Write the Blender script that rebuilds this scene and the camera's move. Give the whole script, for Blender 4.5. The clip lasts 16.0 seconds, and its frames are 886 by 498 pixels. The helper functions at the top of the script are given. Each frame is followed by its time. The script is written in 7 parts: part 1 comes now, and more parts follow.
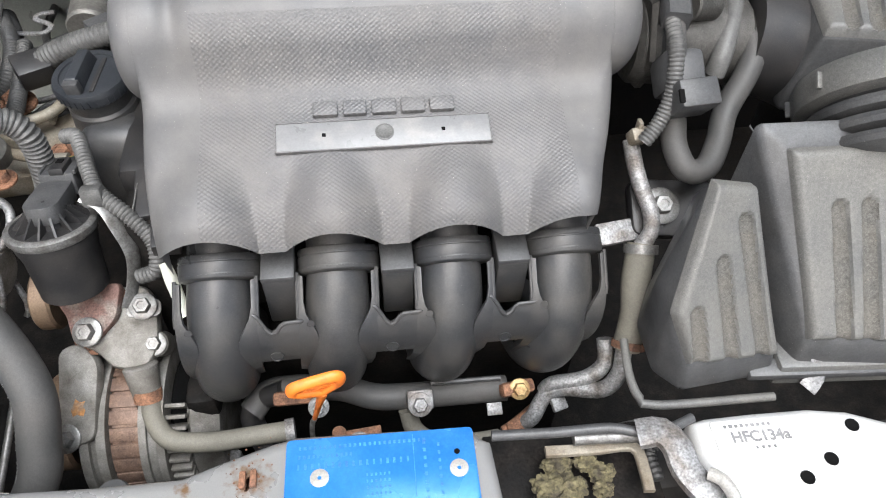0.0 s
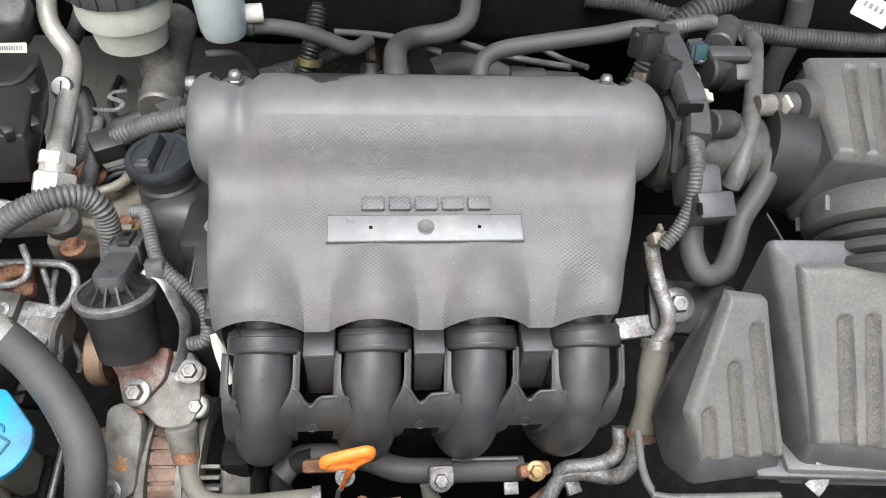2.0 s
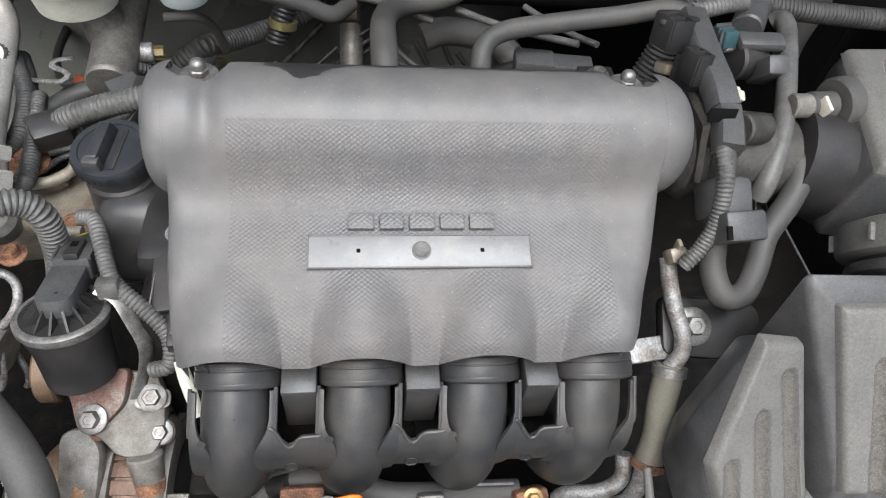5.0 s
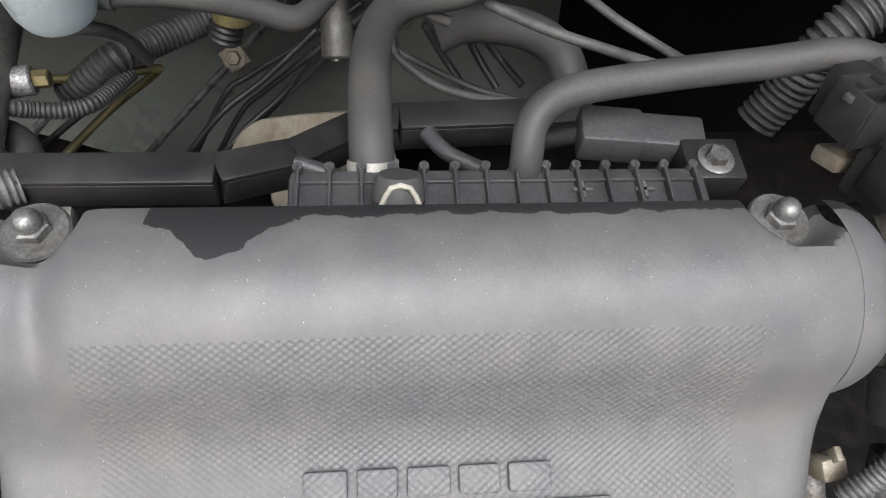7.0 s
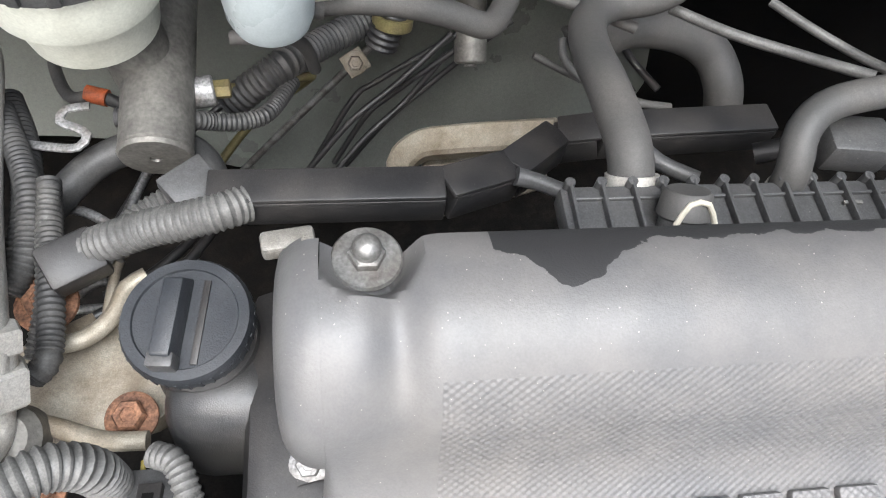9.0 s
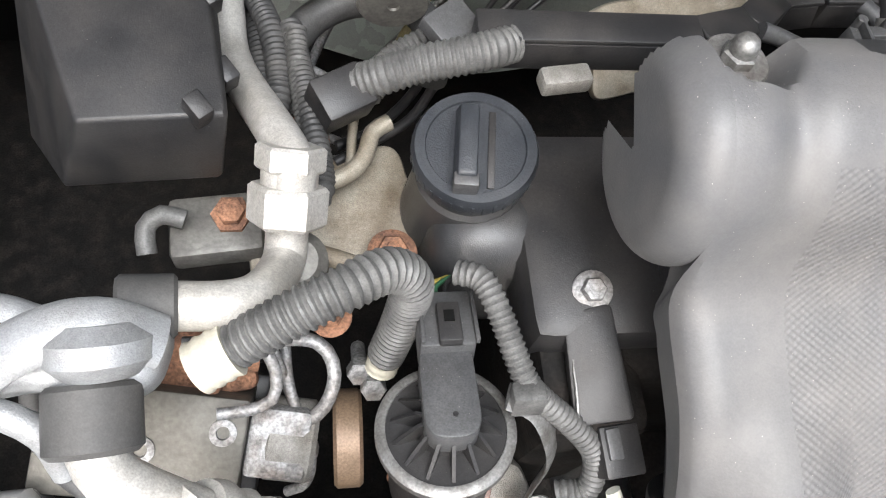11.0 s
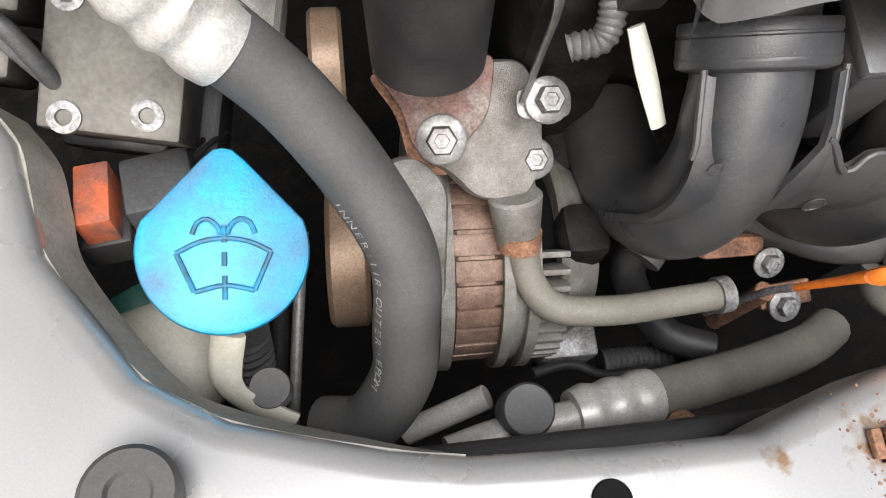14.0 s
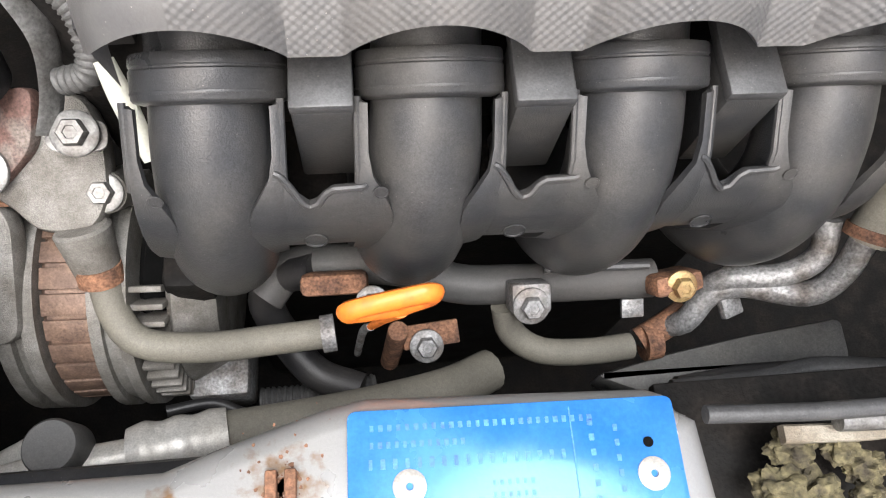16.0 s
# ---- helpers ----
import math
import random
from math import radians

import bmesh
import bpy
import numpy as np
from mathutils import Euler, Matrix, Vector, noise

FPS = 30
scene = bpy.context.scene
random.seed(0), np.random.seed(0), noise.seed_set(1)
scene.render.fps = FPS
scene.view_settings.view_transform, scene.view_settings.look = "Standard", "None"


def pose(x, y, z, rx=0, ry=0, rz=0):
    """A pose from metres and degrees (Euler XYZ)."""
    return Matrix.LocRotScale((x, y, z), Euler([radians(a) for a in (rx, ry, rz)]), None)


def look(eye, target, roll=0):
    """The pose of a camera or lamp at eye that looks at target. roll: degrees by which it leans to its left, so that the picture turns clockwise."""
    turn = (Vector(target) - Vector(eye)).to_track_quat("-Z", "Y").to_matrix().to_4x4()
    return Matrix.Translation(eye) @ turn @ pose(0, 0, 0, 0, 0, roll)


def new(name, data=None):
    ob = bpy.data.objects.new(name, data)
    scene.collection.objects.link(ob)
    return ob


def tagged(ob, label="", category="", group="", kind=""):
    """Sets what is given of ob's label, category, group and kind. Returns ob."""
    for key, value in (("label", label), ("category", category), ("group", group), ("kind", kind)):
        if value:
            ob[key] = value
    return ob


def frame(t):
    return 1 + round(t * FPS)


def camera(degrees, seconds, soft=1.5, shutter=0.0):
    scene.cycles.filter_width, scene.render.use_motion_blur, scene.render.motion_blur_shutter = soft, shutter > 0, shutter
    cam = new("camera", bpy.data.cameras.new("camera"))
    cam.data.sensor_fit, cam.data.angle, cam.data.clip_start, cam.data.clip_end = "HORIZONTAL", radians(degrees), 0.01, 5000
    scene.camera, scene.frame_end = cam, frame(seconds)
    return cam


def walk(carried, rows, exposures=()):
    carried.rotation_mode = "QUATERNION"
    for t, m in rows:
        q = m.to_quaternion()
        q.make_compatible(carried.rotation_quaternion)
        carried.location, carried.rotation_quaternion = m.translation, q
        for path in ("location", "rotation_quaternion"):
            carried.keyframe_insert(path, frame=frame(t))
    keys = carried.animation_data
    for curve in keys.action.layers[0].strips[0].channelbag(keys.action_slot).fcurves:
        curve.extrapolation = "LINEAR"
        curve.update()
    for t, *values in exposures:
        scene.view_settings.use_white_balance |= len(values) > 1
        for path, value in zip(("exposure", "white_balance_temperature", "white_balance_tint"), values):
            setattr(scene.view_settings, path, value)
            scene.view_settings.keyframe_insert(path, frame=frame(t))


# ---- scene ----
cam = camera(64.7, 16.0, soft=1.1)
PATH = [
    (0, (0.006, 0.021, 1.213), (0.212, 1.328, -0.288), 2.5),
    (0.5, (0.009, 0.029, 1.223), (0.176, 1.354, -0.265), 1.9),
    (1, (-0.003, 0.028, 1.237), (0.177, 1.412, -0.195), 3.7),
    (1.5, (-0.009, 0.019, 1.247), (0.164, 1.431, -0.158), 4.6),
    (2, (-0.008, 0.013, 1.253), (0.162, 1.44, -0.139), 4.2),
    (2.5, (-0.013, 0.012, 1.251), (0.163, 1.441, -0.137), 4.1),
    (3, (-0.013, 0.012, 1.253), (0.158, 1.441, -0.136), 4.2),
    (3.2, (-0.013, 0.011, 1.251), (0.152, 1.446, -0.132), 4.0),
    (5.3, (-0.018, 0.115, 1.251), (0.237, 1.375, -0.281), 8.5),
    (5.5, (-0.005, 0.131, 1.229), (0.215, 1.48, -0.23), 7.8),
    (6, (-0.001, 0.2, 1.221), (0.164, 1.463, -0.321), 6.8),
    (6.5, (0.003, 0.266, 1.211), (0.174, 1.382, -0.44), 6.7),
    (7, (0.003, 0.309, 1.2), (0.202, 1.299, -0.526), 8.7),
    (7.5, (0.001, 0.337, 1.19), (0.153, 1.236, -0.59), 6.5),
    (8, (-0.021, 0.349, 1.184), (0.124, 1.241, -0.601), 6.3),
    (8.5, (-0.062, 0.346, 1.184), (0.134, 1.275, -0.577), 8.5),
    (9, (-0.11, 0.33, 1.186), (0.154, 1.308, -0.539), 11.1),
    (9.2, (-0.132, 0.325, 1.185), (0.153, 1.326, -0.523), 11.8),
    (11.3, (-0.237, 0.288, 1.142), (0.067, 1.106, -0.658), 17.3),
    (11.5, (-0.242, 0.282, 1.13), (0.079, 1.076, -0.678), 18.0),
    (12, (-0.245, 0.262, 1.113), (0.065, 0.996, -0.722), 18.7),
    (12.5, (-0.246, 0.241, 1.102), (0.076, 0.944, -0.742), 19.9),
    (13, (-0.242, 0.218, 1.084), (0.069, 0.91, -0.766), 19.6),
    (13.5, (-0.235, 0.198, 1.068), (0.043, 0.862, -0.798), 17.7),
    (14, (-0.219, 0.182, 1.06), (0.019, 0.85, -0.81), 14.1),
    (14.5, (-0.182, 0.17, 1.063), (0.017, 0.874, -0.799), 10.8),
    (15, (-0.138, 0.167, 1.067), (0.061, 0.891, -0.787), 10.3),
    (15.5, (-0.089, 0.166, 1.07), (0.106, 0.921, -0.773), 9.2),
    (16, (-0.038, 0.162, 1.071), (0.175, 0.946, -0.756), 10.9),
]
walk(cam, [(t, look(eye, target, roll)) for t, eye, target, roll in PATH], [(0, 1.2, 6300, 9.5), (2.5, 1.17, 6300, 9.5), (3, 1.15, 6300, 9.5), (5.5, 0.9, 6300, 9.5), (6, 0.72, 6300, 9.5), (6.5, 0.72, 6300, 9.5), (7, 1.0, 6300, 9.5), (7.5, 1.2, 6300, 9.5), (8, 1.38, 6300, 9.5), (9, 1.66, 6300, 9.5), (11.5, 1.42, 6400, 10), (12.5, 1.36, 6450, 10.5), (14.5, 1.18, 6550, 11.5), (16, 1.33, 6550, 11.5)])

# ---- light: overcast sky, wide soft sun, unseen bonnet panel added to block the rear sky ----
world = bpy.data.worlds.new("overcast")
scene.world = world
world.use_nodes = True
wn = world.node_tree
sky = wn.nodes.new("ShaderNodeTexSky")
sky.sky_type, sky.sun_disc = "NISHITA", False
sky.sun_elevation, sky.sun_rotation = radians(50), radians(200)
sky.dust_density = 6.0
soft_sky = wn.nodes.new("ShaderNodeHueSaturation")
soft_sky.inputs["Saturation"].default_value = 0.5
wn.links.new(sky.outputs[0], soft_sky.inputs["Color"])
wn.links.new(soft_sky.outputs[0], wn.nodes["Background"].inputs[0])
wn.nodes["Background"].inputs[1].default_value = 0.1
sun = new("sun", bpy.data.lights.new("sun", "SUN"))
sun.data.energy, sun.data.angle, sun.data.color = 1.9, radians(38), (0.98, 0.99, 1.0)
sun.matrix_world = look((0.35, -0.45, 4.0), (0, 0.3, 0.9))


# ---- materials ----
def mat(name, col, rough=0.6, metal=0.0, col2=None, stain=40.0, edge=0.55, soft=0.12, grain=900.0, vary=0.25, bump=0.25, dust=0.0, dust_col=(0.5, 0.47, 0.43), spec=0.5):
    """A worn surface: base colour, a second colour in stains, fine grain with relief, and pale dust specks."""
    m = bpy.data.materials.new(name)
    m.use_nodes = True
    n, l = m.node_tree.nodes, m.node_tree.links
    b = n["Principled BSDF"]
    tc = n.new("ShaderNodeTexCoord")

    def noise_tex(scale, detail=4.0):
        t = n.new("ShaderNodeTexNoise")
        t.inputs["Scale"].default_value, t.inputs["Detail"].default_value = scale, detail
        l.new(tc.outputs["Object"], t.inputs["Vector"])
        return t.outputs["Fac"]

    def ramp(src, lo, hi, a=0.0, c=1.0):
        r = n.new("ShaderNodeMapRange")
        r.inputs["From Min"].default_value, r.inputs["From Max"].default_value = lo, hi
        r.inputs["To Min"].default_value, r.inputs["To Max"].default_value = a, c
        l.new(src, r.inputs["Value"])
        return r.outputs["Result"]

    def mix(fac, a, c, kind="MIX"):
        x = n.new("ShaderNodeMix")
        x.data_type, x.blend_type = "RGBA", kind
        for sock, v in ((x.inputs["Factor"], fac), (x.inputs["A"], a), (x.inputs["B"], c)):
            if isinstance(v, (tuple, float)):
                sock.default_value = (*v, 1) if isinstance(v, tuple) else v
            else:
                l.new(v, sock)
        return x.outputs["Result"]

    second = col2 or tuple(c * 0.6 for c in col)
    fine = noise_tex(grain)
    blot = noise_tex(stain, 6.0)
    c = mix(ramp(blot, edge - soft, edge + soft), tuple(col), tuple(second))
    g = n.new("ShaderNodeCombineColor")
    for k in range(3):
        l.new(ramp(fine, 0.3, 0.7, 1 - vary, 1 + vary), g.inputs[k])
    c = mix(1.0, c, g.outputs[0], "MULTIPLY")
    grit = n.new("ShaderNodeCombineColor")
    mid = noise_tex(grain * 0.35, 9.0)
    for k in range(3):
        l.new(ramp(mid, 0.32, 0.68, 1 - vary * 0.6, 1 + vary * 0.5), grit.inputs[k])
    c = mix(1.0, c, grit.outputs[0], "MULTIPLY")
    if dust:
        v = n.new("ShaderNodeTexVoronoi")
        v.inputs["Scale"].default_value = 610.0
        v.inputs["Randomness"].default_value = 1.0
        l.new(tc.outputs["Object"], v.inputs["Vector"])
        film = ramp(noise_tex(60.0, 8.0), 0.38, 0.78, 0.0, dust * 0.38)
        c = mix(film, c, tuple(dust_col))
        sep = n.new("ShaderNodeSeparateColor")
        l.new(v.outputs["Color"], sep.inputs[0])
        few = ramp(sep.outputs[0], 0.7, 1.0, 0.0, 1.0)
        warp = n.new("ShaderNodeMath")
        warp.operation = "MULTIPLY_ADD"
        l.new(noise_tex(900.0, 2.0), warp.inputs[0])
        warp.inputs[1].default_value = 0.22
        l.new(v.outputs["Distance"], warp.inputs[2])
        near = ramp(warp.outputs[0], 0.18, 0.22, min(1.0, dust * 2.4), 0.0)
        mm = n.new("ShaderNodeMath")
        mm.operation = "MULTIPLY"
        l.new(few, mm.inputs[0])
        l.new(near, mm.inputs[1])
        c = mix(mm.outputs[0], c, tuple(min(1, d * 1.6) for d in dust_col))
    l.new(c, b.inputs["Base Color"])
    l.new(ramp(blot, 0.3, 0.7, max(0.05, rough - 0.1), min(1.0, rough + 0.12)), b.inputs["Roughness"])
    b.inputs["Metallic"].default_value = metal
    b.inputs["Specular IOR Level"].default_value = spec
    bp = n.new("ShaderNodeBump")
    bp.inputs["Strength"].default_value, bp.inputs["Distance"].default_value = bump, 0.0006
    l.new(fine, bp.inputs["Height"])
    l.new(bp.outputs[0], b.inputs["Normal"])
    m["bump_node"] = bp.name
    return m


def cover_mat():
    """Dusty moulded grey-black plastic with a diamond-stippled field in the middle."""
    m = mat("moulded_cover_plastic", (0.1, 0.102, 0.107), 0.46, col2=(0.128, 0.121, 0.113), stain=12, soft=0.3, grain=1300, vary=0.07, bump=0.18, dust=0.36, dust_col=(0.36, 0.33, 0.3))
    n, l = m.node_tree.nodes, m.node_tree.links
    tc = next(x for x in n if x.type == "TEX_COORD")
    sep = n.new("ShaderNodeSeparateXYZ")
    l.new(tc.outputs["Object"], sep.inputs[0])

    def op(kind, a, c=0.0):
        x = n.new("ShaderNodeMath")
        x.operation = kind
        for k, v in enumerate((a, c)):
            if isinstance(v, float):
                x.inputs[k].default_value = v
            else:
                l.new(v, x.inputs[k])
        return x.outputs[0]

    px, py = sep.outputs["X"], op("ADD", sep.outputs["Y"], op("MULTIPLY", sep.outputs["Z"], 0.8))
    a = op("SINE", op("MULTIPLY", px, 1900.0))
    c = op("SINE", op("MULTIPLY", py, 1900.0))
    knurl = op("MULTIPLY", op("ADD", op("MULTIPLY", a, c), 1.0), 0.5)
    inside = op("MULTIPLY", op("GREATER_THAN", px, COVER_FIELD[0]), op("LESS_THAN", px, COVER_FIELD[1]))
    inside = op("MULTIPLY", inside, op("LESS_THAN", sep.outputs["Y"], COVER_FIELD[2]))
    h = op("MULTIPLY", knurl, inside)
    b2 = n.new("ShaderNodeBump")
    b2.inputs["Strength"].default_value, b2.inputs["Distance"].default_value = 0.42, 0.0008
    l.new(h, b2.inputs["Height"])
    l.new(n[m["bump_node"]].outputs[0], b2.inputs["Normal"])
    l.new(b2.outputs[0], n["Principled BSDF"].inputs["Normal"])
    # an oily damp stain along the rear edge, with one tongue reaching forward
    off = op("MULTIPLY", op("ADD", sep.outputs["X"], 0.045), 62.0)
    tongue = op("MULTIPLY", op("POWER", 2.718, op("MULTIPLY", op("MULTIPLY", off, off), -1.0)), 0.016)
    nz = n.new("ShaderNodeTexNoise")
    nz.inputs["Scale"].default_value, nz.inputs["Detail"].default_value = 90.0, 5.0
    l.new(tc.outputs["Object"], nz.inputs["Vector"])
    reach = op("ADD", op("ADD", sep.outputs["Y"], tongue), op("MULTIPLY", nz.outputs["Fac"], 0.012))
    wet = op("MULTIPLY", op("GREATER_THAN", reach, 0.4385), op("GREATER_THAN", sep.outputs["X"], -0.068))
    bs = n["Principled BSDF"].inputs["Base Color"]
    x = n.new("ShaderNodeMix")
    x.data_type = "RGBA"
    l.new(wet, x.inputs["Factor"])
    l.new(bs.links[0].from_socket, x.inputs["A"])
    x.inputs["B"].default_value = (0.03, 0.03, 0.031, 1)
    l.new(x.outputs["Result"], bs)
    return m


COVER_FIELD = (-0.086, 0.128, 0.392)
M_COVER = cover_mat()
M_RUNNER = mat("manifold_plastic", (0.036, 0.037, 0.039), 0.36, col2=(0.05, 0.048, 0.045), stain=30, grain=1600, bump=0.25, dust=0.2, dust_col=(0.25, 0.23, 0.21))
M_BLACK = mat("black_plastic", (0.018, 0.018, 0.019), 0.45, col2=(0.028, 0.026, 0.025), grain=1500, bump=0.2, dust=0.15, dust_col=(0.2, 0.18, 0.16))
M_BOX = mat("airbox_plastic", (0.105, 0.106, 0.103), 0.44, col2=(0.135, 0.13, 0.118), stain=18, soft=0.2, grain=1500, bump=0.3, dust=0.35, dust_col=(0.3, 0.28, 0.24))
M_GROOVE = mat("gritty_groove", (0.105, 0.101, 0.092), 0.85, col2=(0.08, 0.077, 0.07), stain=500, grain=2500, vary=0.45, bump=0.6, dust=0.3, dust_col=(0.3, 0.25, 0.18))
M_RUBBER = mat("grey_black_rubber", (0.055, 0.055, 0.054), 0.62, col2=(0.085, 0.08, 0.075), stain=35, soft=0.2, grain=1500, vary=0.15, bump=0.12)
M_OLIVE = mat("dusty_olive_rubber", (0.19, 0.178, 0.145), 0.7, col2=(0.135, 0.127, 0.105), stain=40, soft=0.2, grain=1500, vary=0.15, bump=0.15)
M_LOOM = mat("grey_loom_plastic", (0.11, 0.109, 0.105), 0.5, col2=(0.06, 0.059, 0.057), stain=60, grain=1200, bump=0.1)
M_LOOM_DARK = mat("dark_loom_plastic", (0.045, 0.045, 0.045), 0.55, col2=(0.07, 0.068, 0.065), stain=60, grain=1200, bump=0.1)
M_ALU = mat("cast_aluminium", (0.27, 0.26, 0.24), 0.55, 0.35, col2=(0.13, 0.118, 0.1), stain=75, edge=0.52, soft=0.2, grain=1900, vary=0.22, bump=0.7)
M_WHITE_ALU = mat("pale_aluminium_pipe", (0.5, 0.488, 0.46), 0.4, 0.3, col2=(0.37, 0.348, 0.31), stain=70, soft=0.2, grain=1300, vary=0.18, bump=0.2)
M_STEEL = mat("zinc_steel", (0.24, 0.238, 0.23), 0.44, 0.6, col2=(0.12, 0.11, 0.1), stain=90, grain=900, vary=0.25, bump=0.25)
M_DULL = mat("dull_galvanised_steel", (0.3, 0.3, 0.3), 0.55, 0.5, col2=(0.18, 0.16, 0.145), stain=80, grain=700, vary=0.4, bump=0.5)
M_CAST = mat("dark_grey_casting", (0.17, 0.165, 0.15), 0.5, 0.35, col2=(0.085, 0.08, 0.074), stain=60, soft=0.2, grain=500, vary=0.2, bump=0.4)
M_RUST = mat("rusty_steel", (0.26, 0.13, 0.075), 0.85, 0.1, col2=(0.12, 0.065, 0.045), stain=120, grain=800, vary=0.45, bump=0.6)
M_EGRRED = mat("red_brown_oxidised_iron", (0.15, 0.085, 0.07), 0.75, 0.1, col2=(0.2, 0.165, 0.145), stain=75, soft=0.08, grain=900, vary=0.35, bump=0.5)
M_PAINT = mat("silver_body_paint", (0.46, 0.462, 0.46), 0.27, 0.5, col2=(0.39, 0.385, 0.37), stain=16, soft=0.35, grain=3000, vary=0.06, bump=0.03)
# Paler copy of the silver paint; stronger light is put into its colour.
M_PAINT_LIT = mat("silver_paint_lit", (0.7, 0.7, 0.69), 0.35, 0.2, col2=(0.58, 0.57, 0.54), stain=25, edge=0.62, soft=0.1, grain=2500, vary=0.08, bump=0.06)
M_FIRE = mat("grey_primer_sheet", (0.15, 0.16, 0.145), 0.32, 0.1, col2=(0.1, 0.105, 0.095), stain=9, soft=0.2, grain=900, vary=0.12, bump=0.1)
# Almost black: shade at the rear of the bay is put into this colour.
M_DARK = mat("shade_black", (0.005, 0.005, 0.0055), 0.95, col2=(0.008, 0.0075, 0.007), grain=700, bump=0.5, spec=0.1)
# Grime taken near-black, with the bay's deep shade put into its colour.
M_SHADE_GRIME = mat("shade_dark_grime", (0.009, 0.0085, 0.008), 0.7, col2=(0.02, 0.017, 0.015), stain=50, grain=500, vary=0.4, bump=0.6, spec=0.15)
M_BLUECAP = mat("blue_washer_plastic", (0.003, 0.3, 0.52), 0.42, col2=(0.05, 0.16, 0.27), stain=45, edge=0.57, soft=0.12, grain=1100, vary=0.14, bump=0.2, dust=0.3, dust_col=(0.06, 0.1, 0.13))
M_BLUEPLATE = mat("blue_label_foil", (0.03, 0.18, 0.54), 0.2, 0.15, col2=(0.05, 0.23, 0.6), stain=30, grain=900, vary=0.08, bump=0.05)
M_ORANGE = mat("orange_plastic", (0.85, 0.22, 0.03), 0.4, col2=(0.6, 0.14, 0.03), stain=120, edge=0.6, grain=900, vary=0.12, bump=0.1)
M_WHITE = mat("off_white_plastic", (0.52, 0.495, 0.42), 0.5, col2=(0.43, 0.4, 0.32), stain=40, soft=0.25, grain=900, vary=0.1, bump=0.08)
M_CREAM = mat("cream_tank_plastic", (0.55, 0.56, 0.49), 0.4, col2=(0.43, 0.43, 0.37), stain=22, grain=900, vary=0.08, bump=0.06)
M_BEIGE = mat("dirty_beige_casting", (0.32, 0.29, 0.235), 0.5, 0.25, col2=(0.17, 0.135, 0.095), stain=55, soft=0.16, grain=1700, vary=0.2, bump=0.4)
M_COPPER = mat("stator_laminations", (0.2, 0.13, 0.095), 0.55, 0.3, col2=(0.13, 0.085, 0.065), stain=120, grain=900, vary=0.3, bump=0.35)
M_BELT = mat("brown_pulley", (0.3, 0.21, 0.14), 0.45, 0.3, col2=(0.2, 0.13, 0.09), stain=40, grain=900, vary=0.2, bump=0.2)
M_OILCAP = mat("oil_cap_plastic", (0.018, 0.021, 0.026), 0.38, col2=(0.03, 0.033, 0.038), grain=1300, bump=0.3, dust=0.12, dust_col=(0.25, 0.25, 0.25))
M_GREYP = mat("mid_grey_plastic", (0.062, 0.063, 0.065), 0.42, col2=(0.044, 0.044, 0.045), grain=1300, bump=0.15, dust=0.2, dust_col=(0.3, 0.28, 0.25))
M_FOAM = mat("crumbling_yellow_foam", (0.11, 0.095, 0.05), 0.95, col2=(0.05, 0.042, 0.028), stain=140, soft=0.1, grain=500, vary=0.5, bump=0.9)
M_INK = mat("grey_print", (0.22, 0.22, 0.22), 0.7, grain=900, vary=0.2, bump=0.0)
M_PALEINK = mat("pale_stamping", (0.06, 0.25, 0.72), 0.3, grain=900, vary=0.3, bump=0.0)
M_STICKER = mat("white_sticker", (0.78, 0.77, 0.75), 0.45, col2=(0.7, 0.68, 0.65), stain=30, grain=900, vary=0.05, bump=0.03)
M_TERRA = mat("terracotta_relay", (0.5, 0.12, 0.05), 0.55, col2=(0.2, 0.09, 0.07), stain=90, grain=900, vary=0.2, bump=0.15)
M_BRASS = mat("olive_brass_line", (0.3, 0.26, 0.12), 0.4, 0.6, col2=(0.2, 0.16, 0.09), stain=80, grain=900, vary=0.2, bump=0.2)
M_ASPHALT = mat("asphalt", (0.05, 0.05, 0.05), 0.9, col2=(0.065, 0.063, 0.06), stain=2, grain=120, vary=0.4, bump=0.5)
M_HOLE = mat("black_hole", (0.006, 0.006, 0.006), 0.9, grain=900, bump=0.0, spec=0.1)


# ---- mesh helpers ----
ORIGIN = {}


def finish(bm, name, material, smooth=True, angle=38):
    bmesh.ops.recalc_face_normals(bm, faces=bm.faces)
    if smooth:
        for f in bm.faces:
            f.smooth = True
        for e in bm.edges:
            if len(e.link_faces) == 2 and e.calc_face_angle(0) > radians(angle):
                e.smooth = False
    me = bpy.data.meshes.new(name)
    bm.to_mesh(me)
    bm.free()
    me.materials.append(material)
    return me


def thing(name, base, label, category, group="", kind=""):
    """An empty at the base of a thing, to hold its parts."""
    ob = new(name)
    ob.empty_display_size = 0.02
    ob.location = base
    ORIGIN[ob] = Vector(base)
    return tagged(ob, label, category, group, kind)


def part(name, bm, material, parent, label="", smooth=True):
    """Links a bmesh, given in world coordinates, as one mesh under a thing or a part."""
    o = ORIGIN[parent]
    bmesh.ops.translate(bm, verts=bm.verts, vec=-o)
    ob = new(name, finish(bm, name, material, smooth))
    ob.parent = parent
    ORIGIN[ob] = o
    if label:
        tagged(ob, label)
    return ob


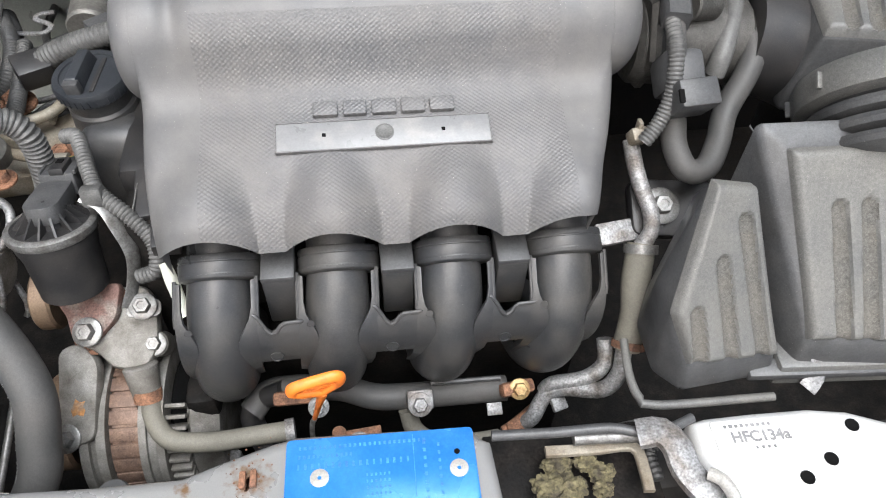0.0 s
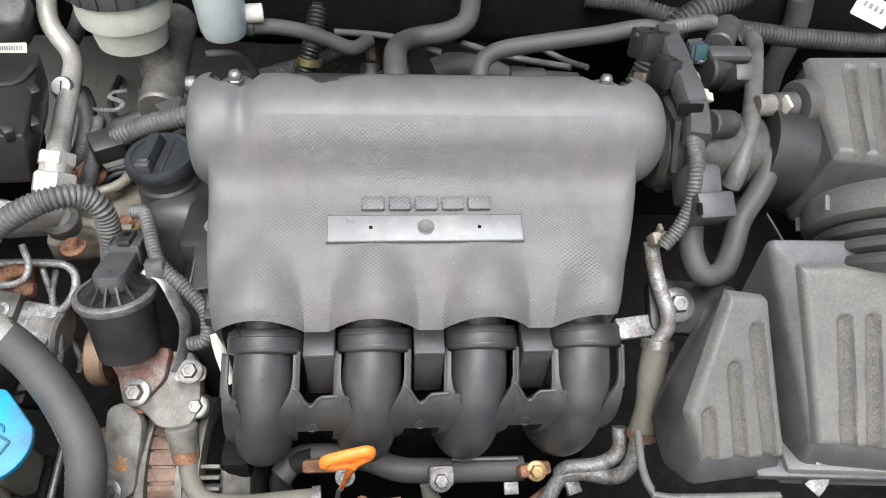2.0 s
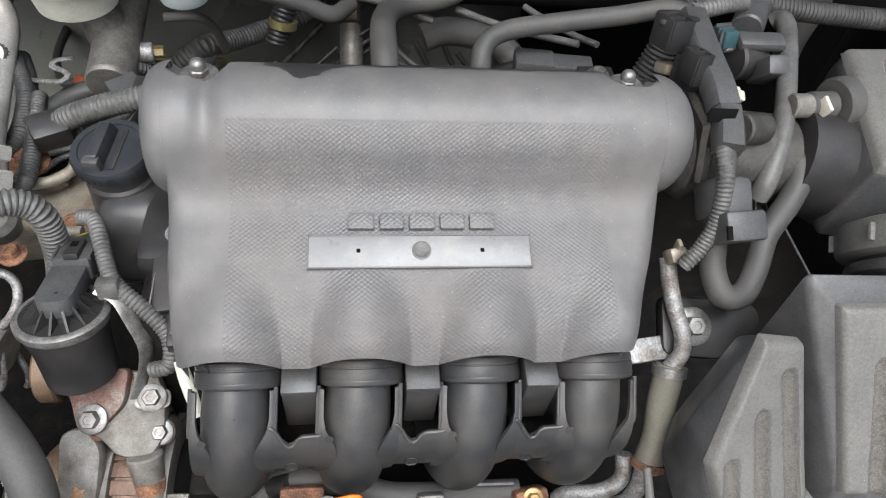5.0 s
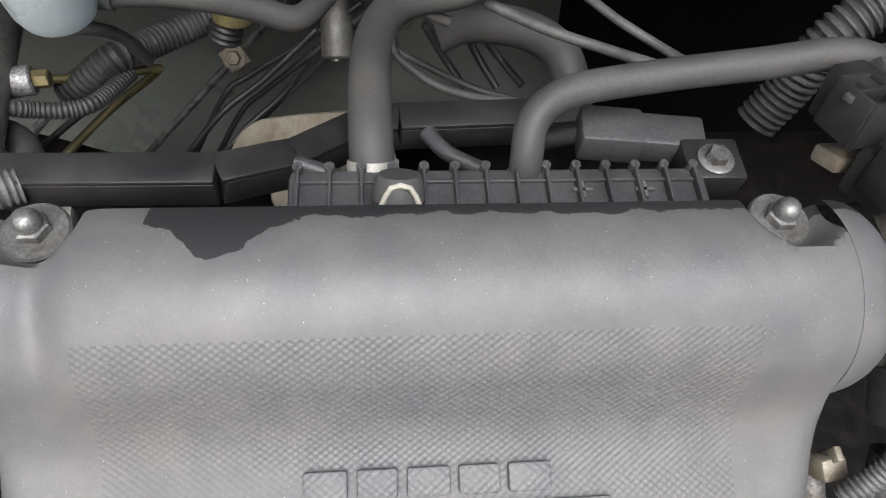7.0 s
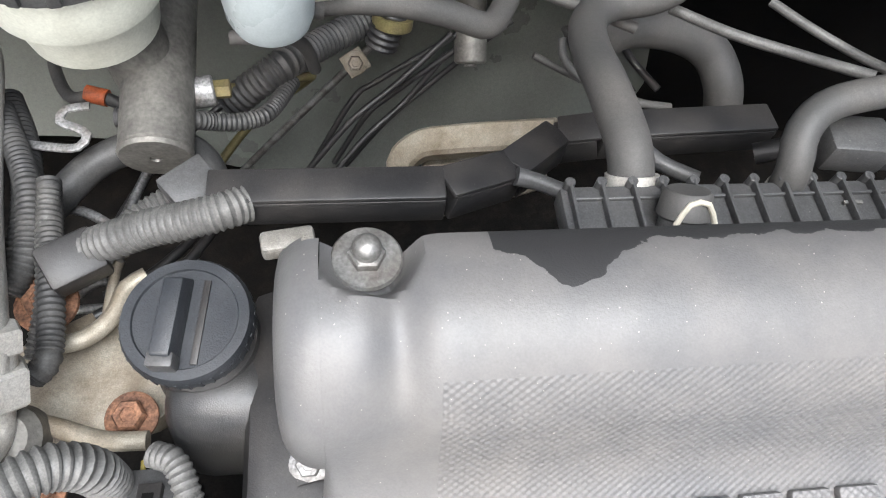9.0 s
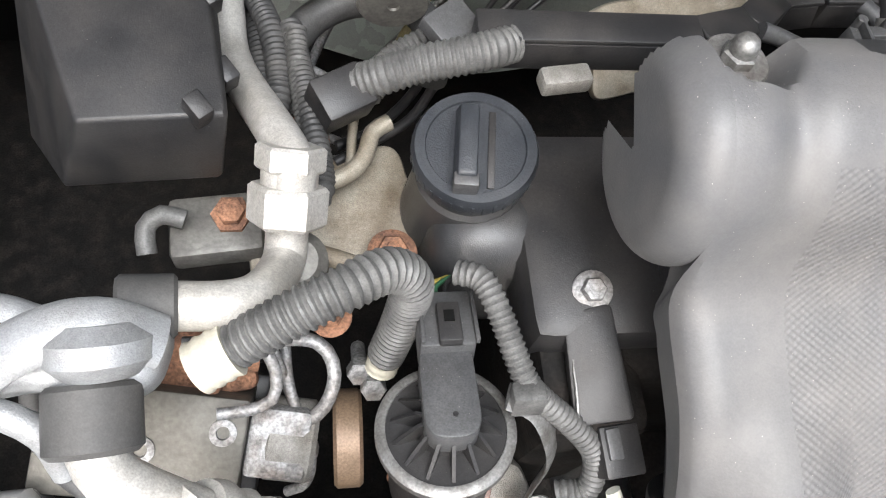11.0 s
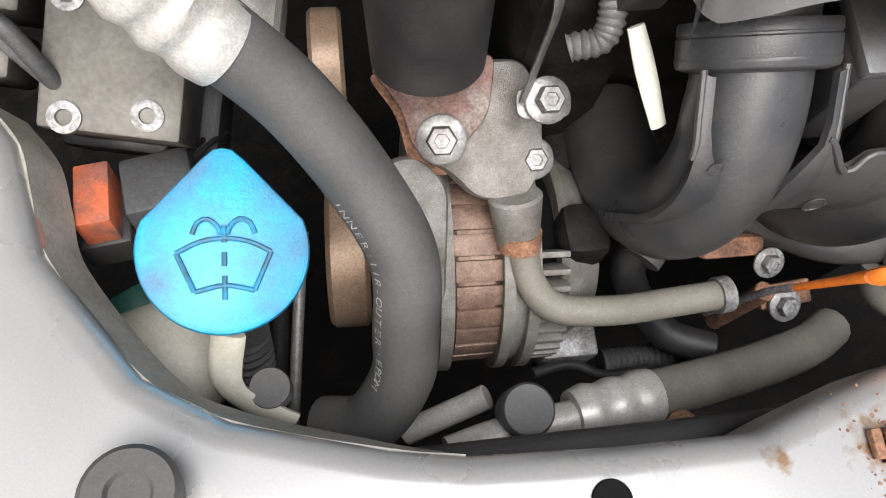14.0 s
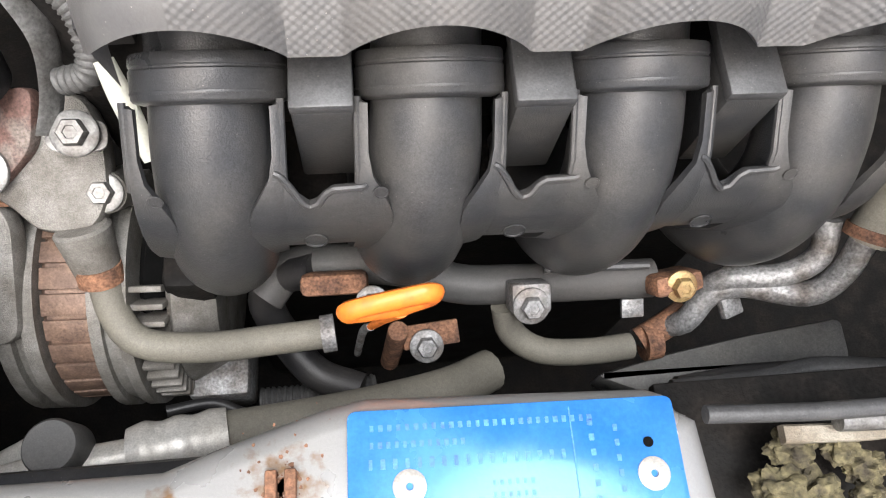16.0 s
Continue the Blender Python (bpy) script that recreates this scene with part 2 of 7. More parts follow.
def solo(name, bm, material, label, category, group="", kind="", smooth=True):
    """A thing of one mesh."""
    base = sum((v.co for v in bm.verts), Vector()) / len(bm.verts)
    base.z = min(v.co.z for v in bm.verts)
    bmesh.ops.translate(bm, verts=bm.verts, vec=-base)
    ob = new(name, finish(bm, name, material, smooth))
    ob.location = base
    ORIGIN[ob] = base
    return tagged(ob, label, category, group, kind)


def merge(*bms):
    out = bms[0]
    for b in bms[1:]:
        me = bpy.data.meshes.new("tmp")
        b.to_mesh(me)
        b.free()
        out.from_mesh(me)
        bpy.data.meshes.remove(me)
    return out


def axes(origin, z, x=(1, 0, 0)):
    """A matrix whose z axis runs along z, with x as near as can be to the given x."""
    z = Vector(z).normalized()
    x = Vector(x)
    y = z.cross(x)
    if y.length < 1e-4:
        y = z.cross(Vector((0, 1, 0)))
    y.normalize()
    x = y.cross(z)
    return Matrix((( x.x, y.x, z.x, origin[0]), (x.y, y.y, z.y, origin[1]), (x.z, y.z, z.z, origin[2]), (0, 0, 0, 1)))


def spline(pts, step=0.004):
    """Points at even steps along a smooth curve through pts."""
    p = [Vector(q) for q in pts]
    if len(p) == 2:
        n = max(2, int((p[1] - p[0]).length / step))
        return [p[0].lerp(p[1], k / n) for k in range(n + 1)]
    p = [2 * p[0] - p[1]] + p + [2 * p[-1] - p[-2]]
    out = []
    for i in range(1, len(p) - 2):
        n = max(2, int((p[i + 1] - p[i]).length / step))
        for k in range(n):
            t = k / n
            a, b, c, d = p[i - 1], p[i], p[i + 1], p[i + 2]
            out.append(0.5 * (2 * b + (c - a) * t + (2 * a - 5 * b + 4 * c - d) * t * t + (3 * b - a - 3 * c + d) * t ** 3))
    out.append(p[-2])
    return out


def tube(pts, r, seg=14, rib=0.0, pitch=0.003, flat=1.0, radii=None, step=0.004):
    """A swept tube through pts; with rib it is corrugated, rib deep."""
    path = spline(pts, pitch / 4 if rib else step)
    bm = bmesh.new()
    rings = []
    t0 = (path[1] - path[0]).normalized()
    n = t0.cross(Vector((0, 0, 1)))
    if n.length < 0.1:
        n = t0.cross(Vector((0, 1, 0)))
    n.normalize()
    last = len(path) - 1
    for i, c in enumerate(path):
        t = (path[min(i + 1, last)] - path[max(i - 1, 0)]).normalized()
        n = (n - t * n.dot(t)).normalized()
        b = t.cross(n)
        rr = r
        if radii:
            u = i / last * (len(radii) - 1)
            k = min(int(u), len(radii) - 2)
            rr = radii[k] + (radii[k + 1] - radii[k]) * (u - k)
        if rib:
            rr = rr - (0, 0.15, 1, 0.85)[i % 4] * rib
        rings.append([bm.verts.new(c + n * (math.cos(a) * rr) + b * (math.sin(a) * rr * flat)) for a in [2 * math.pi * k / seg for k in range(seg)]])
    for p, q in zip(rings, rings[1:]):
        for k in range(seg):
            bm.faces.new((p[k], p[(k + 1) % seg], q[(k + 1) % seg], q[k]))
    bm.faces.new(rings[0][::-1])
    bm.faces.new(rings[-1])
    return bm


def lathe(profile, m, seg=32):
    """Turns (radius, height) points round the z axis of the matrix m."""
    bm = bmesh.new()
    rings = []
    for r, h in profile:
        rings.append([bm.verts.new(m @ Vector((max(r, 1e-5) * math.cos(a), max(r, 1e-5) * math.sin(a), h))) for a in [2 * math.pi * k / seg for k in range(seg)]])
    for p, q in zip(rings, rings[1:]):
        for k in range(seg):
            bm.faces.new((p[k], p[(k + 1) % seg], q[(k + 1) % seg], q[k]))
    bm.faces.new(rings[0][::-1])
    bm.faces.new(rings[-1])
    return bm


def cyl(a, b, r, r2=None, seg=24, bevel=0.0):
    a, b = Vector(a), Vector(b)
    h = (b - a).length
    r2 = r if r2 is None else r2
    e = bevel or min(r, h) * 0.12
    return lathe([(r - e, 0), (r, e), (r2, h - e), (r2 - e, h)], axes(a, b - a), seg)


def box(center, size, m=None, bevel=0.0015, taper=1.0, seg=2):
    """A bevelled block; m turns it, taper narrows its top."""
    bm = bmesh.new()
    bmesh.ops.create_cube(bm, size=1.0)
    for v in bm.verts:
        k = taper if v.co.z > 0 else 1.0
        v.co = Vector((v.co.x * size[0] * k, v.co.y * size[1] * k, v.co.z * size[2]))
    if bevel:
        bmesh.ops.bevel(bm, geom=bm.edges[:], offset=bevel, segments=seg, profile=0.5, affect="EDGES")
    mm = Matrix.Translation(center) @ (m.to_3x3().to_4x4() if m else Matrix())
    bmesh.ops.transform(bm, matrix=mm, verts=bm.verts)
    return bm


def prism(outline, m, depth, bevel=0.001, seg=2):
    """An outline in the xy plane of m, extruded down by depth, with rounded upper edges."""
    bm = bmesh.new()
    top = [bm.verts.new((x, y, 0)) for x, y in outline]
    f = bm.faces.new(top)
    if f.normal.z < 0:
        f.normal_flip()
    r = bmesh.ops.extrude_face_region(bm, geom=[f])
    bmesh.ops.translate(bm, vec=(0, 0, -depth), verts=[v for v in r["geom"] if isinstance(v, bmesh.types.BMVert)])
    if bevel:
        es = [e for e in bm.edges if abs(e.verts[0].co.z - e.verts[1].co.z) < 1e-6]
        bmesh.ops.bevel(bm, geom=es, offset=bevel, segments=seg, profile=0.5, affect="EDGES")
    bmesh.ops.transform(bm, matrix=m, verts=bm.verts)
    return bm


def rounded(pts, r, seg=5):
    """A polygon with rounded corners."""
    out = []
    n = len(pts)
    for i in range(n):
        p, a, b = Vector(pts[i]), Vector(pts[i - 1]), Vector(pts[(i + 1) % n])
        u, v = (a - p), (b - p)
        d = min(r, u.length * 0.45, v.length * 0.45)
        s, e = p + u.normalized() * d, p + v.normalized() * d
        for k in range(seg + 1):
            t = k / seg
            q = s * (1 - t) ** 2 + p * 2 * t * (1 - t) + e * t * t
            out.append((q.x, q.y))
    return out


def bolt(parent, pos, axis, r=0.006, material=None, washer=1.6, name="bolt"):
    """A hexagon-headed bolt on its washer."""
    m = axes(pos, axis)
    w = lathe([(r * washer, 0), (r * washer, r * 0.25), (r * washer * 0.9, r * 0.35), (r * 0.5, r * 0.36)], m, 24)
    h = lathe([(r, r * 0.3), (r, r * 0.95), (r * 0.86, r * 1.15), (r * 0.5, r * 1.16), (r * 0.45, r * 1.08)], m, 6)
    return part(name, merge(w, h), material or M_STEEL, parent)


def hose(name, pts, r, material, label, category="hose", clamps=(), **kw):
    """A hose; with clamps, each (place, axis, radius, width, material), it is a thing with parts."""
    if not clamps:
        return solo(name, tube(pts, r, **kw), material, label, category)
    ob = thing(name, pts[0], label, category)
    part("hose_wall", tube(pts, r, **kw), material, ob)
    for place, axis, cr, width, cm in clamps:
        part("hose_clamp", ring(place, axis, cr, width), cm, ob, "spring band clamp")
    return ob


def ring(c, axis, r, width, thick=0.0012, seg=28):
    """A band clamp."""
    m = axes(c, axis)
    h = width / 2
    return lathe([(r, -h), (r + thick, -h), (r + thick, h), (r, h)], m, seg)


# ---- setting: bay floor, inner wings, firewall, added bonnet and cowl for shade, ground ----
def sheet(f, nu, nv, thick=0.0):
    bm = bmesh.new()
    g = [[bm.verts.new(f(i / nu, j / nv)) for i in range(nu + 1)] for j in range(nv + 1)]
    for j in range(nv):
        for i in range(nu):
            bm.faces.new((g[j][i], g[j][i + 1], g[j + 1][i + 1], g[j + 1][i]))
    if thick:
        bmesh.ops.recalc_face_normals(bm, faces=bm.faces)
        bmesh.ops.solidify(bm, geom=bm.faces[:], thickness=thick)
    return bm


solo("ground", box((0, 0, -0.05), (400, 400, 0.1), None, 0), M_ASPHALT, "grey asphalt ground under the car", "ground", kind="structure")
# Plain closing surfaces; their near-black colour carries the shade of the bay.
solo("floor", box((0, 0.42, 0.42), (1.4, 1.3, 0.02), None, 0.002), M_SHADE_GRIME, "grimy undertray of the engine bay, blackened for deep shade", "floor", kind="structure")
solo("wall_left", box((-0.66, 0.45, 0.72), (0.02, 1.2, 0.6), None, 0.003), M_SHADE_GRIME, "inner wing panel closing the bay, shade put into its near-black colour", "wall", kind="structure")
solo("wall_right", box((0.72, 0.45, 0.72), (0.02, 1.2, 0.6), None, 0.003), M_SHADE_GRIME, "inner wing panel closing the bay, shade put into its near-black colour", "wall", kind="structure")
solo("wall_front", box((0, -0.1, 0.6), (1.4, 0.02, 0.4), None, 0.003), M_SHADE_GRIME, "front closing panel below the grille, blackened for shade", "wall", kind="structure")
# Black wall in place of the shaded depth above the firewall sheet.
solo("wall_back", box((0, 0.95, 0.7), (1.4, 0.02, 0.72), None, 0.003), M_DARK, "bulkhead closing the bay, rear shade put into its black colour", "wall", kind="structure")
# Out of view; added to keep sky light off the rear of the bay.
solo("ceiling", sheet(lambda u, v: Vector((-0.75 + 1.5 * u, 0.98 - 0.56 * v, 1.04 + 0.92 * v)), 8, 8, 0.02), M_DARK, "unseen raised bonnet, a black panel added to shade the bay", "bonnet", kind="structure")


def fire(u, v):
    x = -0.42 + 0.60 * u
    bulge = math.sin(math.pi * min(1.0, max(0.0, u * 1.5 - 0.35)))
    z = 0.69 - 0.03 * bulge + (0.165 + 0.02 * bulge) * v
    y = 0.74 + 0.05 * v + 0.012 * math.sin(u * 9.0 + 0.6) - 0.02 * (1 - v) ** 3 + 0.03 * (u - 0.5) ** 2
    if u > 0.85:
        y += (u - 0.85) ** 2 * 3.0
    return Vector((x, y, z))


solo("firewall", sheet(fire, 40, 14, 0.004), M_FIRE, "smooth grey painted firewall sheet", "firewall", kind="structure")
# Added overhang: shades the firewall and fills the dark area above it.
solo("cowl", box((0.0, 0.805, 0.94), (1.3, 0.27, 0.08), None, 0.02, seg=4), M_DARK, "plain black overhang added above the firewall to shade it", "cowl", kind="structure")


# ---- the engine cover ----
PITCH, RUN0 = 0.0715, -0.0858
RUNNERS = [RUN0 + PITCH * k for k in range(4)]
ROLL = (0.4165, 0.9738, 0.038)
PROFILE = [(0.2935, 0.911), (0.297, 0.9185), (0.305, 0.9285), (0.318, 0.9385), (0.334, 0.947), (0.35, 0.953), (0.361, 0.957), (0.3695, 0.9625), (0.375, 0.970)] + [(ROLL[0] - ROLL[2] * math.cos(radians(a)), ROLL[1] + ROLL[2] * math.sin(radians(a))) for a in (*range(12, 121, 12), 125)]


def cover_mesh():
    prof = spline([(0, y, z) for y, z in PROFILE], 0.0022)
    nu = 190
    bm = bmesh.new()
    grid = []
    for j, p in enumerate(prof):
        y, z = p.y, p.z
        a, b = prof[max(j - 1, 0)], prof[min(j + 1, len(prof) - 1)]
        t = (b - a).normalized()
        n = Vector((0, -t.z, t.y))
        k = min(1.0, max(0.0, (y - 0.3645) / 0.016))
        k = k * k * (3 - 2 * k)
        d = (y - 0.292) / 0.08
        left = -0.1165 - 0.005 * min(1.0, d) + 0.0025 * k
        right = 0.142 + 0.024 * min(1.0, d) - 0.005 * k
        rr = 0.012 * (1 - k) + 0.0002
        row = []
        for i in range(nu + 1):
            s = i / nu
            x = left + (right - left) * s
            e = min(x - left, right - x)
            q = Vector((x, y, z))
            if e < rr:
                q -= n * (rr - math.sqrt(max(0.0, rr * rr - (rr - e) ** 2))) * 0.8
            # swellings over the four intake tubes
            fade = min(1.0, max(0.0, (0.338 - y) / 0.041))
            if fade > 0:
                h = 0.0
                for c in RUNNERS:
                    u = abs(x - c) / (0.0278 * (0.55 + 0.45 * fade ** 0.65) + 0.005 * (1 - fade))
                    if u < 1:
                        h = max(h, (1 - u * u) ** (2.1 - 1.2 * fade))
                q.z += (0.0185 * h - 0.0055) * fade ** 1.25
                q.y += (0.002 - 0.0055 * h) * fade
            # sunk pockets for the two fixing bolts
            for bx in (-0.105, 0.1475):
                g = min(1.0, max(0.0, (0.017 - math.hypot(x - bx, (y - 0.434) * 0.9)) / 0.007))
                q.z += g * min(0.0, 0.9975 - q.z)
            if x < -0.08:
                g = math.exp(-((x + 0.097) / 0.007) ** 2) * k * max(0.0, min(1.0, (y - 0.372) / 0.02))
                q -= n * 0.004 * g
            row.append(bm.verts.new(q))
        grid.append(row)
    for r0, r1 in zip(grid, grid[1:]):
        for i in range(nu):
            bm.faces.new((r0[i], r0[i + 1], r1[i + 1], r1[i]))
    # side skirts and front lip
    def skirt(loop, drop):
        low = [bm.verts.new(v.co + drop(v.co)) for v in loop]
        top = [bm.verts.new(v.co) for v in loop]
        for i in range(len(loop) - 1):
            bm.faces.new((top[i], top[i + 1], low[i + 1], low[i]))
    for side in (0, nu):
        skirt([r[side] for r in grid], lambda c: Vector((0.004 if side == 0 else -0.004, 0, -min(0.05, max(0.02, c.z - 0.93)))))
    skirt(grid[0], lambda c: Vector((0, 0.012, -0.004)))
    skirt(grid[-1], lambda c: Vector((0, 0.0, -0.02)))
    return bm


cover = thing("engine_cover", (0, 0, 0), "dusty dark grey moulded plastic engine cover with four tube swellings", "engine cover")
part("shell", cover_mesh(), M_COVER, cover)
for x0, s in ((-0.119, -1), (0.161, 1)):
    length = 0.0135 if s < 0 else 0.0255
    e = 0.0125 if s < 0 else 0.025
    prof = [(ROLL[2], 0.0), (ROLL[2], length - e)] + [(ROLL[2] - e + e * math.cos(radians(a)), length - e + e * math.sin(radians(a))) for a in (10, 20, 30, 40, 50, 60, 70, 80, 90)] + [(0.002, length)]
    end = lathe(prof, axes((x0, ROLL[0], ROLL[1]), (s, 0, 0), (0, 1, 0)), 96)
    bmesh.ops.delete(end, geom=[v for v in end.verts if v.co.y > ROLL[0] + ROLL[2] * 0.6], context="VERTS")
    part("rounded_end", end, M_COVER, cover)
SLOPE = math.atan2(0.0095, 0.0265)
on_plate = pose(0.0192, 0.3415, 0.9515, math.degrees(SLOPE))


def plate_bar(w, h, r):
    return rounded([(-w / 2, -h / 2), (w / 2, -h / 2), (w / 2, h / 2), (-w / 2, h / 2)], r)


badge = part("badge_recess", prism(plate_bar(0.125, 0.0185, 0.0015), on_plate @ pose(0, 0, 0.0002), 0.003, 0.0003), mat("smooth_badge_plastic", (0.19, 0.191, 0.194), 0.36, col2=(0.25, 0.245, 0.235), stain=70, edge=0.6, grain=900, vary=0.06, bump=0.03), cover, "smooth sunken badge panel with glue marks")
for x0, y0, w, h in ((-0.0625, 0, 0.0008, 0.0195), (0.0625, 0, 0.0008, 0.0195), (0, 0.0095, 0.1258, 0.0008), (0, -0.0095, 0.1258, 0.0008)):
    part("rim", prism(plate_bar(w, h, 0.0002), on_plate @ pose(x0, y0, 0.0009), 0.003, 0.0001), M_COVER, badge)
for x0 in (-0.035, 0.0345):
    part("slot", prism(plate_bar(0.0022, 0.0022, 0.0004), on_plate @ pose(x0, 0.0005, 0.0005), 0.002, 0), M_HOLE, badge)
part("glue_spot", lathe([(0.0055, 0), (0.0055, 0.0004), (0.0045, 0.0006), (0.0042, 0.0004), (0.001, 0.0004)], on_plate @ pose(0, 0.0005, 0.0002), 28), M_LOOM, badge)
# the maker's name is shown as five plain raised blocks
for k, w in enumerate((0.0145, 0.0135, 0.0145, 0.014, 0.0145)):
    part("raised_block", prism(plate_bar(w, 0.0095, 0.0012), on_plate @ pose(-0.0335 + k * 0.0172, 0.0178, 0.0018), 0.004, 0.0006), M_COVER, cover)
for bx in (-0.105, 0.1475):
    b = thing("cover_nut", (bx, 0.434, 0.9975), "zinc dome nut on a wide washer holding the engine cover", "nut", "cover nuts")
    part("washer", lathe([(0.0105, 0), (0.0112, 0.0008), (0.0105, 0.0018), (0.004, 0.002)], pose(bx, 0.434, 0.9975)), M_STEEL, b)
    part("hexagon", lathe([(0.0058, 0.0015), (0.0058, 0.0052), (0.005, 0.0058)], pose(bx, 0.434, 0.9975), 6), M_STEEL, b)
    part("dome", lathe([(0.0044, 0.0055), (0.0044, 0.0085), (0.0034, 0.0105), (0.0014, 0.0115)], pose(bx, 0.434, 0.9975)), M_STEEL, b)

# ---- intake manifold ----
manifold = thing("intake_manifold", (0.02, 0.3, 0.76), "black plastic intake manifold with four downward curling tubes", "intake manifold")
RUNPATH = [(0.338, 0.8985), (0.326, 0.8915), (0.315, 0.884), (0.3035, 0.8755), (0.293, 0.865), (0.2825, 0.851), (0.278, 0.835), (0.278, 0.818), (0.285, 0.80), (0.3, 0.785), (0.323, 0.774), (0.35, 0.768)]
LEAN_IN = 0.011


def runner_x(c, z):
    return c - LEAN_IN * min(1.0, max(0.0, (0.93 - z) / 0.15)) ** 2


def plate_y(z):
    """Front of the moulded plate that joins the tubes, below the collars."""
    pts = [(0.89, 0.298), (0.88, 0.285), (0.872, 0.2745), (0.863, 0.2685), (0.852, 0.2655), (0.84, 0.2655), (0.825, 0.269), (0.80, 0.281)]
    for (z0, y0), (z1, y1) in zip(pts, pts[1:]):
        if z >= z1:
            k = (z0 - z) / (z0 - z1)
            return y0 + (y1 - y0) * k
    return pts[-1][1]


WING = 0.0238
for c in RUNNERS:
    t = part("runner", tube([(runner_x(c, z), y, z) for y, z in RUNPATH], 0.0208, 32, radii=[0.0185, 0.0185, 0.0185, 0.0198, 0.0198, 0.0198, 0.0198, 0.02, 0.0202, 0.0206, 0.021, 0.0212], step=0.004), M_RUNNER, manifold)
    cm = axes((c, 0.3034, 0.8743), (0, 0.82, 0.57), (1, 0, 0))
    col = part("collar", lathe([(0.0215, -0.001), (0.0246, 0.0), (0.0252, 0.0008), (0.0252, 0.0095), (0.0247, 0.01), (0.0247, 0.0106), (0.0251, 0.0111), (0.0249, 0.0138), (0.0244, 0.0146), (0.0195, 0.0148)], cm, 48), M_RUNNER, t)
    part("parting_line", lathe([(0.0254, 0.0022), (0.0255, 0.0027), (0.0254, 0.0032)], cm, 48), M_RUNNER, col)
    for s in (-1, 1):
        def wing(u, v, c=c, s=s):
            z = 0.886 - 0.086 * v
            inner = 0.0205 - 0.0085 * min(1.0, max(0.0, (0.874 - z) / 0.014))
            r = inner + (WING - inner) * u
            return Vector((runner_x(c, z) + s * r, plate_y(z) + 0.0015 * u * u, z))
        part("side_wing", sheet(wing, 5, 18, 0.003), M_RUNNER, t)
        part("wing_rim", tube([(runner_x(c, z) + s * WING, plate_y(z) + 0.0028, z) for z in (0.886, 0.881, 0.876, 0.872, 0.868)], 0.0013, 8), M_RUNNER, t)
    part("mould_dot", lathe([(0.0026, 0), (0.0026, 0.0003), (0.0021, 0.0004), (0.002, 0.0002), (0.0002, 0.0002)], axes((c - 0.0185, plate_y(0.867) - 0.0003, 0.867), (0, -1, 0.4)), 16), M_RUNNER, t)
WEBTOP = [(0.0, 0.006), (0.06, 0.0055), (0.16, 0.002), (0.26, -0.0022), (0.36, -0.0048), (0.46, -0.0035), (0.54, -0.0005), (0.62, 0.0008), (0.95, 0.0012), (1.0, 0.002)]


def web_top(u):
    for (u0, h0), (u1, h1) in zip(WEBTOP, WEBTOP[1:]):
        if u <= u1:
            return 0.8665 + h0 + (h1 - h0) * (u - u0) / (u1 - u0)
    return 0.8665


for k in range(3):
    c = (RUNNERS[k] + RUNNERS[k + 1]) / 2

    def web(u, v, k=k):
        top = web_top(u)
        z = top - (top - 0.834) * v
        a, b = runner_x(RUNNERS[k], z) + WING - 0.003, runner_x(RUNNERS[k + 1], z) - WING + 0.003
        return Vector((a + (b - a) * u, plate_y(z) + 0.0015, z))
    part("web", sheet(web, 36, 10, 0.003), M_RUNNER, manifold)
    part("web_rim", tube([web(i / 24, 0) + Vector((0, -0.0003, 0)) for i in range(25)], 0.0013, 8), M_RUNNER, manifold)
    part("date_stamp", lathe([(0.0042, 0), (0.0042, 0.0007), (0.0034, 0.0007), (0.0033, 0.0003), (0.001, 0.0003)], axes((c - 0.006, plate_y(0.842) + 0.0008, 0.842), (0, -1, 0.1)), 20), M_RUNNER, manifold)
    part("bracket_block", box((c, 0.3035, 0.8655), (0.0195, 0.026, 0.043), pose(0, 0, 0, 3), 0.0014), M_RUNNER, manifold)
    part("bracket_cap", box((c, 0.3055, 0.8885), (0.0202, 0.032, 0.0055), pose(0, 0, 0, 6), 0.0012), M_GREYP, manifold)
part("plenum", box((0.02, 0.385, 0.915), (0.235, 0.10, 0.045), None, 0.012), M_BLACK, manifold)
part("plenum_rear", box((0.056, 0.4635, 0.965), (0.172, 0.030, 0.012), None, 0.003), M_GREYP, manifold)
for k in range(14):
    x = -0.026 + k * 0.0125
    part("rib", merge(box((x, 0.4635, 0.9725), (0.0016, 0.029, 0.0045), None, 0.0006), cyl((x, 0.4775, 0.964), (x, 0.4775, 0.9745), 0.0021, seg=12)), M_GREYP, manifold)
for x in (0.088, 0.114):
    part("moulded_cross", merge(box((x, 0.466, 0.9722), (0.008, 0.0014, 0.001), None, 0), box((x, 0.466, 0.9722), (0.0014, 0.008, 0.001), None, 0)), M_BOX, manifold)
part("cross_rib", box((0.056, 0.471, 0.9712), (0.165, 0.0014, 0.003), None, 0.0005), M_GREYP, manifold)

# ---- engine block below ----
engine = thing("engine_block", (0.0, 0.42, 0.44), "grimy engine block and cylinder head, blackened for shade under the cover", "engine")
# Head, block and chain case: shade behind the manifold is in their colour.
part("head", box((0.02, 0.42, 0.83), (0.3, 0.12, 0.12), None, 0.01), M_SHADE_GRIME, engine)
part("block", box((0.02, 0.40, 0.6), (0.3, 0.16, 0.34), None, 0.01), M_SHADE_GRIME, engine)
part("cam_cover", box((0.0, 0.425, 0.885), (0.31, 0.10, 0.04), None, 0.01), M_BLACK, engine)
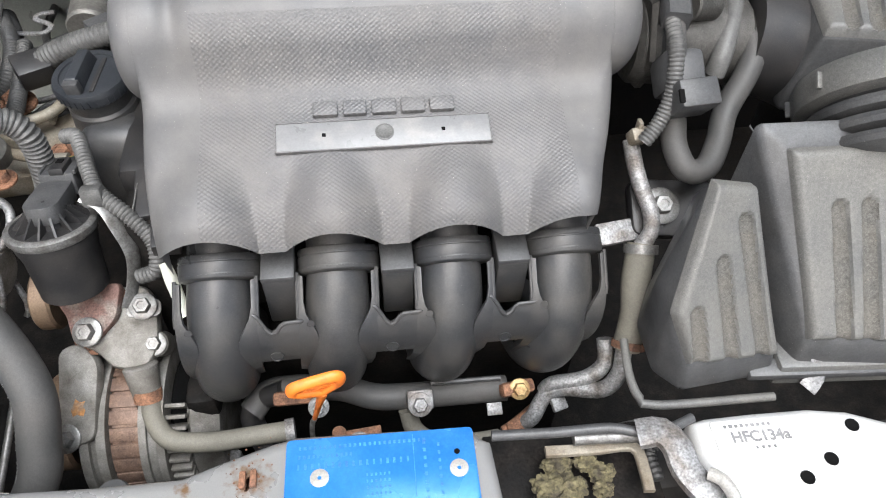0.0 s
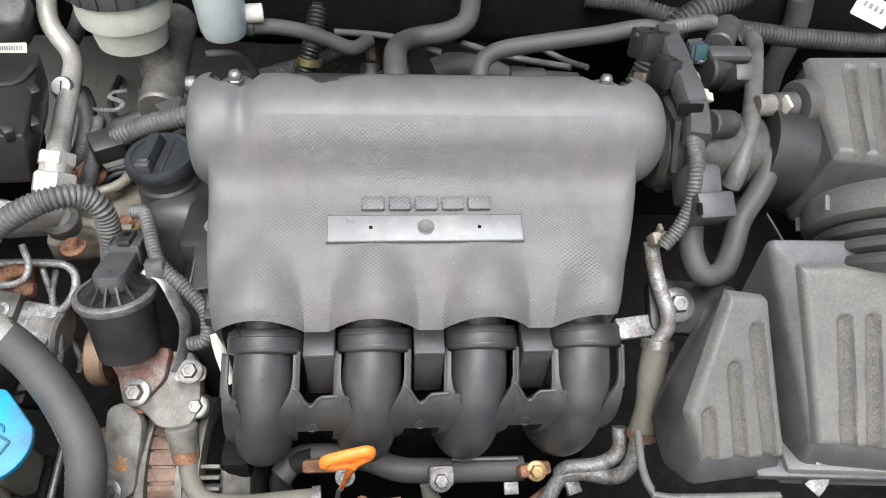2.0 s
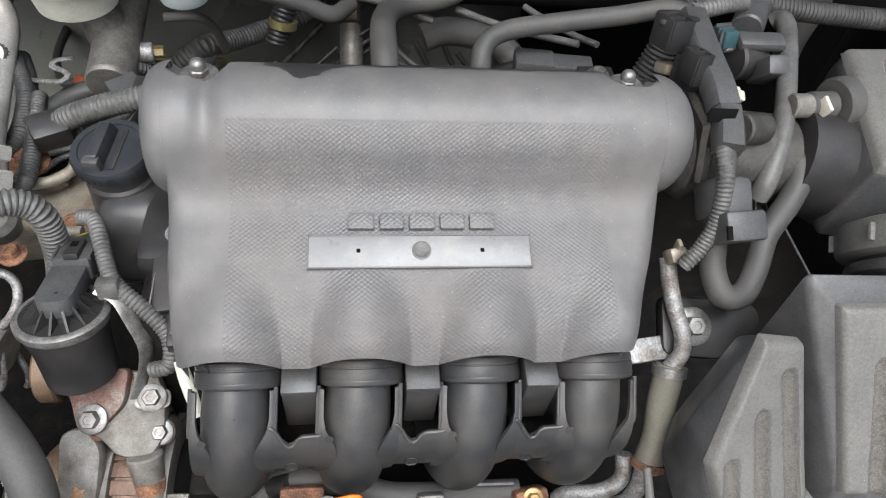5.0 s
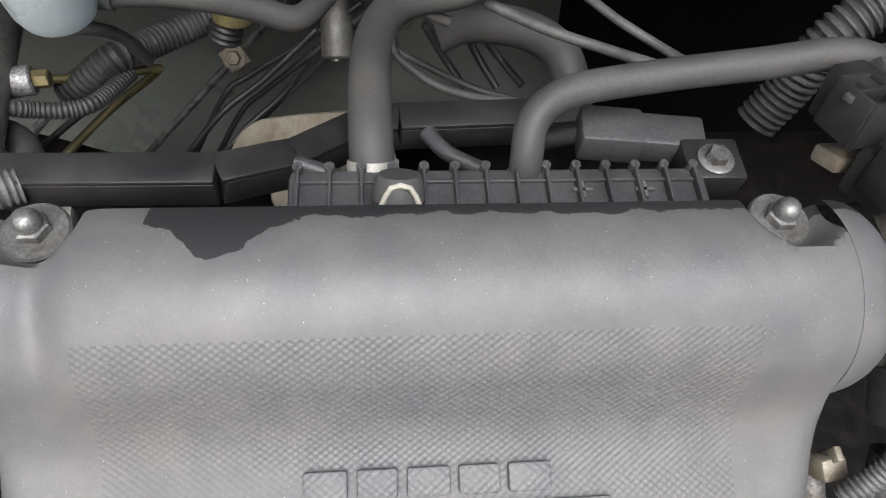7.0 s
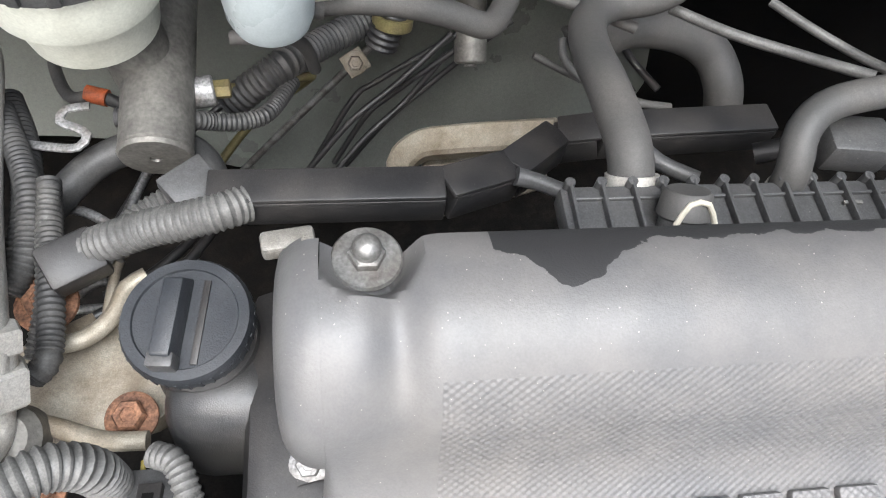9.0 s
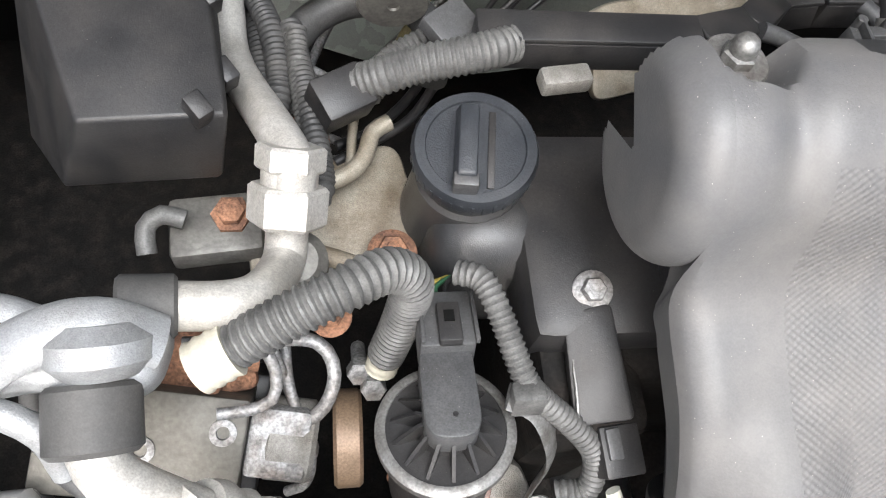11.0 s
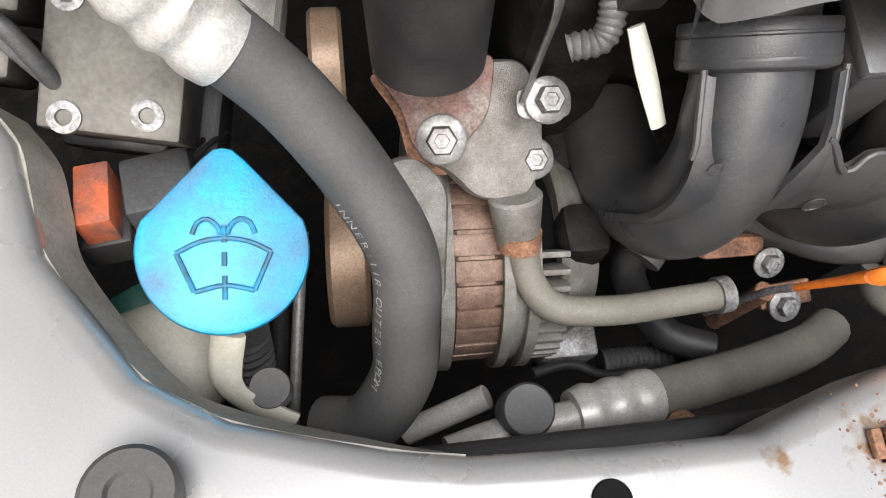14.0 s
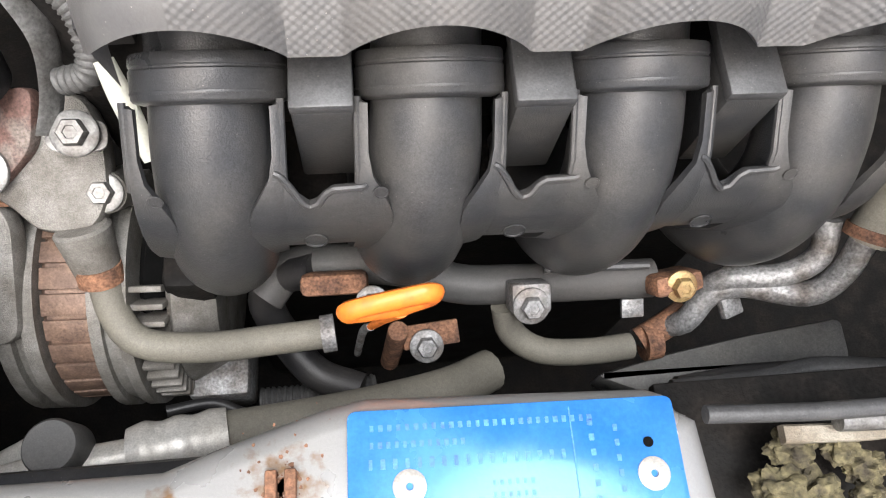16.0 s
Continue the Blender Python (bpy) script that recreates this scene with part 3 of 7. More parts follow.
part("chain_case", box((-0.128, 0.385, 0.79), (0.045, 0.09, 0.2), None, 0.008), M_SHADE_GRIME, engine)
part("coil_cover", prism([tuple(p) for p in rounded([(-0.013, -0.022), (0.011, -0.022), (0.009, 0.024), (-0.011, 0.022)], 0.003)], axes((-0.1289, 0.3656, 0.9000), (-0.1, -0.25, 0.96), (1, 0.05, 0.1)), 0.006, 0.001), M_BLACK, engine, "black coil cover with a worn steel edge")
part("coil_edge", tube([(-0.1371, 0.3841, 0.9010), (-0.1390, 0.3664, 0.8990), (-0.1389, 0.3578, 0.8980), (-0.1394, 0.3466, 0.8960)], 0.0006, 6), M_STEEL, engine)
bolt(engine, (-0.1280, 0.3954, 0.9050), (-0.1, -0.25, 0.96), 0.0052, M_DULL)
conn_a = thing("plug_connector", (-0.1154, 0.3402, 0.8720), "black wiring plug with a pale tail", "connector")
part("shell", box((-0.1211, 0.3359, 0.8820), (0.017, 0.02, 0.012), pose(0, 0, 0, 12, 4, 6), 0.001), M_BLACK, conn_a)
part("latch", box((-0.1244, 0.3373, 0.8890), (0.006, 0.012, 0.003), pose(0, 0, 0, 12, 4, 6), 0.0006), M_GREYP, conn_a)
part("tail", tube([(-0.1225, 0.3217, 0.8740), (-0.1187, 0.3127, 0.8660), (-0.1148, 0.3037, 0.8580), (-0.1113, 0.2964, 0.8510)], 0.004, 10, flat=0.6, radii=[0.0034, 0.0042, 0.004, 0.0032]), M_CREAM, conn_a, "pale ivory plug tail")

# ---- oil filler ----
OC = Vector((-0.174, 0.449, 0.9265))
filler = thing("oil_filler", OC - Vector((0, 0, 0.08)), "black oil filler cap on a dusty plastic neck", "oil cap")
ocm = axes(OC, (-0.05, -0.1, 1), (1, -0.12, 0))
part("neck", lathe([(0.034, -0.1), (0.029, -0.06), (0.0245, -0.03), (0.0235, -0.02), (0.0215, -0.018), (0.0215, -0.006)], ocm, 40), M_RUNNER, filler)
part("neck_skirt", box(OC + Vector((0.012, -0.018, -0.06)), (0.066, 0.05, 0.075), None, 0.018, 0.8, 4), M_RUNNER, filler)
cap = part("cap", lathe([(0.0235, -0.008), (0.0255, -0.006), (0.0258, 0.0), (0.0245, 0.003), (0.0205, 0.0032), (0.02, 0.0022), (0.001, 0.0022)], ocm, 48), M_OILCAP, filler)
part("grip", box(ocm @ Vector((-0.004, -0.002, 0.007)), (0.0095, 0.038, 0.012), ocm, 0.0012, 0.8), M_OILCAP, cap)
part("grip_tab", box(ocm @ Vector((-0.004, -0.0185, 0.006)), (0.010, 0.006, 0.011), ocm, 0.001), M_GREYP, cap)
part("slot", box(ocm @ Vector((0.0062, -0.001, 0.0026)), (0.0028, 0.034, 0.001), ocm, 0.0002), M_BLACK, cap)
for k in range(36):
    a = 2 * math.pi * k / 36
    part("knurl", box(ocm @ Vector((0.0254 * math.cos(a), 0.0254 * math.sin(a), -0.003)), (0.0012, 0.0012, 0.006), ocm @ pose(0, 0, 0, 0, 0, math.degrees(a)), 0), M_OILCAP, cap)

# ---- exhaust gas valve ----
EC = Vector((-0.190, 0.347, 0.891))
em = axes(EC, (-0.03, 0.26, 0.965), (1, 0, 0.03))
egr = thing("egr_valve", EC - Vector((0, 0, 0.09)), "black exhaust gas recirculation valve with steel rim on a rusty flange", "engine valve")
part("body", lathe([(0.0165, -0.051), (0.0212, -0.049), (0.0225, -0.02), (0.0245, -0.012), (0.0255, -0.004), (0.0255, 0.0)], em, 40), M_BLACK, egr)
part("rim", lathe([(0.0262, -0.006), (0.0272, -0.004), (0.0272, -0.0005), (0.0255, 0.0008), (0.0232, 0.0008), (0.0228, -0.002)], em, 48), M_STEEL, egr, "bright crimped steel rim")
part("dish", lathe([(0.023, -0.005), (0.008, -0.003), (0.001, -0.003)], em, 36), M_BLACK, egr)
part("cone", lathe([(0.0125, -0.004), (0.0095, 0.008), (0.009, 0.013), (0.001, 0.0135)], em, 24), M_BLACK, egr)
for k in range(14):
    a = 2 * math.pi * (k + 0.4) / 14
    fin = prism([(0.009, -0.004), (0.0225, -0.004), (0.0225, -0.001), (0.012, 0.010), (0.009, 0.010)], em @ pose(0, 0, 0, 0, 0, math.degrees(a)) @ pose(0, 0.0007, 0, 90), 0.0014, 0)
    part("fin", fin, M_BLACK, egr)
top = part("cap", prism(rounded([(-0.0105, -0.012), (0.0105, -0.012), (0.0105, 0.028), (-0.0105, 0.028)], 0.010), em @ pose(0.001, 0, 0.0165), 0.0125, 0.001), M_GREYP, egr)
part("connector", box(em @ Vector((0.002, 0.036, 0.0135)), (0.022, 0.026, 0.016), em, 0.0015), M_GREYP, top)
part("connector_latch", box(em @ Vector((0.003, 0.032, 0.0225)), (0.009, 0.018, 0.005), em, 0.0008), M_BLACK, top)
part("connector_window", box(em @ Vector((0.003, 0.034, 0.0252)), (0.004, 0.005, 0.001), em, 0), M_HOLE, top)
for sx in (-0.0075, 0.0135):
    part("connector_rib", box(em @ Vector((sx, 0.036, 0.0215)), (0.0016, 0.024, 0.003), em, 0.0003), M_GREYP, top)
part("spot", lathe([(0.0011, 0), (0.0011, 0.0003)], em @ pose(0.002, -0.003, 0.0165), 12), M_BLACK, top)
part("flange", prism(rounded([(-0.024, 0.016), (0.02, 0.016), (0.016, -0.004), (0.0, -0.019), (-0.011, -0.014), (-0.014, 0.002)], 0.005), axes((-0.1835, 0.3225, 0.8275), (-0.1, -0.55, 0.83), (1, 0, 0.1)) @ Matrix.Diagonal((1.12, 1.15, 1, 1)), 0.008, 0.001), M_EGRRED, egr, "red-brown rusted mounting flange")
part("gasket", prism(rounded([(-0.024, 0.016), (0.021, 0.016), (0.017, -0.005), (0.001, -0.0215), (-0.012, -0.017), (-0.015, 0.002)], 0.005), axes((-0.1835, 0.3245, 0.8185), (-0.1, -0.55, 0.83), (1, 0, 0.1)) @ Matrix.Diagonal((1.14, 1.17, 1, 1)), 0.003, 0.0004), M_RUST, egr)
bolt(egr, (-0.1842, 0.3122, 0.8212), (-0.1, -0.55, 0.83), 0.0062, M_STEEL)
housing = thing("coolant_housing", (-0.165, 0.31, 0.77), "rough cast aluminium coolant outlet housing", "housing")
part("casting", prism(rounded([(-0.026, -0.006), (-0.012, -0.014), (-0.002, -0.026), (0.02, -0.026), (0.027, -0.012), (0.027, 0.012), (0.02, 0.03), (-0.02, 0.03)], 0.007), axes((-0.168, 0.315, 0.8165), (0.05, -0.5, 0.86), (1, 0, 0)), 0.016, 0.004), M_ALU, housing)
part("spout", cyl((-0.154, 0.296, 0.802), (-0.151, 0.280, 0.782), 0.0115, 0.009), M_ALU, housing)
part("lug", cyl((-0.145, 0.320, 0.79), (-0.145, 0.309, 0.806), 0.009), M_ALU, housing)
bolt(housing, (-0.145, 0.309, 0.806), (0, -0.5, 0.86), 0.0052, M_STEEL)
part("spring_clamp", ring((-0.151, 0.282, 0.786), (0.02, -0.6, -0.8), 0.0082, 0.008, 0.0012), M_RUST, housing, "rusty spring clamp")

# bracket with loom clip beside the valve
brk = thing("loom_bracket", (-0.15, 0.33, 0.83), "pale steel bracket holding a wiring loom beside the valve", "bracket")
part("strap", tube([(-0.1679, 0.3546, 0.9050), (-0.1570, 0.3505, 0.9000), (-0.1500, 0.3423, 0.8900), (-0.1452, 0.3355, 0.8700), (-0.1492, 0.3271, 0.8500), (-0.1544, 0.3171, 0.8380)], 0.0055, 10, flat=0.22), M_STEEL, brk)
part("foot", prism(rounded([(-0.011, -0.006), (0.011, -0.006), (0.011, 0.006), (-0.011, 0.006)], 0.005), axes((-0.1455, 0.318, 0.835), (0.1, -0.4, 0.9), (1, 0, 0)), 0.002, 0.0004), M_STEEL, brk)
bolt(brk, (-0.145, 0.3175, 0.8372), (0.05, -0.45, 0.89), 0.0056, M_STEEL)
part("clip", box((-0.161, 0.353, 0.9055), (0.013, 0.009, 0.013), em, 0.002), M_LOOM, brk)

# ---- hoses and looms at the valve side ----
hose("wiring_loom", [(-0.1842, 0.4007, 0.9150), (-0.1757, 0.3961, 0.9180), (-0.1699, 0.3835, 0.9160), (-0.1638, 0.3665, 0.9100), (-0.1580, 0.3558, 0.9050), (-0.1420, 0.3456, 0.8930), (-0.1298, 0.3354, 0.8800), (-0.1299, 0.3243, 0.8660), (-0.1413, 0.3240, 0.8600)], 0.0052, M_LOOM, "dusty grey corrugated wiring loom curling past the valve", "wiring loom", rib=0.0008, pitch=0.0026)
hose("corrugated_hose", [(-0.2659, 0.3704, 0.9250), (-0.2473, 0.3769, 0.9350), (-0.2282, 0.3845, 0.9400), (-0.2120, 0.3935, 0.9350), (-0.2025, 0.3946, 0.9200), (-0.2037, 0.3925, 0.8900), (-0.2095, 0.3860, 0.8600)], 0.0085, M_LOOM, "fat grey corrugated loom arching over the bay", "wiring loom", rib=0.0013, pitch=0.0032)
hose("loom_end", [(-0.2763, 0.3653, 0.9220), (-0.2710, 0.3676, 0.9240), (-0.2646, 0.3703, 0.9260)], 0.0098, M_WHITE, "white taped end of the corrugated loom", "tape", rib=0.0006, pitch=0.004)
hose("loom_tail", [(-0.2092, 0.3873, 0.8630), (-0.2112, 0.3828, 0.8520)], 0.0075, M_WHITE, "white taped tail of the corrugated loom", "tape", rib=0.0005, pitch=0.004)
hose("coolant_hose", [(-0.1504, 0.2872, 0.7880), (-0.1472, 0.2674, 0.7760), (-0.1360, 0.2546, 0.7700), (-0.1095, 0.2515, 0.7680), (-0.0820, 0.2529, 0.7680), (-0.0554, 0.2549, 0.7670)], 0.0068, M_OLIVE, "dusty olive-grey coolant hose running beside the alternator", clamps=[((-0.0575, 0.2546, 0.7670), (1, 0.1, 0), 0.0072, 0.006, M_DULL)])
ACP = [(-0.2574, 0.3158, 0.8880), (-0.2362, 0.3041, 0.8680), (-0.2164, 0.2841, 0.8460), (-0.2036, 0.2625, 0.8280)] + [(-0.2041, 0.2422, 0.8050), (-0.2064, 0.2274, 0.7900), (-0.2200, 0.2139, 0.7720), (-0.2383, 0.2153, 0.7600)]
ach = thing("air_con_hose", ACP[3], "thick black rubber air conditioning hose with faded white lettering", "hose")
part("hose", tube(ACP, 0.0125, 20), M_RUBBER, ach)


def glyph(s, size, m):
    cu = bpy.data.curves.new("glyph", "FONT")
    cu.body, cu.size, cu.align_x, cu.align_y, cu.extrude = s, size, "CENTER", "CENTER", 0.0
    tmp = bpy.data.objects.new("glyph", cu)
    scene.collection.objects.link(tmp)
    me = bpy.data.meshes.new_from_object(tmp.evaluated_get(bpy.context.evaluated_depsgraph_get()))
    bpy.data.objects.remove(tmp)
    g = bmesh.new()
    g.from_mesh(me)
    bmesh.ops.transform(g, matrix=m, verts=g.verts)
    return g


M_HOSEINK = mat("faded_hose_print", (0.4, 0.4, 0.38), 0.7, col2=(0.15, 0.15, 0.15), stain=300, grain=900, bump=0.0)
path = spline(ACP, 0.0005)
at, chars = 0.066, "INNER:IIR-OUTER:EPDM"
for k, ch in enumerate(chars):
    q = int((at + k * 0.0044) / 0.0005)
    t = (path[q + 4] - path[q - 4]).normalized()
    up = Vector((-0.85, -0.25, 0.5))
    up = (up - t * up.dot(t)).normalized()
    part("letter", glyph(ch, 0.0052, axes(path[q] + up * 0.01265, up, t)), M_HOSEINK, ach, smooth=False)

crimp = thing("hose_crimp", (-0.2698, 0.3178, 0.9000), "pale aluminium crimp joining pipe and thick hose", "hose fitting")
part("sleeve", tube([(-0.2755, 0.3201, 0.9110), (-0.2682, 0.3174, 0.9000), (-0.2607, 0.3146, 0.8910), (-0.2541, 0.3128, 0.8840)], 0.0138, 24, radii=[0.0118, 0.0136, 0.0119, 0.0137, 0.012, 0.0138, 0.0134], step=0.002), M_WHITE_ALU, crimp)
part("bead", tube([(-0.2820, 0.3147, 0.9170), (-0.2738, 0.3244, 0.9170)], 0.0084, 18, flat=0.9), M_WHITE_ALU, crimp)
pipe = thing("air_con_pipe", (-0.2974, 0.3310, 0.9250), "pale aluminium air conditioning pipe with hexagon nuts", "pipe")
part("lower_pipe", tube([(-0.3021, 0.3463, 0.9370), (-0.3011, 0.3377, 0.9340), (-0.2975, 0.3310, 0.9290), (-0.2893, 0.3262, 0.9220), (-0.2747, 0.3200, 0.9110)], 0.0085, 20), M_WHITE_ALU, pipe)
NUT_A, NUT_B = Vector((-0.2480, 0.4309, 0.9156)), Vector((-0.2461, 0.4442, 0.9281))
along = (NUT_B - NUT_A).normalized()
up = NUT_B.z - NUT_A.z
part("upper_pipe", tube([(-0.2861, 0.3839, 0.9320), (-0.2666, 0.3853, 0.9280), (-0.2558, 0.3928, 0.9200)] + [tuple(NUT_A - along * 0.022), tuple(NUT_A), tuple(NUT_B)] + [(-0.2730, 0.5107, 0.9000), (-0.2783, 0.5409, 0.9020), (-0.2802, 0.5684, 0.9100), (-0.2831, 0.5979, 0.9180), (-0.2885, 0.6105, 0.9250), (-0.2964, 0.6179, 0.9320), (-0.3051, 0.6280, 0.9420), (-0.3094, 0.6427, 0.9520), (-0.3175, 0.6829, 0.9660)], 0.0085, 20), M_WHITE_ALU, pipe)
part("big_nut", cyl(NUT_A - along * 0.008, NUT_A + along * 0.008, 0.0155, seg=6, bevel=0.0015), M_WHITE_ALU, pipe)
part("small_nut", cyl(NUT_B - along * 0.005, NUT_B + along * 0.005, 0.0135, seg=6, bevel=0.0012), M_WHITE_ALU, pipe)
part("nut_neck", cyl(NUT_A + along * 0.006, NUT_B, 0.011, seg=24), M_WHITE_ALU, pipe)
vc = Vector((-0.2830, 0.5670, 0.9120))
vm = axes(vc, (-0.1, -0.62, 0.75))
cap = part("service_cap", lathe([(0.0078, -0.006), (0.0092, -0.004), (0.0092, 0.0055), (0.0084, 0.0066), (0.0002, 0.0068)], vm, 32), M_LOOM, pipe, "grey ribbed service valve cap with a pale top")
for k in range(20):
    part("rib", box(vm @ Vector((0.0093 * math.cos(k * 0.3142), 0.0093 * math.sin(k * 0.3142), 0.0008)), (0.0008, 0.0008, 0.009), vm.to_3x3().to_4x4(), 0), M_LOOM, cap)
part("top_disc", lathe([(0.0083, 0.0067), (0.008, 0.0072), (0.0002, 0.0072)], vm, 32), M_STICKER, cap)
part("top_mark", box(vm @ Vector((0.0005, 0, 0.0073)), (0.0012, 0.009, 0.0004), vm.to_3x3().to_4x4(), 0), M_BLACK, cap)
part("front_sleeve", cyl((-0.3036, 0.3576, 0.9370), (-0.3024, 0.3373, 0.9310), 0.0142, seg=28), M_RUBBER, pipe, "black rubber sleeve")
part("rear_sleeve", cyl((-0.3006, 0.3828, 0.9350), (-0.2821, 0.3843, 0.9310), 0.0108, seg=24), M_RUBBER, pipe, "black rubber sleeve")
blk = thing("pipe_clamp_block", (-0.3217, 0.3809, 0.9200), "weathered aluminium pipe clamp block with rust", "pipe clamp")
M_CLAMP = mat("weathered_blue_grey_aluminium", (0.4, 0.41, 0.42), 0.42, 0.45, col2=(0.27, 0.27, 0.265), stain=60, soft=0.2, grain=1700, vary=0.14, bump=0.35)
part("body", prism(rounded([(-0.05, -0.016), (-0.012, -0.012), (0.004, -0.02), (0.022, -0.016), (0.028, 0.002), (0.02, 0.014), (-0.005, 0.011), (-0.022, 0.019), (-0.05, 0.02)], 0.007), axes((-0.3093, 0.3690, 0.9420), (0.05, -0.2, 1), (1, 0.06, 0)), 0.022, 0.006, 4), M_CLAMP, blk)
part("strap", tube([(-0.335, 0.360, 0.942), (-0.322, 0.366, 0.949), (-0.309, 0.370, 0.952), (-0.296, 0.371, 0.950), (-0.284, 0.369, 0.940)], 0.009, 14, flat=0.45), M_CLAMP, blk)
part("tail_rib", tube([(-0.345, 0.352, 0.932), (-0.330, 0.350, 0.938), (-0.318, 0.344, 0.932), (-0.314, 0.335, 0.918)], 0.0045, 12), M_CLAMP, blk)
part("saddle", cyl((-0.3008, 0.3733, 0.9480), (-0.3004, 0.3590, 0.9400), 0.0158, seg=24, bevel=0.005), M_CLAMP, blk)
part("rust_patch", lathe([(0.008, 0), (0.006, 0.001), (0.001, 0.0012)], axes((-0.3325, 0.3705, 0.9425), (0.05, -0.2, 1)), 14), M_RUST, blk)

# ---- washer filler ----
WC = Vector((-0.263, 0.2665, 0.8375))
wm = axes(WC, (0.15, -0.26, 0.95), (1, 0, -0.15))
washer = thing("washer_filler", WC - Vector((0, 0, 0.06)), "bright blue teardrop washer fluid cap on a white neck", "washer cap")


def drop_shape(r, tip):
    a = math.pi * 0.62
    pts = []
    for k in range(41):
        b = -a + 2 * a * k / 40
        pts.append((r * math.sin(b), -r * math.cos(b)))
    tipc = [(0.007, tip - 0.004), (0.003, tip - 0.0005), (0, tip), (-0.003, tip - 0.0005), (-0.007, tip - 0.004)]
    return pts + tipc


wcap = part("cap", prism(drop_shape(0.0277, 0.0345), wm @ pose(0, 0, 0.003), 0.008, 0.002), M_BLUECAP, washer)
RELIEF = wm @ pose(0, -0.004, 0.0034)
M_RELIEF = mat("grubby_blue_relief", (0.025, 0.1, 0.16), 0.6, col2=(0.01, 0.22, 0.38), stain=120, grain=900, vary=0.2, bump=0.1)


def stroke(pts, r=0.0009):
    return tube([RELIEF @ Vector((x * 1.1, y * 1.1, 0)) for x, y in pts], r, 8, step=0.002)


for line in ([(-0.0135, 0.003), (-0.007, 0.0062), (0, 0.0072), (0.007, 0.0062), (0.0135, 0.003)], [(-0.0085, -0.0085), (0, -0.0068), (0.0085, -0.0085)], [(-0.0135, 0.003), (-0.0085, -0.0085)], [(0.0135, 0.003), (0.0085, -0.0085)], [(0, 0.011), (0, 0.006)], [(0, 0.003), (0, -0.001)], [(0, -0.004), (0, -0.011)], [(-0.009, 0.0085), (-0.0075, 0.012), (-0.0045, 0.013), (-0.002, 0.011), (-0.001, 0.0085)], [(0.009, 0.0085), (0.0075, 0.012), (0.0045, 0.013), (0.002, 0.011), (0.001, 0.0085)]):
    part("relief_line", stroke(line), M_RELIEF, wcap, "raised windscreen symbol line")
part("neck", lathe([(0.016, -0.09), (0.014, -0.03), (0.018, -0.006)], wm, 24), M_WHITE, washer)
part("strap", tube([(-0.2650, 0.2430, 0.8220), (-0.2690, 0.2300, 0.8060), (-0.2630, 0.2230, 0.7950), (-0.2480, 0.2150, 0.7880)], 0.0062, 12, flat=0.42), M_WHITE, washer, "white plastic tether strap")
for hz in (0.790, 0.794, 0.798):
    part("hinge_disc", lathe([(0.0072, 0), (0.0076, 0.0012), (0.0072, 0.0024), (0.002, 0.0026)], axes((-0.2550, 0.2270, hz), (0.1, -0.2, 1)), 24), M_RUBBER, washer)
solo("washer_tank", box((-0.3002, 0.2491, 0.7600), (0.06, 0.05, 0.05), pose(0, 0, 0, 10, 5, 20), 0.02, seg=4), M_WHITE, "cream washer fluid tank in shadow", "tank")
hose("filler_bellows", [(-0.2691, 0.2565, 0.7700), (-0.2695, 0.2439, 0.7500), (-0.2747, 0.2317, 0.7200)], 0.011, M_LOOM_DARK, "black corrugated washer filler hose", "hose", rib=0.002, pitch=0.004)

# ---- anti-lock brake block ----
am = axes((-0.2937, 0.3396, 0.8570), (0.05, -0.42, 0.9), (1, -0.2, 0)) @ pose(0, 0, -0.02)
M_ABS = mat("dirty_grey_aluminium", (0.115, 0.109, 0.095), 0.5, 0.4, col2=(0.1, 0.093, 0.08), stain=50, soft=0.2, grain=500, vary=0.15, bump=0.3)
absu = thing("brake_unit", (-0.30, 0.35, 0.78), "dirty aluminium anti-lock brake block with screwed pipe unions", "brake unit")
part("block", box(am.translation, (0.046, 0.068, 0.04), am, 0.0015), M_ABS, absu)
part("motor", cyl(am @ Vector((0.03, 0.015, -0.002)), am @ Vector((0.052, 0.015, -0.002)), 0.018, seg=28), M_ALU, absu)
part("control_box", box(am @ Vector((0, 0, -0.042)), (0.06, 0.076, 0.036), am, 0.003), M_BLACK, absu)
part("side_box", box(am @ Vector((0.036, 0.016, 0.004)), (0.026, 0.03, 0.022), am, 0.003), M_DULL, absu)
for x, y in ((-0.014, -0.03), (0.012, -0.026), (0.014, 0.02), (-0.016, 0.01)):
    u = part("union", lathe([(0.0055, -0.002), (0.0055, 0.0008), (0.0045, 0.0011), (0.0028, 0.0011), (0.0024, -0.0005), (0.001, -0.0005)], am @ pose(x, y, 0.0201), 20), M_DULL, absu)
hose("brake_pipe", [(-0.3342, 0.3429, 0.8700), (-0.3236, 0.3349, 0.8680), (-0.3152, 0.3261, 0.8500), (-0.3098, 0.3220, 0.8320)], 0.0032, M_LOOM_DARK, "thin dark brake pipe screwed into the block", "brake pipe")
hose("brake_pipe", [(-0.2754, 0.3581, 0.8850), (-0.2638, 0.3592, 0.8850), (-0.2551, 0.3622, 0.8870), (-0.2535, 0.3713, 0.8920), (-0.2592, 0.3829, 0.9000)], 0.0024, M_DULL, "thin steel brake pipe bending round", "brake pipe")
hose("brake_pipe", [(-0.2593, 0.3925, 0.8700), (-0.2539, 0.3810, 0.8600), (-0.2500, 0.3709, 0.8300), (-0.2426, 0.3592, 0.8000), (-0.2456, 0.3547, 0.7900)], 0.0022, M_DULL, "thin steel brake pipe bending down", "brake pipe")
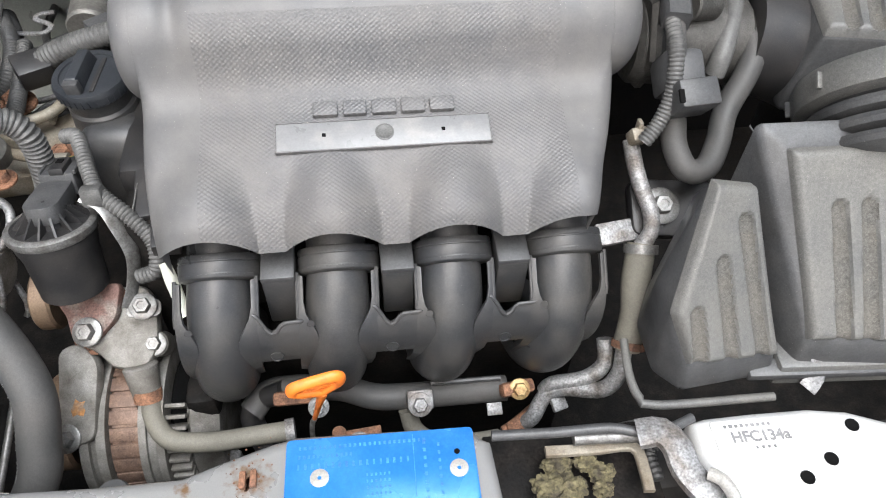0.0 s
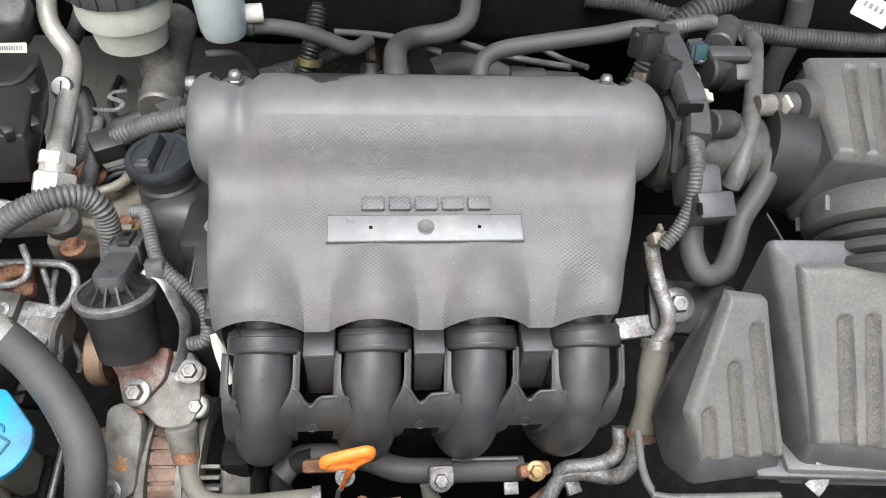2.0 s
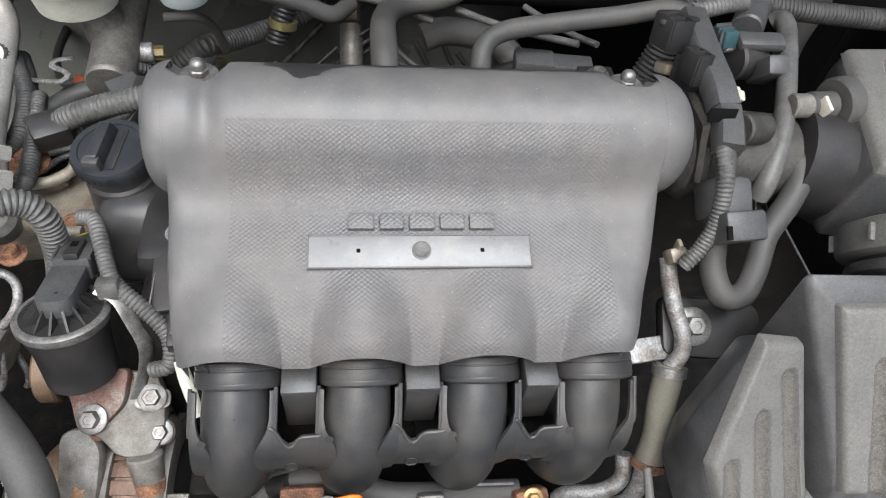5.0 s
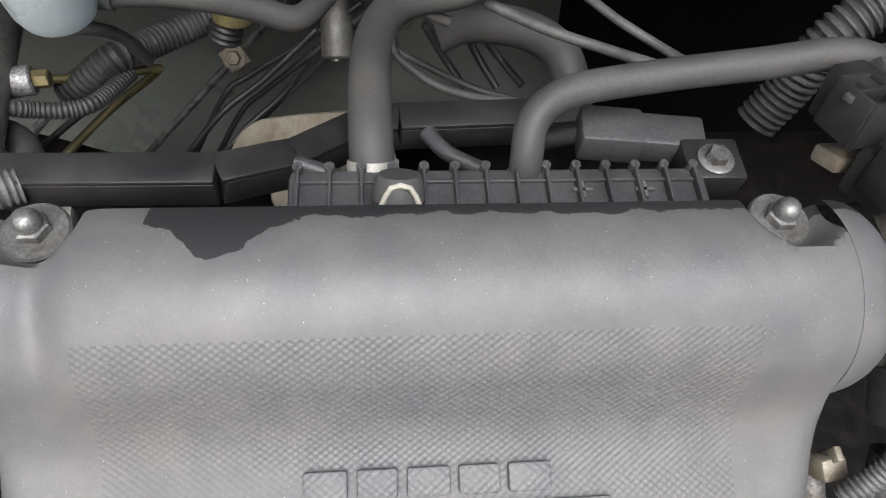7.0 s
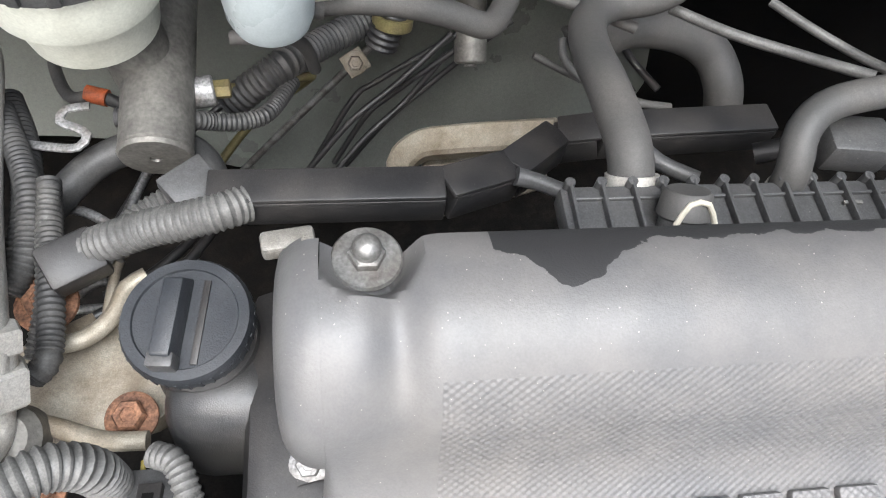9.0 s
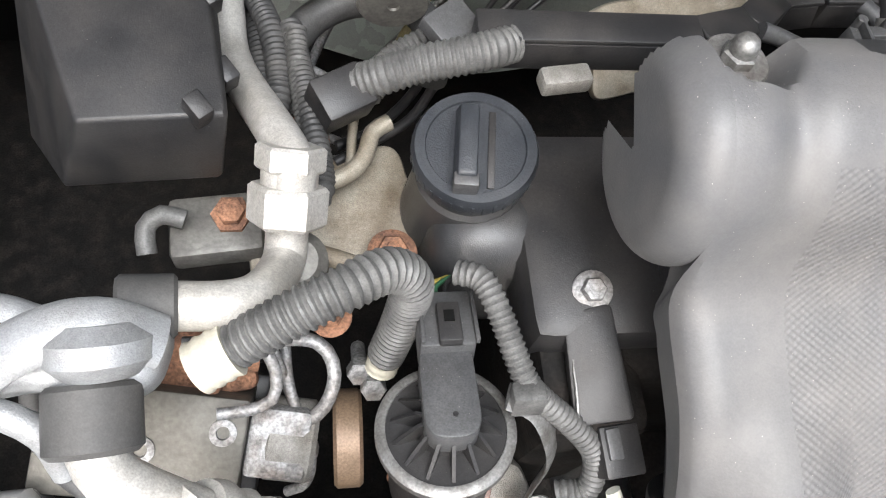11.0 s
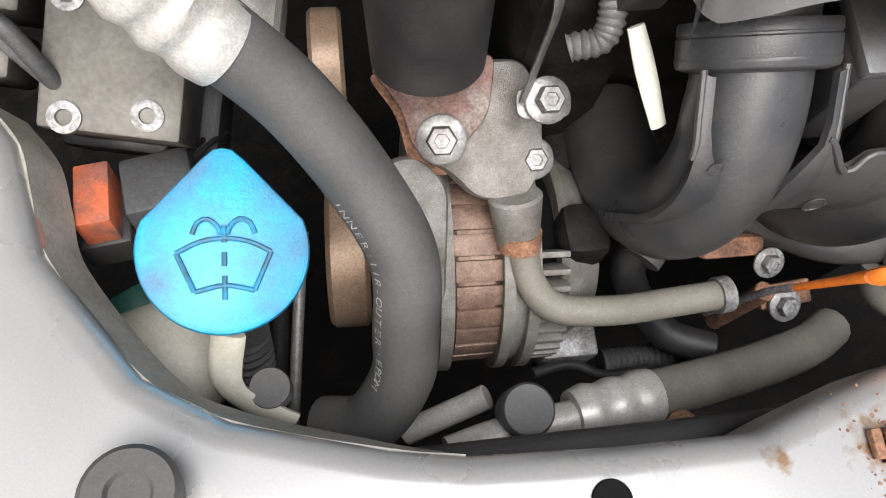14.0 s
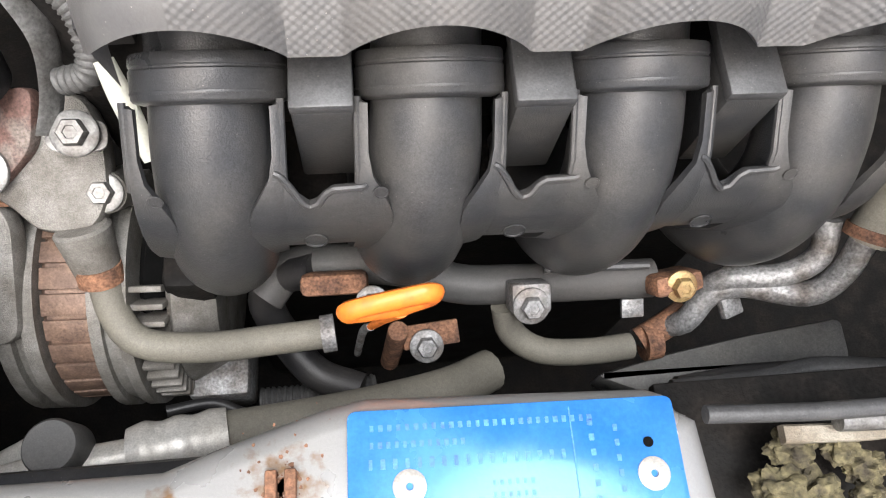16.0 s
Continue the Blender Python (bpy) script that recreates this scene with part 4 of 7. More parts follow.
hose("brake_pipe", [(-0.3405, 0.3851, 0.9000), (-0.3405, 0.3705, 0.8900), (-0.3369, 0.3566, 0.8850), (-0.3174, 0.3511, 0.8800)], 0.0042, M_RUBBER, "black flexible pipe looping behind the clamp block", "brake pipe")
relay = thing("relay", (-0.3220, 0.3058, 0.7900), "faded terracotta relay beside a grey connector", "relay")
part("case", box((-0.3125, 0.297, 0.8120), (0.0125, 0.027, 0.02), pose(0, 0, 0, -10, 0, 8), 0.001), M_TERRA, relay)
solo("connector", box((-0.291, 0.303, 0.808), (0.026, 0.026, 0.02), pose(0, 0, 0, -10, 0, 12), 0.002), M_GREYP, "grey wiring connector block", "connector")
solo("connector", box((-0.3119, 0.2698, 0.7700), (0.014, 0.014, 0.014), pose(0, 0, 0, 0, 0, 30), 0.002), mat("dark_green_plastic", (0.01, 0.07, 0.05), 0.5), "small dark green wiring connector", "connector")

# ---- alternator ----
AX = Vector((1, -0.03, 0)).normalized()
AC = Vector((-0.168, 0.30, 0.727))
alt = thing("alternator", (-0.168, 0.29, 0.66), "weathered alternator with slotted aluminium casings and brown stator", "alternator")


def barrel(x0, x1, r, r2=None):
    return cyl(AC + AX * x0, AC + AX * x1, r, r2, 40, 0.003)


part("stator", barrel(-0.011, 0.011, 0.054), M_COPPER, alt)
for k in range(30):
    a = 2 * math.pi * k / 30
    d = Vector((0, -math.cos(a), math.sin(a)))
    part("lamination", box(AC + d * 0.0545, (0.021, 0.0095, 0.002), axes((0, 0, 0), d, AX), 0.0004), M_COPPER, alt)
for s, nm in ((-1, "drive_casing"), (1, "rear_casing")):
    part(nm, barrel(s * 0.011, s * 0.027, 0.0575, 0.056), M_ALU, alt)
    for k in (list(range(7)) if s < 0 else list(range(18))):
        a = math.radians(-70 + k * 8)
        d = Vector((0, -math.cos(a), math.sin(a)))
        part("cooling_slot", box(AC + AX * (s * 0.0335) + d * 0.05, (0.014, 0.0028, 0.014), axes((0, 0, 0), d, AX), 0.0006), M_ALU, alt)
    part("end_shell", barrel(s * 0.028, s * 0.04, 0.047, 0.04), M_HOLE, alt)
for x0, wd in ((-0.0135, 0.006), (-0.0245, 0.006), (0.0135, 0.005), (0.025, 0.005)):
    part("casing_rib", ring(AC + AX * x0, AX, 0.0572, wd, 0.0032, 44), M_ALU, alt)
part("end_cover", barrel(0.04, 0.06, 0.05, 0.042), M_ALU, alt)
part("regulator", box(AC + Vector((0.05, -0.012, 0.04)), (0.022, 0.026, 0.026), None, 0.006), M_SHADE_GRIME, alt)
part("mounting_ear", prism(rounded([(-0.012, -0.034), (0.012, -0.034), (0.016, 0.02), (0.004, 0.034), (-0.012, 0.03)], 0.01), axes((-0.1968, 0.2843, 0.7915), (-0.1, -0.55, 0.8), (1, 0, 0)), 0.012, 0.003), M_ALU, alt)
M_RUSTO = mat("orange_rust", (0.42, 0.2, 0.07), 0.9, col2=(0.28, 0.2, 0.14), stain=160, soft=0.1, grain=600, vary=0.3, bump=0.5)
part("ear_rust", prism([(-0.004, -0.006), (-0.001, -0.0045), (0.003, -0.0062), (0.0045, -0.002), (0.003, 0.001), (0.0046, 0.004), (0.001, 0.0035), (-0.002, 0.0058), (-0.0035, 0.002), (-0.0052, -0.001)], axes(Vector((-0.1968, 0.2843, 0.7915)) + Vector((0.002, -0.008, -0.005)), (-0.1, -0.55, 0.8), (1, 0, 0)), 0.0006, 0.0002), M_RUSTO, alt, "orange rust bloom")
bolt(alt, Vector((-0.1968, 0.2843, 0.7915)) + Vector((-0.006, -0.0235, -0.0175)), (-0.1, -0.55, 0.8), 0.006, M_STEEL)
pulley = part("pulley", cyl(AC + AX * -0.066, AC + AX * -0.046, 0.036, seg=48), M_BELT, alt, "brown ribbed pulley")
solo("idler_pulley", cyl((-0.2334, 0.3629, 0.8000), Vector((-0.2334, 0.3629, 0.8000)) + Vector((0.014, 0, 0)), 0.024, seg=40), M_BELT, "polished brown idler pulley", "pulley")

# ---- lower air conditioning hose ----
hose("air_con_hose", [(-0.1090, 0.2125, 0.7660), (-0.0772, 0.2169, 0.7570), (-0.0406, 0.2236, 0.7450), (-0.0023, 0.2332, 0.7320), (0.0206, 0.2434, 0.7220)], 0.0108, M_OLIVE, "dusty grey rubber air conditioning hose near the radiator")
low = thing("hose_fitting", (-0.1354, 0.2069, 0.7650), "aluminium crimp and service port on the lower hose", "hose fitting")
part("crimp", tube([(-0.1375, 0.2078, 0.7720), (-0.1240, 0.2096, 0.7700), (-0.1126, 0.2115, 0.7680), (-0.0997, 0.2133, 0.7660)], 0.0125, 24, radii=[0.0105, 0.0125, 0.011, 0.0125, 0.011, 0.0125, 0.0118], step=0.002), M_WHITE_ALU, low)
part("pipe", tube([(-0.1903, 0.1976, 0.7780), (-0.1683, 0.2029, 0.7760), (-0.1350, 0.2076, 0.7720)], 0.0072, 16), M_WHITE_ALU, low)
c0 = Vector((-0.1595, 0.2109, 0.7760))
part("port_cap", lathe([(0.009, -0.004), (0.0105, 0.0), (0.0105, 0.016), (0.0095, 0.0175), (0.001, 0.0175)], axes(c0, (0.0, -0.05, 1)), 28), M_RUBBER, low, "ribbed black service port cap")
part("bolt_plate", box((-0.0914, 0.1966, 0.7650), (0.03, 0.012, 0.004), None, 0.001), M_RUST, low)
bolt(low, (-0.0899, 0.1979, 0.7680), (0, 0, 1), 0.005, M_RUST)

# ---- front panel ----
ZP = 0.853


def panel(name, outline, label, depth=0.028, z=ZP):
    return solo(name, prism(outline, pose(0, 0, z), depth, 0.005), M_PAINT, label, "panel", kind="structure")


EDGE = [p[:2] for p in [(-0.3530, 0.3420, 0.8530), (-0.3390, 0.3230, 0.8530), (-0.3270, 0.3060, 0.8530), (-0.3220, 0.2880, 0.8530), (-0.3150, 0.2650, 0.8530), (-0.2850, 0.2250, 0.8530), (-0.2600, 0.2100, 0.8530)] + [(-0.2147, 0.1972, 0.8530), (-0.1922, 0.1931, 0.8530), (-0.1459, 0.1909, 0.8530), (-0.1027, 0.1906, 0.8530), (-0.0872, 0.1960, 0.8530)] + [(-0.0562, 0.2053, 0.8530), (-0.0423, 0.2081, 0.8530), (0.0038, 0.2064, 0.8530), (0.0498, 0.2045, 0.8530), (0.0559, 0.2022, 0.8530), (0.0593, 0.1965, 0.8530), (0.0652, 0.1933, 0.8530), (0.0662, 0.1718, 0.8530)]]
xs, xe = EDGE[0][0], EDGE[-1][0]
def rust_bloom(m, x, y, r):
    """Lets a soft-edged rust stain grow round a place on the paint."""
    n, l = m.node_tree.nodes, m.node_tree.links
    geo, nz, d, sub, mr, mx = [n.new(k) for k in ("ShaderNodeNewGeometry", "ShaderNodeTexNoise", "ShaderNodeVectorMath", "ShaderNodeMath", "ShaderNodeMapRange", "ShaderNodeMix")]
    nz.inputs["Scale"].default_value, nz.inputs["Detail"].default_value = 260.0, 9.0
    l.new(geo.outputs["Position"], nz.inputs["Vector"])
    d.operation = "DISTANCE"
    d.inputs[1].default_value = (x, y, ZP)
    l.new(geo.outputs["Position"], d.inputs[0])
    sub.operation = "MULTIPLY_ADD"
    l.new(nz.outputs["Fac"], sub.inputs[0])
    sub.inputs[1].default_value = r * 2.6
    l.new(d.outputs["Value"], sub.inputs[2])
    for k, v in (("From Min", r * 1.45), ("From Max", r * 2.2), ("To Min", 0.9), ("To Max", 0.0)):
        mr.inputs[k].default_value = v
    l.new(sub.outputs[0], mr.inputs["Value"])
    mx.data_type = "RGBA"
    base = n["Principled BSDF"].inputs["Base Color"]
    l.new(mr.outputs["Result"], mx.inputs["Factor"])
    l.new(base.links[0].from_socket, mx.inputs["A"])
    mx.inputs["B"].default_value = (0.24, 0.13, 0.05, 1)
    l.new(mx.outputs["Result"], base)


rust_bloom(M_PAINT, -0.0667, 0.1835, 0.0125)
rust_bloom(M_PAINT, -0.1, 0.182, 0.005)
front = solo("front_panel", prism(EDGE + [(xe + 0.004, 0.09), (xe + 0.02, -0.08), (-0.62, -0.08), (-0.62, 0.32), (xs - 0.05, 0.34)], pose(0, 0, ZP), 0.04, 0.009, 5), M_PAINT, "silver painted slam panel above the radiator, rust-spotted", "panel", kind="structure")
RE = [p[:2] for p in [(0.1826, 0.1372, 0.8570), (0.1754, 0.1707, 0.8570), (0.1784, 0.1902, 0.8570), (0.1886, 0.1922, 0.8570), (0.2158, 0.1925, 0.8570), (0.2500, 0.1917, 0.8570), (0.2723, 0.1878, 0.8570), (0.3004, 0.1758, 0.8570)]]
solo("front_panel_side", prism(RE + [(0.6, 0.16), (0.6, -0.08), (RE[0][0], -0.08)], pose(0, 0, 0.857), 0.04, 0.009, 5), M_PAINT_LIT, "silver painted slam panel in a paler lit tone, with drilled holes", "panel", kind="structure")


def hole(x, y, z, r, name="panel_hole"):
    ob = solo(name, lathe([(r * 1.12, 0), (r * 1.05, 0.0006), (r, 0.0005), (r * 0.98, 0.0002), (0.0001, 0.0002)], pose(x, y, z), 24), M_HOLE, "round drilled hole in the painted panel", "hole", "panel holes", kind="structure")


for px in [(0.2688, 0.1765, 0.8575), (0.2291, 0.1500, 0.8575), (0.2471, 0.1586, 0.8575)]:
    hole(px[0], px[1], px[2], 0.0035)
hx = (-0.1529, 0.1760, 0.8535)
hole(hx[0], hx[1], hx[2], 0.0055)
stop = thing("bonnet_stop", (-0.2796, 0.1951, 0.8530), "round black rubber bonnet stop on the silver panel", "rubber stop")
sp = Vector((-0.2828, 0.1901, 0.8530))
part("pad", lathe([(0.012, 0), (0.0125, 0.016), (0.011, 0.018), (0.006, 0.018), (0.005, 0.0165), (0.001, 0.0165)], axes(sp, (0.15, 0.1, 1)), 32), M_RUBBER, stop)

# identification plate
pc = [Vector(p) for p in [(-0.0470, 0.2026, 0.8545), (0.0549, 0.2001, 0.8545), (0.0504, 0.1666, 0.8545), (-0.0493, 0.1753, 0.8545)]]
lx = (pc[1] - pc[0])
ang = math.atan2(lx.y, lx.x)
PW, PH = lx.length, 0.05
pm = pose(*((pc[0] + pc[1]) / 2), 0, 0, math.degrees(ang)) @ pose(0, -PH / 2, 0)
plate = thing("identification_plate", pm.translation, "blue foil identification plate with pale stamped lines, riveted", "plate")
part("foil", prism(plate_bar(PW, PH, 0.003), pm @ pose(0, 0, 0.0006), 0.0008, 0.0002), M_BLUEPLATE, plate)


def bars(x, y, w, h, n, gap=0.3, m=None, parent=None, mm=None):
    step = w / n
    for k in range(n):
        ww = step * (1 - gap) * (0.75 + 0.25 * ((k * 7) % 4) / 3)
        part("stamped_bar", prism(plate_bar(ww, h, h * 0.1), (m or pm) @ pose(x + (k + 0.5) * step, y, 0.0008), 0.0003, 0), mm or M_PALEINK, parent or plate)


bars(-0.045, 0.0195, 0.07, 0.0019, 26, 0.45)
bars(-0.045, 0.0145, 0.03, 0.0019, 12, 0.45)
bars(-0.046, 0.009, 0.062, 0.003, 17, 0.6)
for k in range(4):
    bars(-0.009, 0.002 - k * 0.0035, 0.014, 0.0015, 6, 0.5)
for k in range(9):
    bars(0.022, 0.018 - k * 0.0045, 0.003, 0.002, 1)
    bars(0.03, 0.016 - k * 0.0045, 0.0025, 0.002, 1)
part("dividing_line", prism(plate_bar(0.0004, 0.046, 0.0001), pm @ pose(0.0175, 0, 0.0008), 0.0002, 0), M_PALEINK, plate)
part("edge_line", prism(plate_bar(PW * 0.9, 0.0004, 0.0001), pm @ pose(0, -0.019, 0.0008), 0.0002, 0), M_PALEINK, plate)
for q in ((-0.0295, 0.1795, 0.8545), (0.0446, 0.1771, 0.8545)):
    part("rivet", lathe([(0.0052, 0), (0.005, 0.0009), (0.0035, 0.0013), (0.0012, 0.0013), (0.001, 0.0004)], pose(*q), 24), M_WHITE_ALU, plate, "bright aluminium rivet")
part("plate_hole", lathe([(0.0016, 0), (0.0016, 0.0003)], pose(*(0.0446, 0.1864, 0.8552)), 16), M_HOLE, plate)
rb = Vector((-0.0667, 0.1830, 0.8535))
clipr = thing("rusty_clip", rb, "rusted spring clip in a rust-stained patch of paint", "clip")
rng = random.Random(5)
for k in range(90):
    q, rad = rng.uniform(0, 6.283), abs(rng.gauss(0, 0.0085))
    w = rng.uniform(0.0002, 0.0011) * (1.3 - min(1.0, rad / 0.02))
    fleck = [(w * rng.uniform(0.6, 1.3) * math.cos(a * 0.785), w * rng.uniform(0.6, 1.3) * math.sin(a * 0.785)) for a in range(8)]
    part("rust_fleck", prism(fleck, pose(rb.x + rad * math.cos(q) * 0.8, rb.y + rad * math.sin(q) * 1.25, rb.z - 0.0003), 0.0004, 0), M_RUST, clipr)
for k in (-1, 1):
    part("prong", box((rb.x + k * 0.0028, rb.y, rb.z + 0.0015), (0.0035, 0.009, 0.003), None, 0.0008), M_RUST, clipr)

# refrigerant label
sm = [Vector(p) for p in [(0.1887, 0.1865, 0.8578), (0.2413, 0.1854, 0.8578), (0.2368, 0.1645, 0.8578), (0.1876, 0.1654, 0.8578)]]
sl = (sm[1] - sm[0])
sa = math.degrees(math.atan2(sl.y, sl.x))
sc = (sm[0] + sm[1] + sm[2] + sm[3]) / 4
smx = pose(sc.x, sc.y, 0.8574, 0, 0, sa)
SW, SH = sl.length, (sm[0] - sm[3]).length
stick = thing("refrigerant_label", sc, "white refrigerant sticker with grey letters on the panel", "sticker")
part("paper", prism(plate_bar(SW, SH, 0.003), smx @ pose(0, 0, 0.0006), 0.0006, 0.0001), M_STICKER, stick)


def text(s, size, m, material, parent, name="lettering"):
    cu = bpy.data.curves.new(name, "FONT")
    cu.body, cu.size, cu.align_x, cu.align_y, cu.extrude, cu.offset = s, size, "CENTER", "CENTER", 0.00008, size * 0.035
    tmp = bpy.data.objects.new("tmp", cu)
    scene.collection.objects.link(tmp)
    me = bpy.data.meshes.new_from_object(tmp.evaluated_get(bpy.context.evaluated_depsgraph_get()))
    bpy.data.objects.remove(tmp)
    bm = bmesh.new()
    bm.from_mesh(me)
    bmesh.ops.transform(bm, matrix=m, verts=bm.verts)
    return part(name, bm, material, parent, smooth=False)


text("HFC134a", SH * 0.42, smx @ pose(0, 0, 0.0008), M_INK, stick)
bars(-SW * 0.38, SH * 0.33, SW * 0.55, SH * 0.09, 9, 0.3, smx, stick, M_INK)
bars(-SW * 0.12, -SH * 0.3, SW * 0.26, SH * 0.08, 4, 0.5, smx, stick, M_INK)

# sheet-metal details at the side of the front panel
pad = thing("support_pad", (-0.3493, 0.2936, 0.8550), "dark rubber-edged bracket pad with a bolt on the panel", "bracket")
part("pad", prism(rounded([tuple(p[:2]) for p in [(-0.3619, 0.3109, 0.8580), (-0.3443, 0.3073, 0.8580), (-0.3358, 0.2975, 0.8580), (-0.3413, 0.2789, 0.8580), (-0.3566, 0.2658, 0.8580)]], 0.006), pose(0, 0, 0.858), 0.006, 0.0015), M_RUBBER, pad)
part("recess", prism(rounded([tuple(p[:2]) for p in [(-0.3608, 0.3059, 0.8590), (-0.3461, 0.3034, 0.8590), (-0.3399, 0.2973, 0.8590), (-0.3443, 0.2844, 0.8590), (-0.3571, 0.2742, 0.8590)]], 0.006), pose(0, 0, 0.8585), 0.003, 0.001), M_PAINT_LIT, pad)
bolt(pad, (-0.3498, 0.2958, 0.8585), (0, 0, 1), 0.0055, M_BEIGE)
flange_m = mat("primer_edge", (0.34, 0.32, 0.28), 0.6, col2=(0.26, 0.24, 0.2), stain=60, grain=900, vary=0.15, bump=0.2)
fold_pts = spline([(p[0], p[1], 0) for p in EDGE[1:9]], 0.004)


def fold(u, v):
    """A turned-down flange along the panel's edge, leaning out towards the bay."""
    k = min(int(u * (len(fold_pts) - 1)), len(fold_pts) - 2)
    c, t = fold_pts[k].lerp(fold_pts[k + 1], u * (len(fold_pts) - 1) - k), (fold_pts[k + 1] - fold_pts[k]).normalized()
    return c + Vector((-t.y, t.x, 0)) * (0.0005 + 0.005 * v * (1 - u ** 6)) + Vector((0, 0, 0.8455 - 0.02 * v * (1 - 0.8 * u ** 6)))


solo("panel_flange", sheet(fold, 60, 6, 0.0012), flange_m, "dull primer-coloured folded panel edge", "panel edge", kind="structure")

# ---- radiator side of the manifold: rail, pipes, dipstick ----
dip = thing("dipstick", (-0.0318, 0.2372, 0.8507), "bright orange plastic dipstick handle", "dipstick")
dc = Vector((-0.0318, 0.2372, 0.8507))
dm = axes(dc, (0.12, -0.96, -0.12), (1, 0.12, 0.05)) @ Matrix.Diagonal((0.84, 0.9, 0.8, 1.0))
loop = [(-0.0175, -0.002), (-0.0155, 0.004), (-0.008, 0.0068), (0.006, 0.009), (0.0155, 0.0095), (0.0178, 0.005), (0.0165, -0.001), (0.009, -0.0065), (0.004, -0.0105), (-0.004, -0.0085), (-0.0125, -0.0065), (-0.0175, -0.002)]
part("handle", tube([dm @ Vector((x, y, 0)) for x, y in loop], 0.0027, 12, flat=1.4, step=0.002), M_ORANGE, dip)
part("cross_web", tube([dm @ Vector(p) for p in ((-0.012, -0.004, -0.001), (0, -0.0035, -0.0015), (0.0135, 0.001, -0.001))], 0.0018, 8), M_ORANGE, dip)
st = dm @ Vector((0.004, -0.0095, 0))
foot = Vector((-0.042, 0.252, 0.775))
part("stem", tube([st, st.lerp(foot, 0.35), st.lerp(foot, 0.75)], 0.0028, 12, radii=[0.0034, 0.0021, 0.0016]), M_ORANGE, dip)
part("rod", tube([st.lerp(foot, 0.75), foot, foot + Vector((-0.004, 0.004, -0.05))], 0.0018, 10), M_DULL, dip)
rail = thing("coolant_rail", (0.0320, 0.2707, 0.7700), "dull black coolant rail bolted below the intake tubes", "pipe")
part("rail_pipe", tube([(-0.0871, 0.2707, 0.7650), (-0.0752, 0.2822, 0.7700), (-0.0548, 0.2817, 0.7750), (-0.0233, 0.2783, 0.7750), (0.0001, 0.2690, 0.7750), (0.0236, 0.2665, 0.7750), (0.0961, 0.2655, 0.7750)], 0.0094, 18), M_RUBBER, rail)
part("rail_edge", tube([(0.0416, 0.2685, 0.7860), (0.0914, 0.2677, 0.7860)], 0.002, 8), M_GREYP, rail)
part("lug", box((0.0325, 0.2563, 0.7860), (0.018, 0.014, 0.016), pose(0, 0, 0, 30), 0.002), M_DULL, rail)
bolt(rail, (0.032, 0.25, 0.791), (0, -0.6, 0.8), 0.0052, M_DULL)
part("rusty_lug", box((0.1016, 0.2602, 0.7830), (0.024, 0.01, 0.02), pose(0, 0, 0, 30, 0, 8), 0.003), M_RUST, rail)
bolt(rail, (0.1025, 0.2552, 0.7900), (0, -0.6, 0.8), 0.005, mat("brassy_bolt", (0.42, 0.3, 0.14), 0.5, 0.5, col2=(0.3, 0.17, 0.08), stain=120), 1.5)
part("left_lug", box((-0.0536, 0.2690, 0.7830), (0.03, 0.01, 0.014), pose(0, 0, 0, 30), 0.003), M_RUST, rail)
bolt(rail, (-0.0373, 0.2588, 0.7850), (0, -0.6, 0.8), 0.0045, M_DULL)
rail.location += Vector((0.0, 0.0065, -0.0085))
tube_a = thing("bypass_pipe", (0.1328, 0.2691, 0.7700), "pair of weathered galvanised coolant pipes with rusty ends", "pipe")
part("outer_pipe", tube([(0.1728, 0.2669, 0.8150), (0.1696, 0.2571, 0.7970), (0.1587, 0.2530, 0.7850), (0.1338, 0.2621, 0.7760), (0.1222, 0.2614, 0.7680), (0.1132, 0.2526, 0.7550)] + [(0.1058, 0.2542, 0.7420), (0.0938, 0.2493, 0.7380)], 0.0058, 14), M_DULL, tube_a)
part("inner_pipe", tube([(0.1630, 0.2787, 0.8100), (0.1620, 0.2665, 0.7970), (0.1487, 0.2622, 0.7870), (0.1277, 0.2654, 0.7780), (0.1225, 0.2649, 0.7700)], 0.0056, 14), M_DULL, tube_a)
part("rusty_end", tube([(0.1179, 0.2596, 0.7500), (0.1054, 0.2532, 0.7440), (0.0943, 0.2483, 0.7400)], 0.0068, 14), M_RUST, tube_a)
part("bracket_tab", box((0.1307, 0.2589, 0.7680), (0.012, 0.018, 0.004), pose(0, 0, 0, 25, 10, 20), 0.001), M_DULL, tube_a)
hose("coolant_hose", [(0.0238, 0.2633, 0.7650), (0.0278, 0.2535, 0.7530), (0.0419, 0.2456, 0.7460), (0.0663, 0.2441, 0.7430), (0.0889, 0.2460, 0.7410)], 0.0066, M_OLIVE, "dusty olive-grey coolant hose below the rail", clamps=[((0.0994, 0.2473, 0.7410), (1, 0.1, 0), 0.0078, 0.008, M_RUST)])
hose("coolant_hose", [(0.1858, 0.3118, 0.8690), (0.1801, 0.2940, 0.8520), (0.1792, 0.2802, 0.8340), (0.1738, 0.2665, 0.8140)], 0.0098, M_OLIVE, "faded grey coolant hose between two clamps", clamps=[((0.1848, 0.3093, 0.8670), (0.1, 0.6, 0.6), 0.0102, 0.006, M_STEEL), ((0.1754, 0.2680, 0.8160), (0.2, 0.6, 0.6), 0.0102, 0.005, M_RUST)])
hose("heater_pipe", [(0.1850, 0.3674, 0.9120), (0.1857, 0.3532, 0.9030), (0.1887, 0.3403, 0.8930), (0.1934, 0.3275, 0.8830), (0.1918, 0.3162, 0.8760), (0.1849, 0.3106, 0.8680)], 0.0055, M_DULL, "weathered galvanised coolant pipe beside the cover", "pipe")
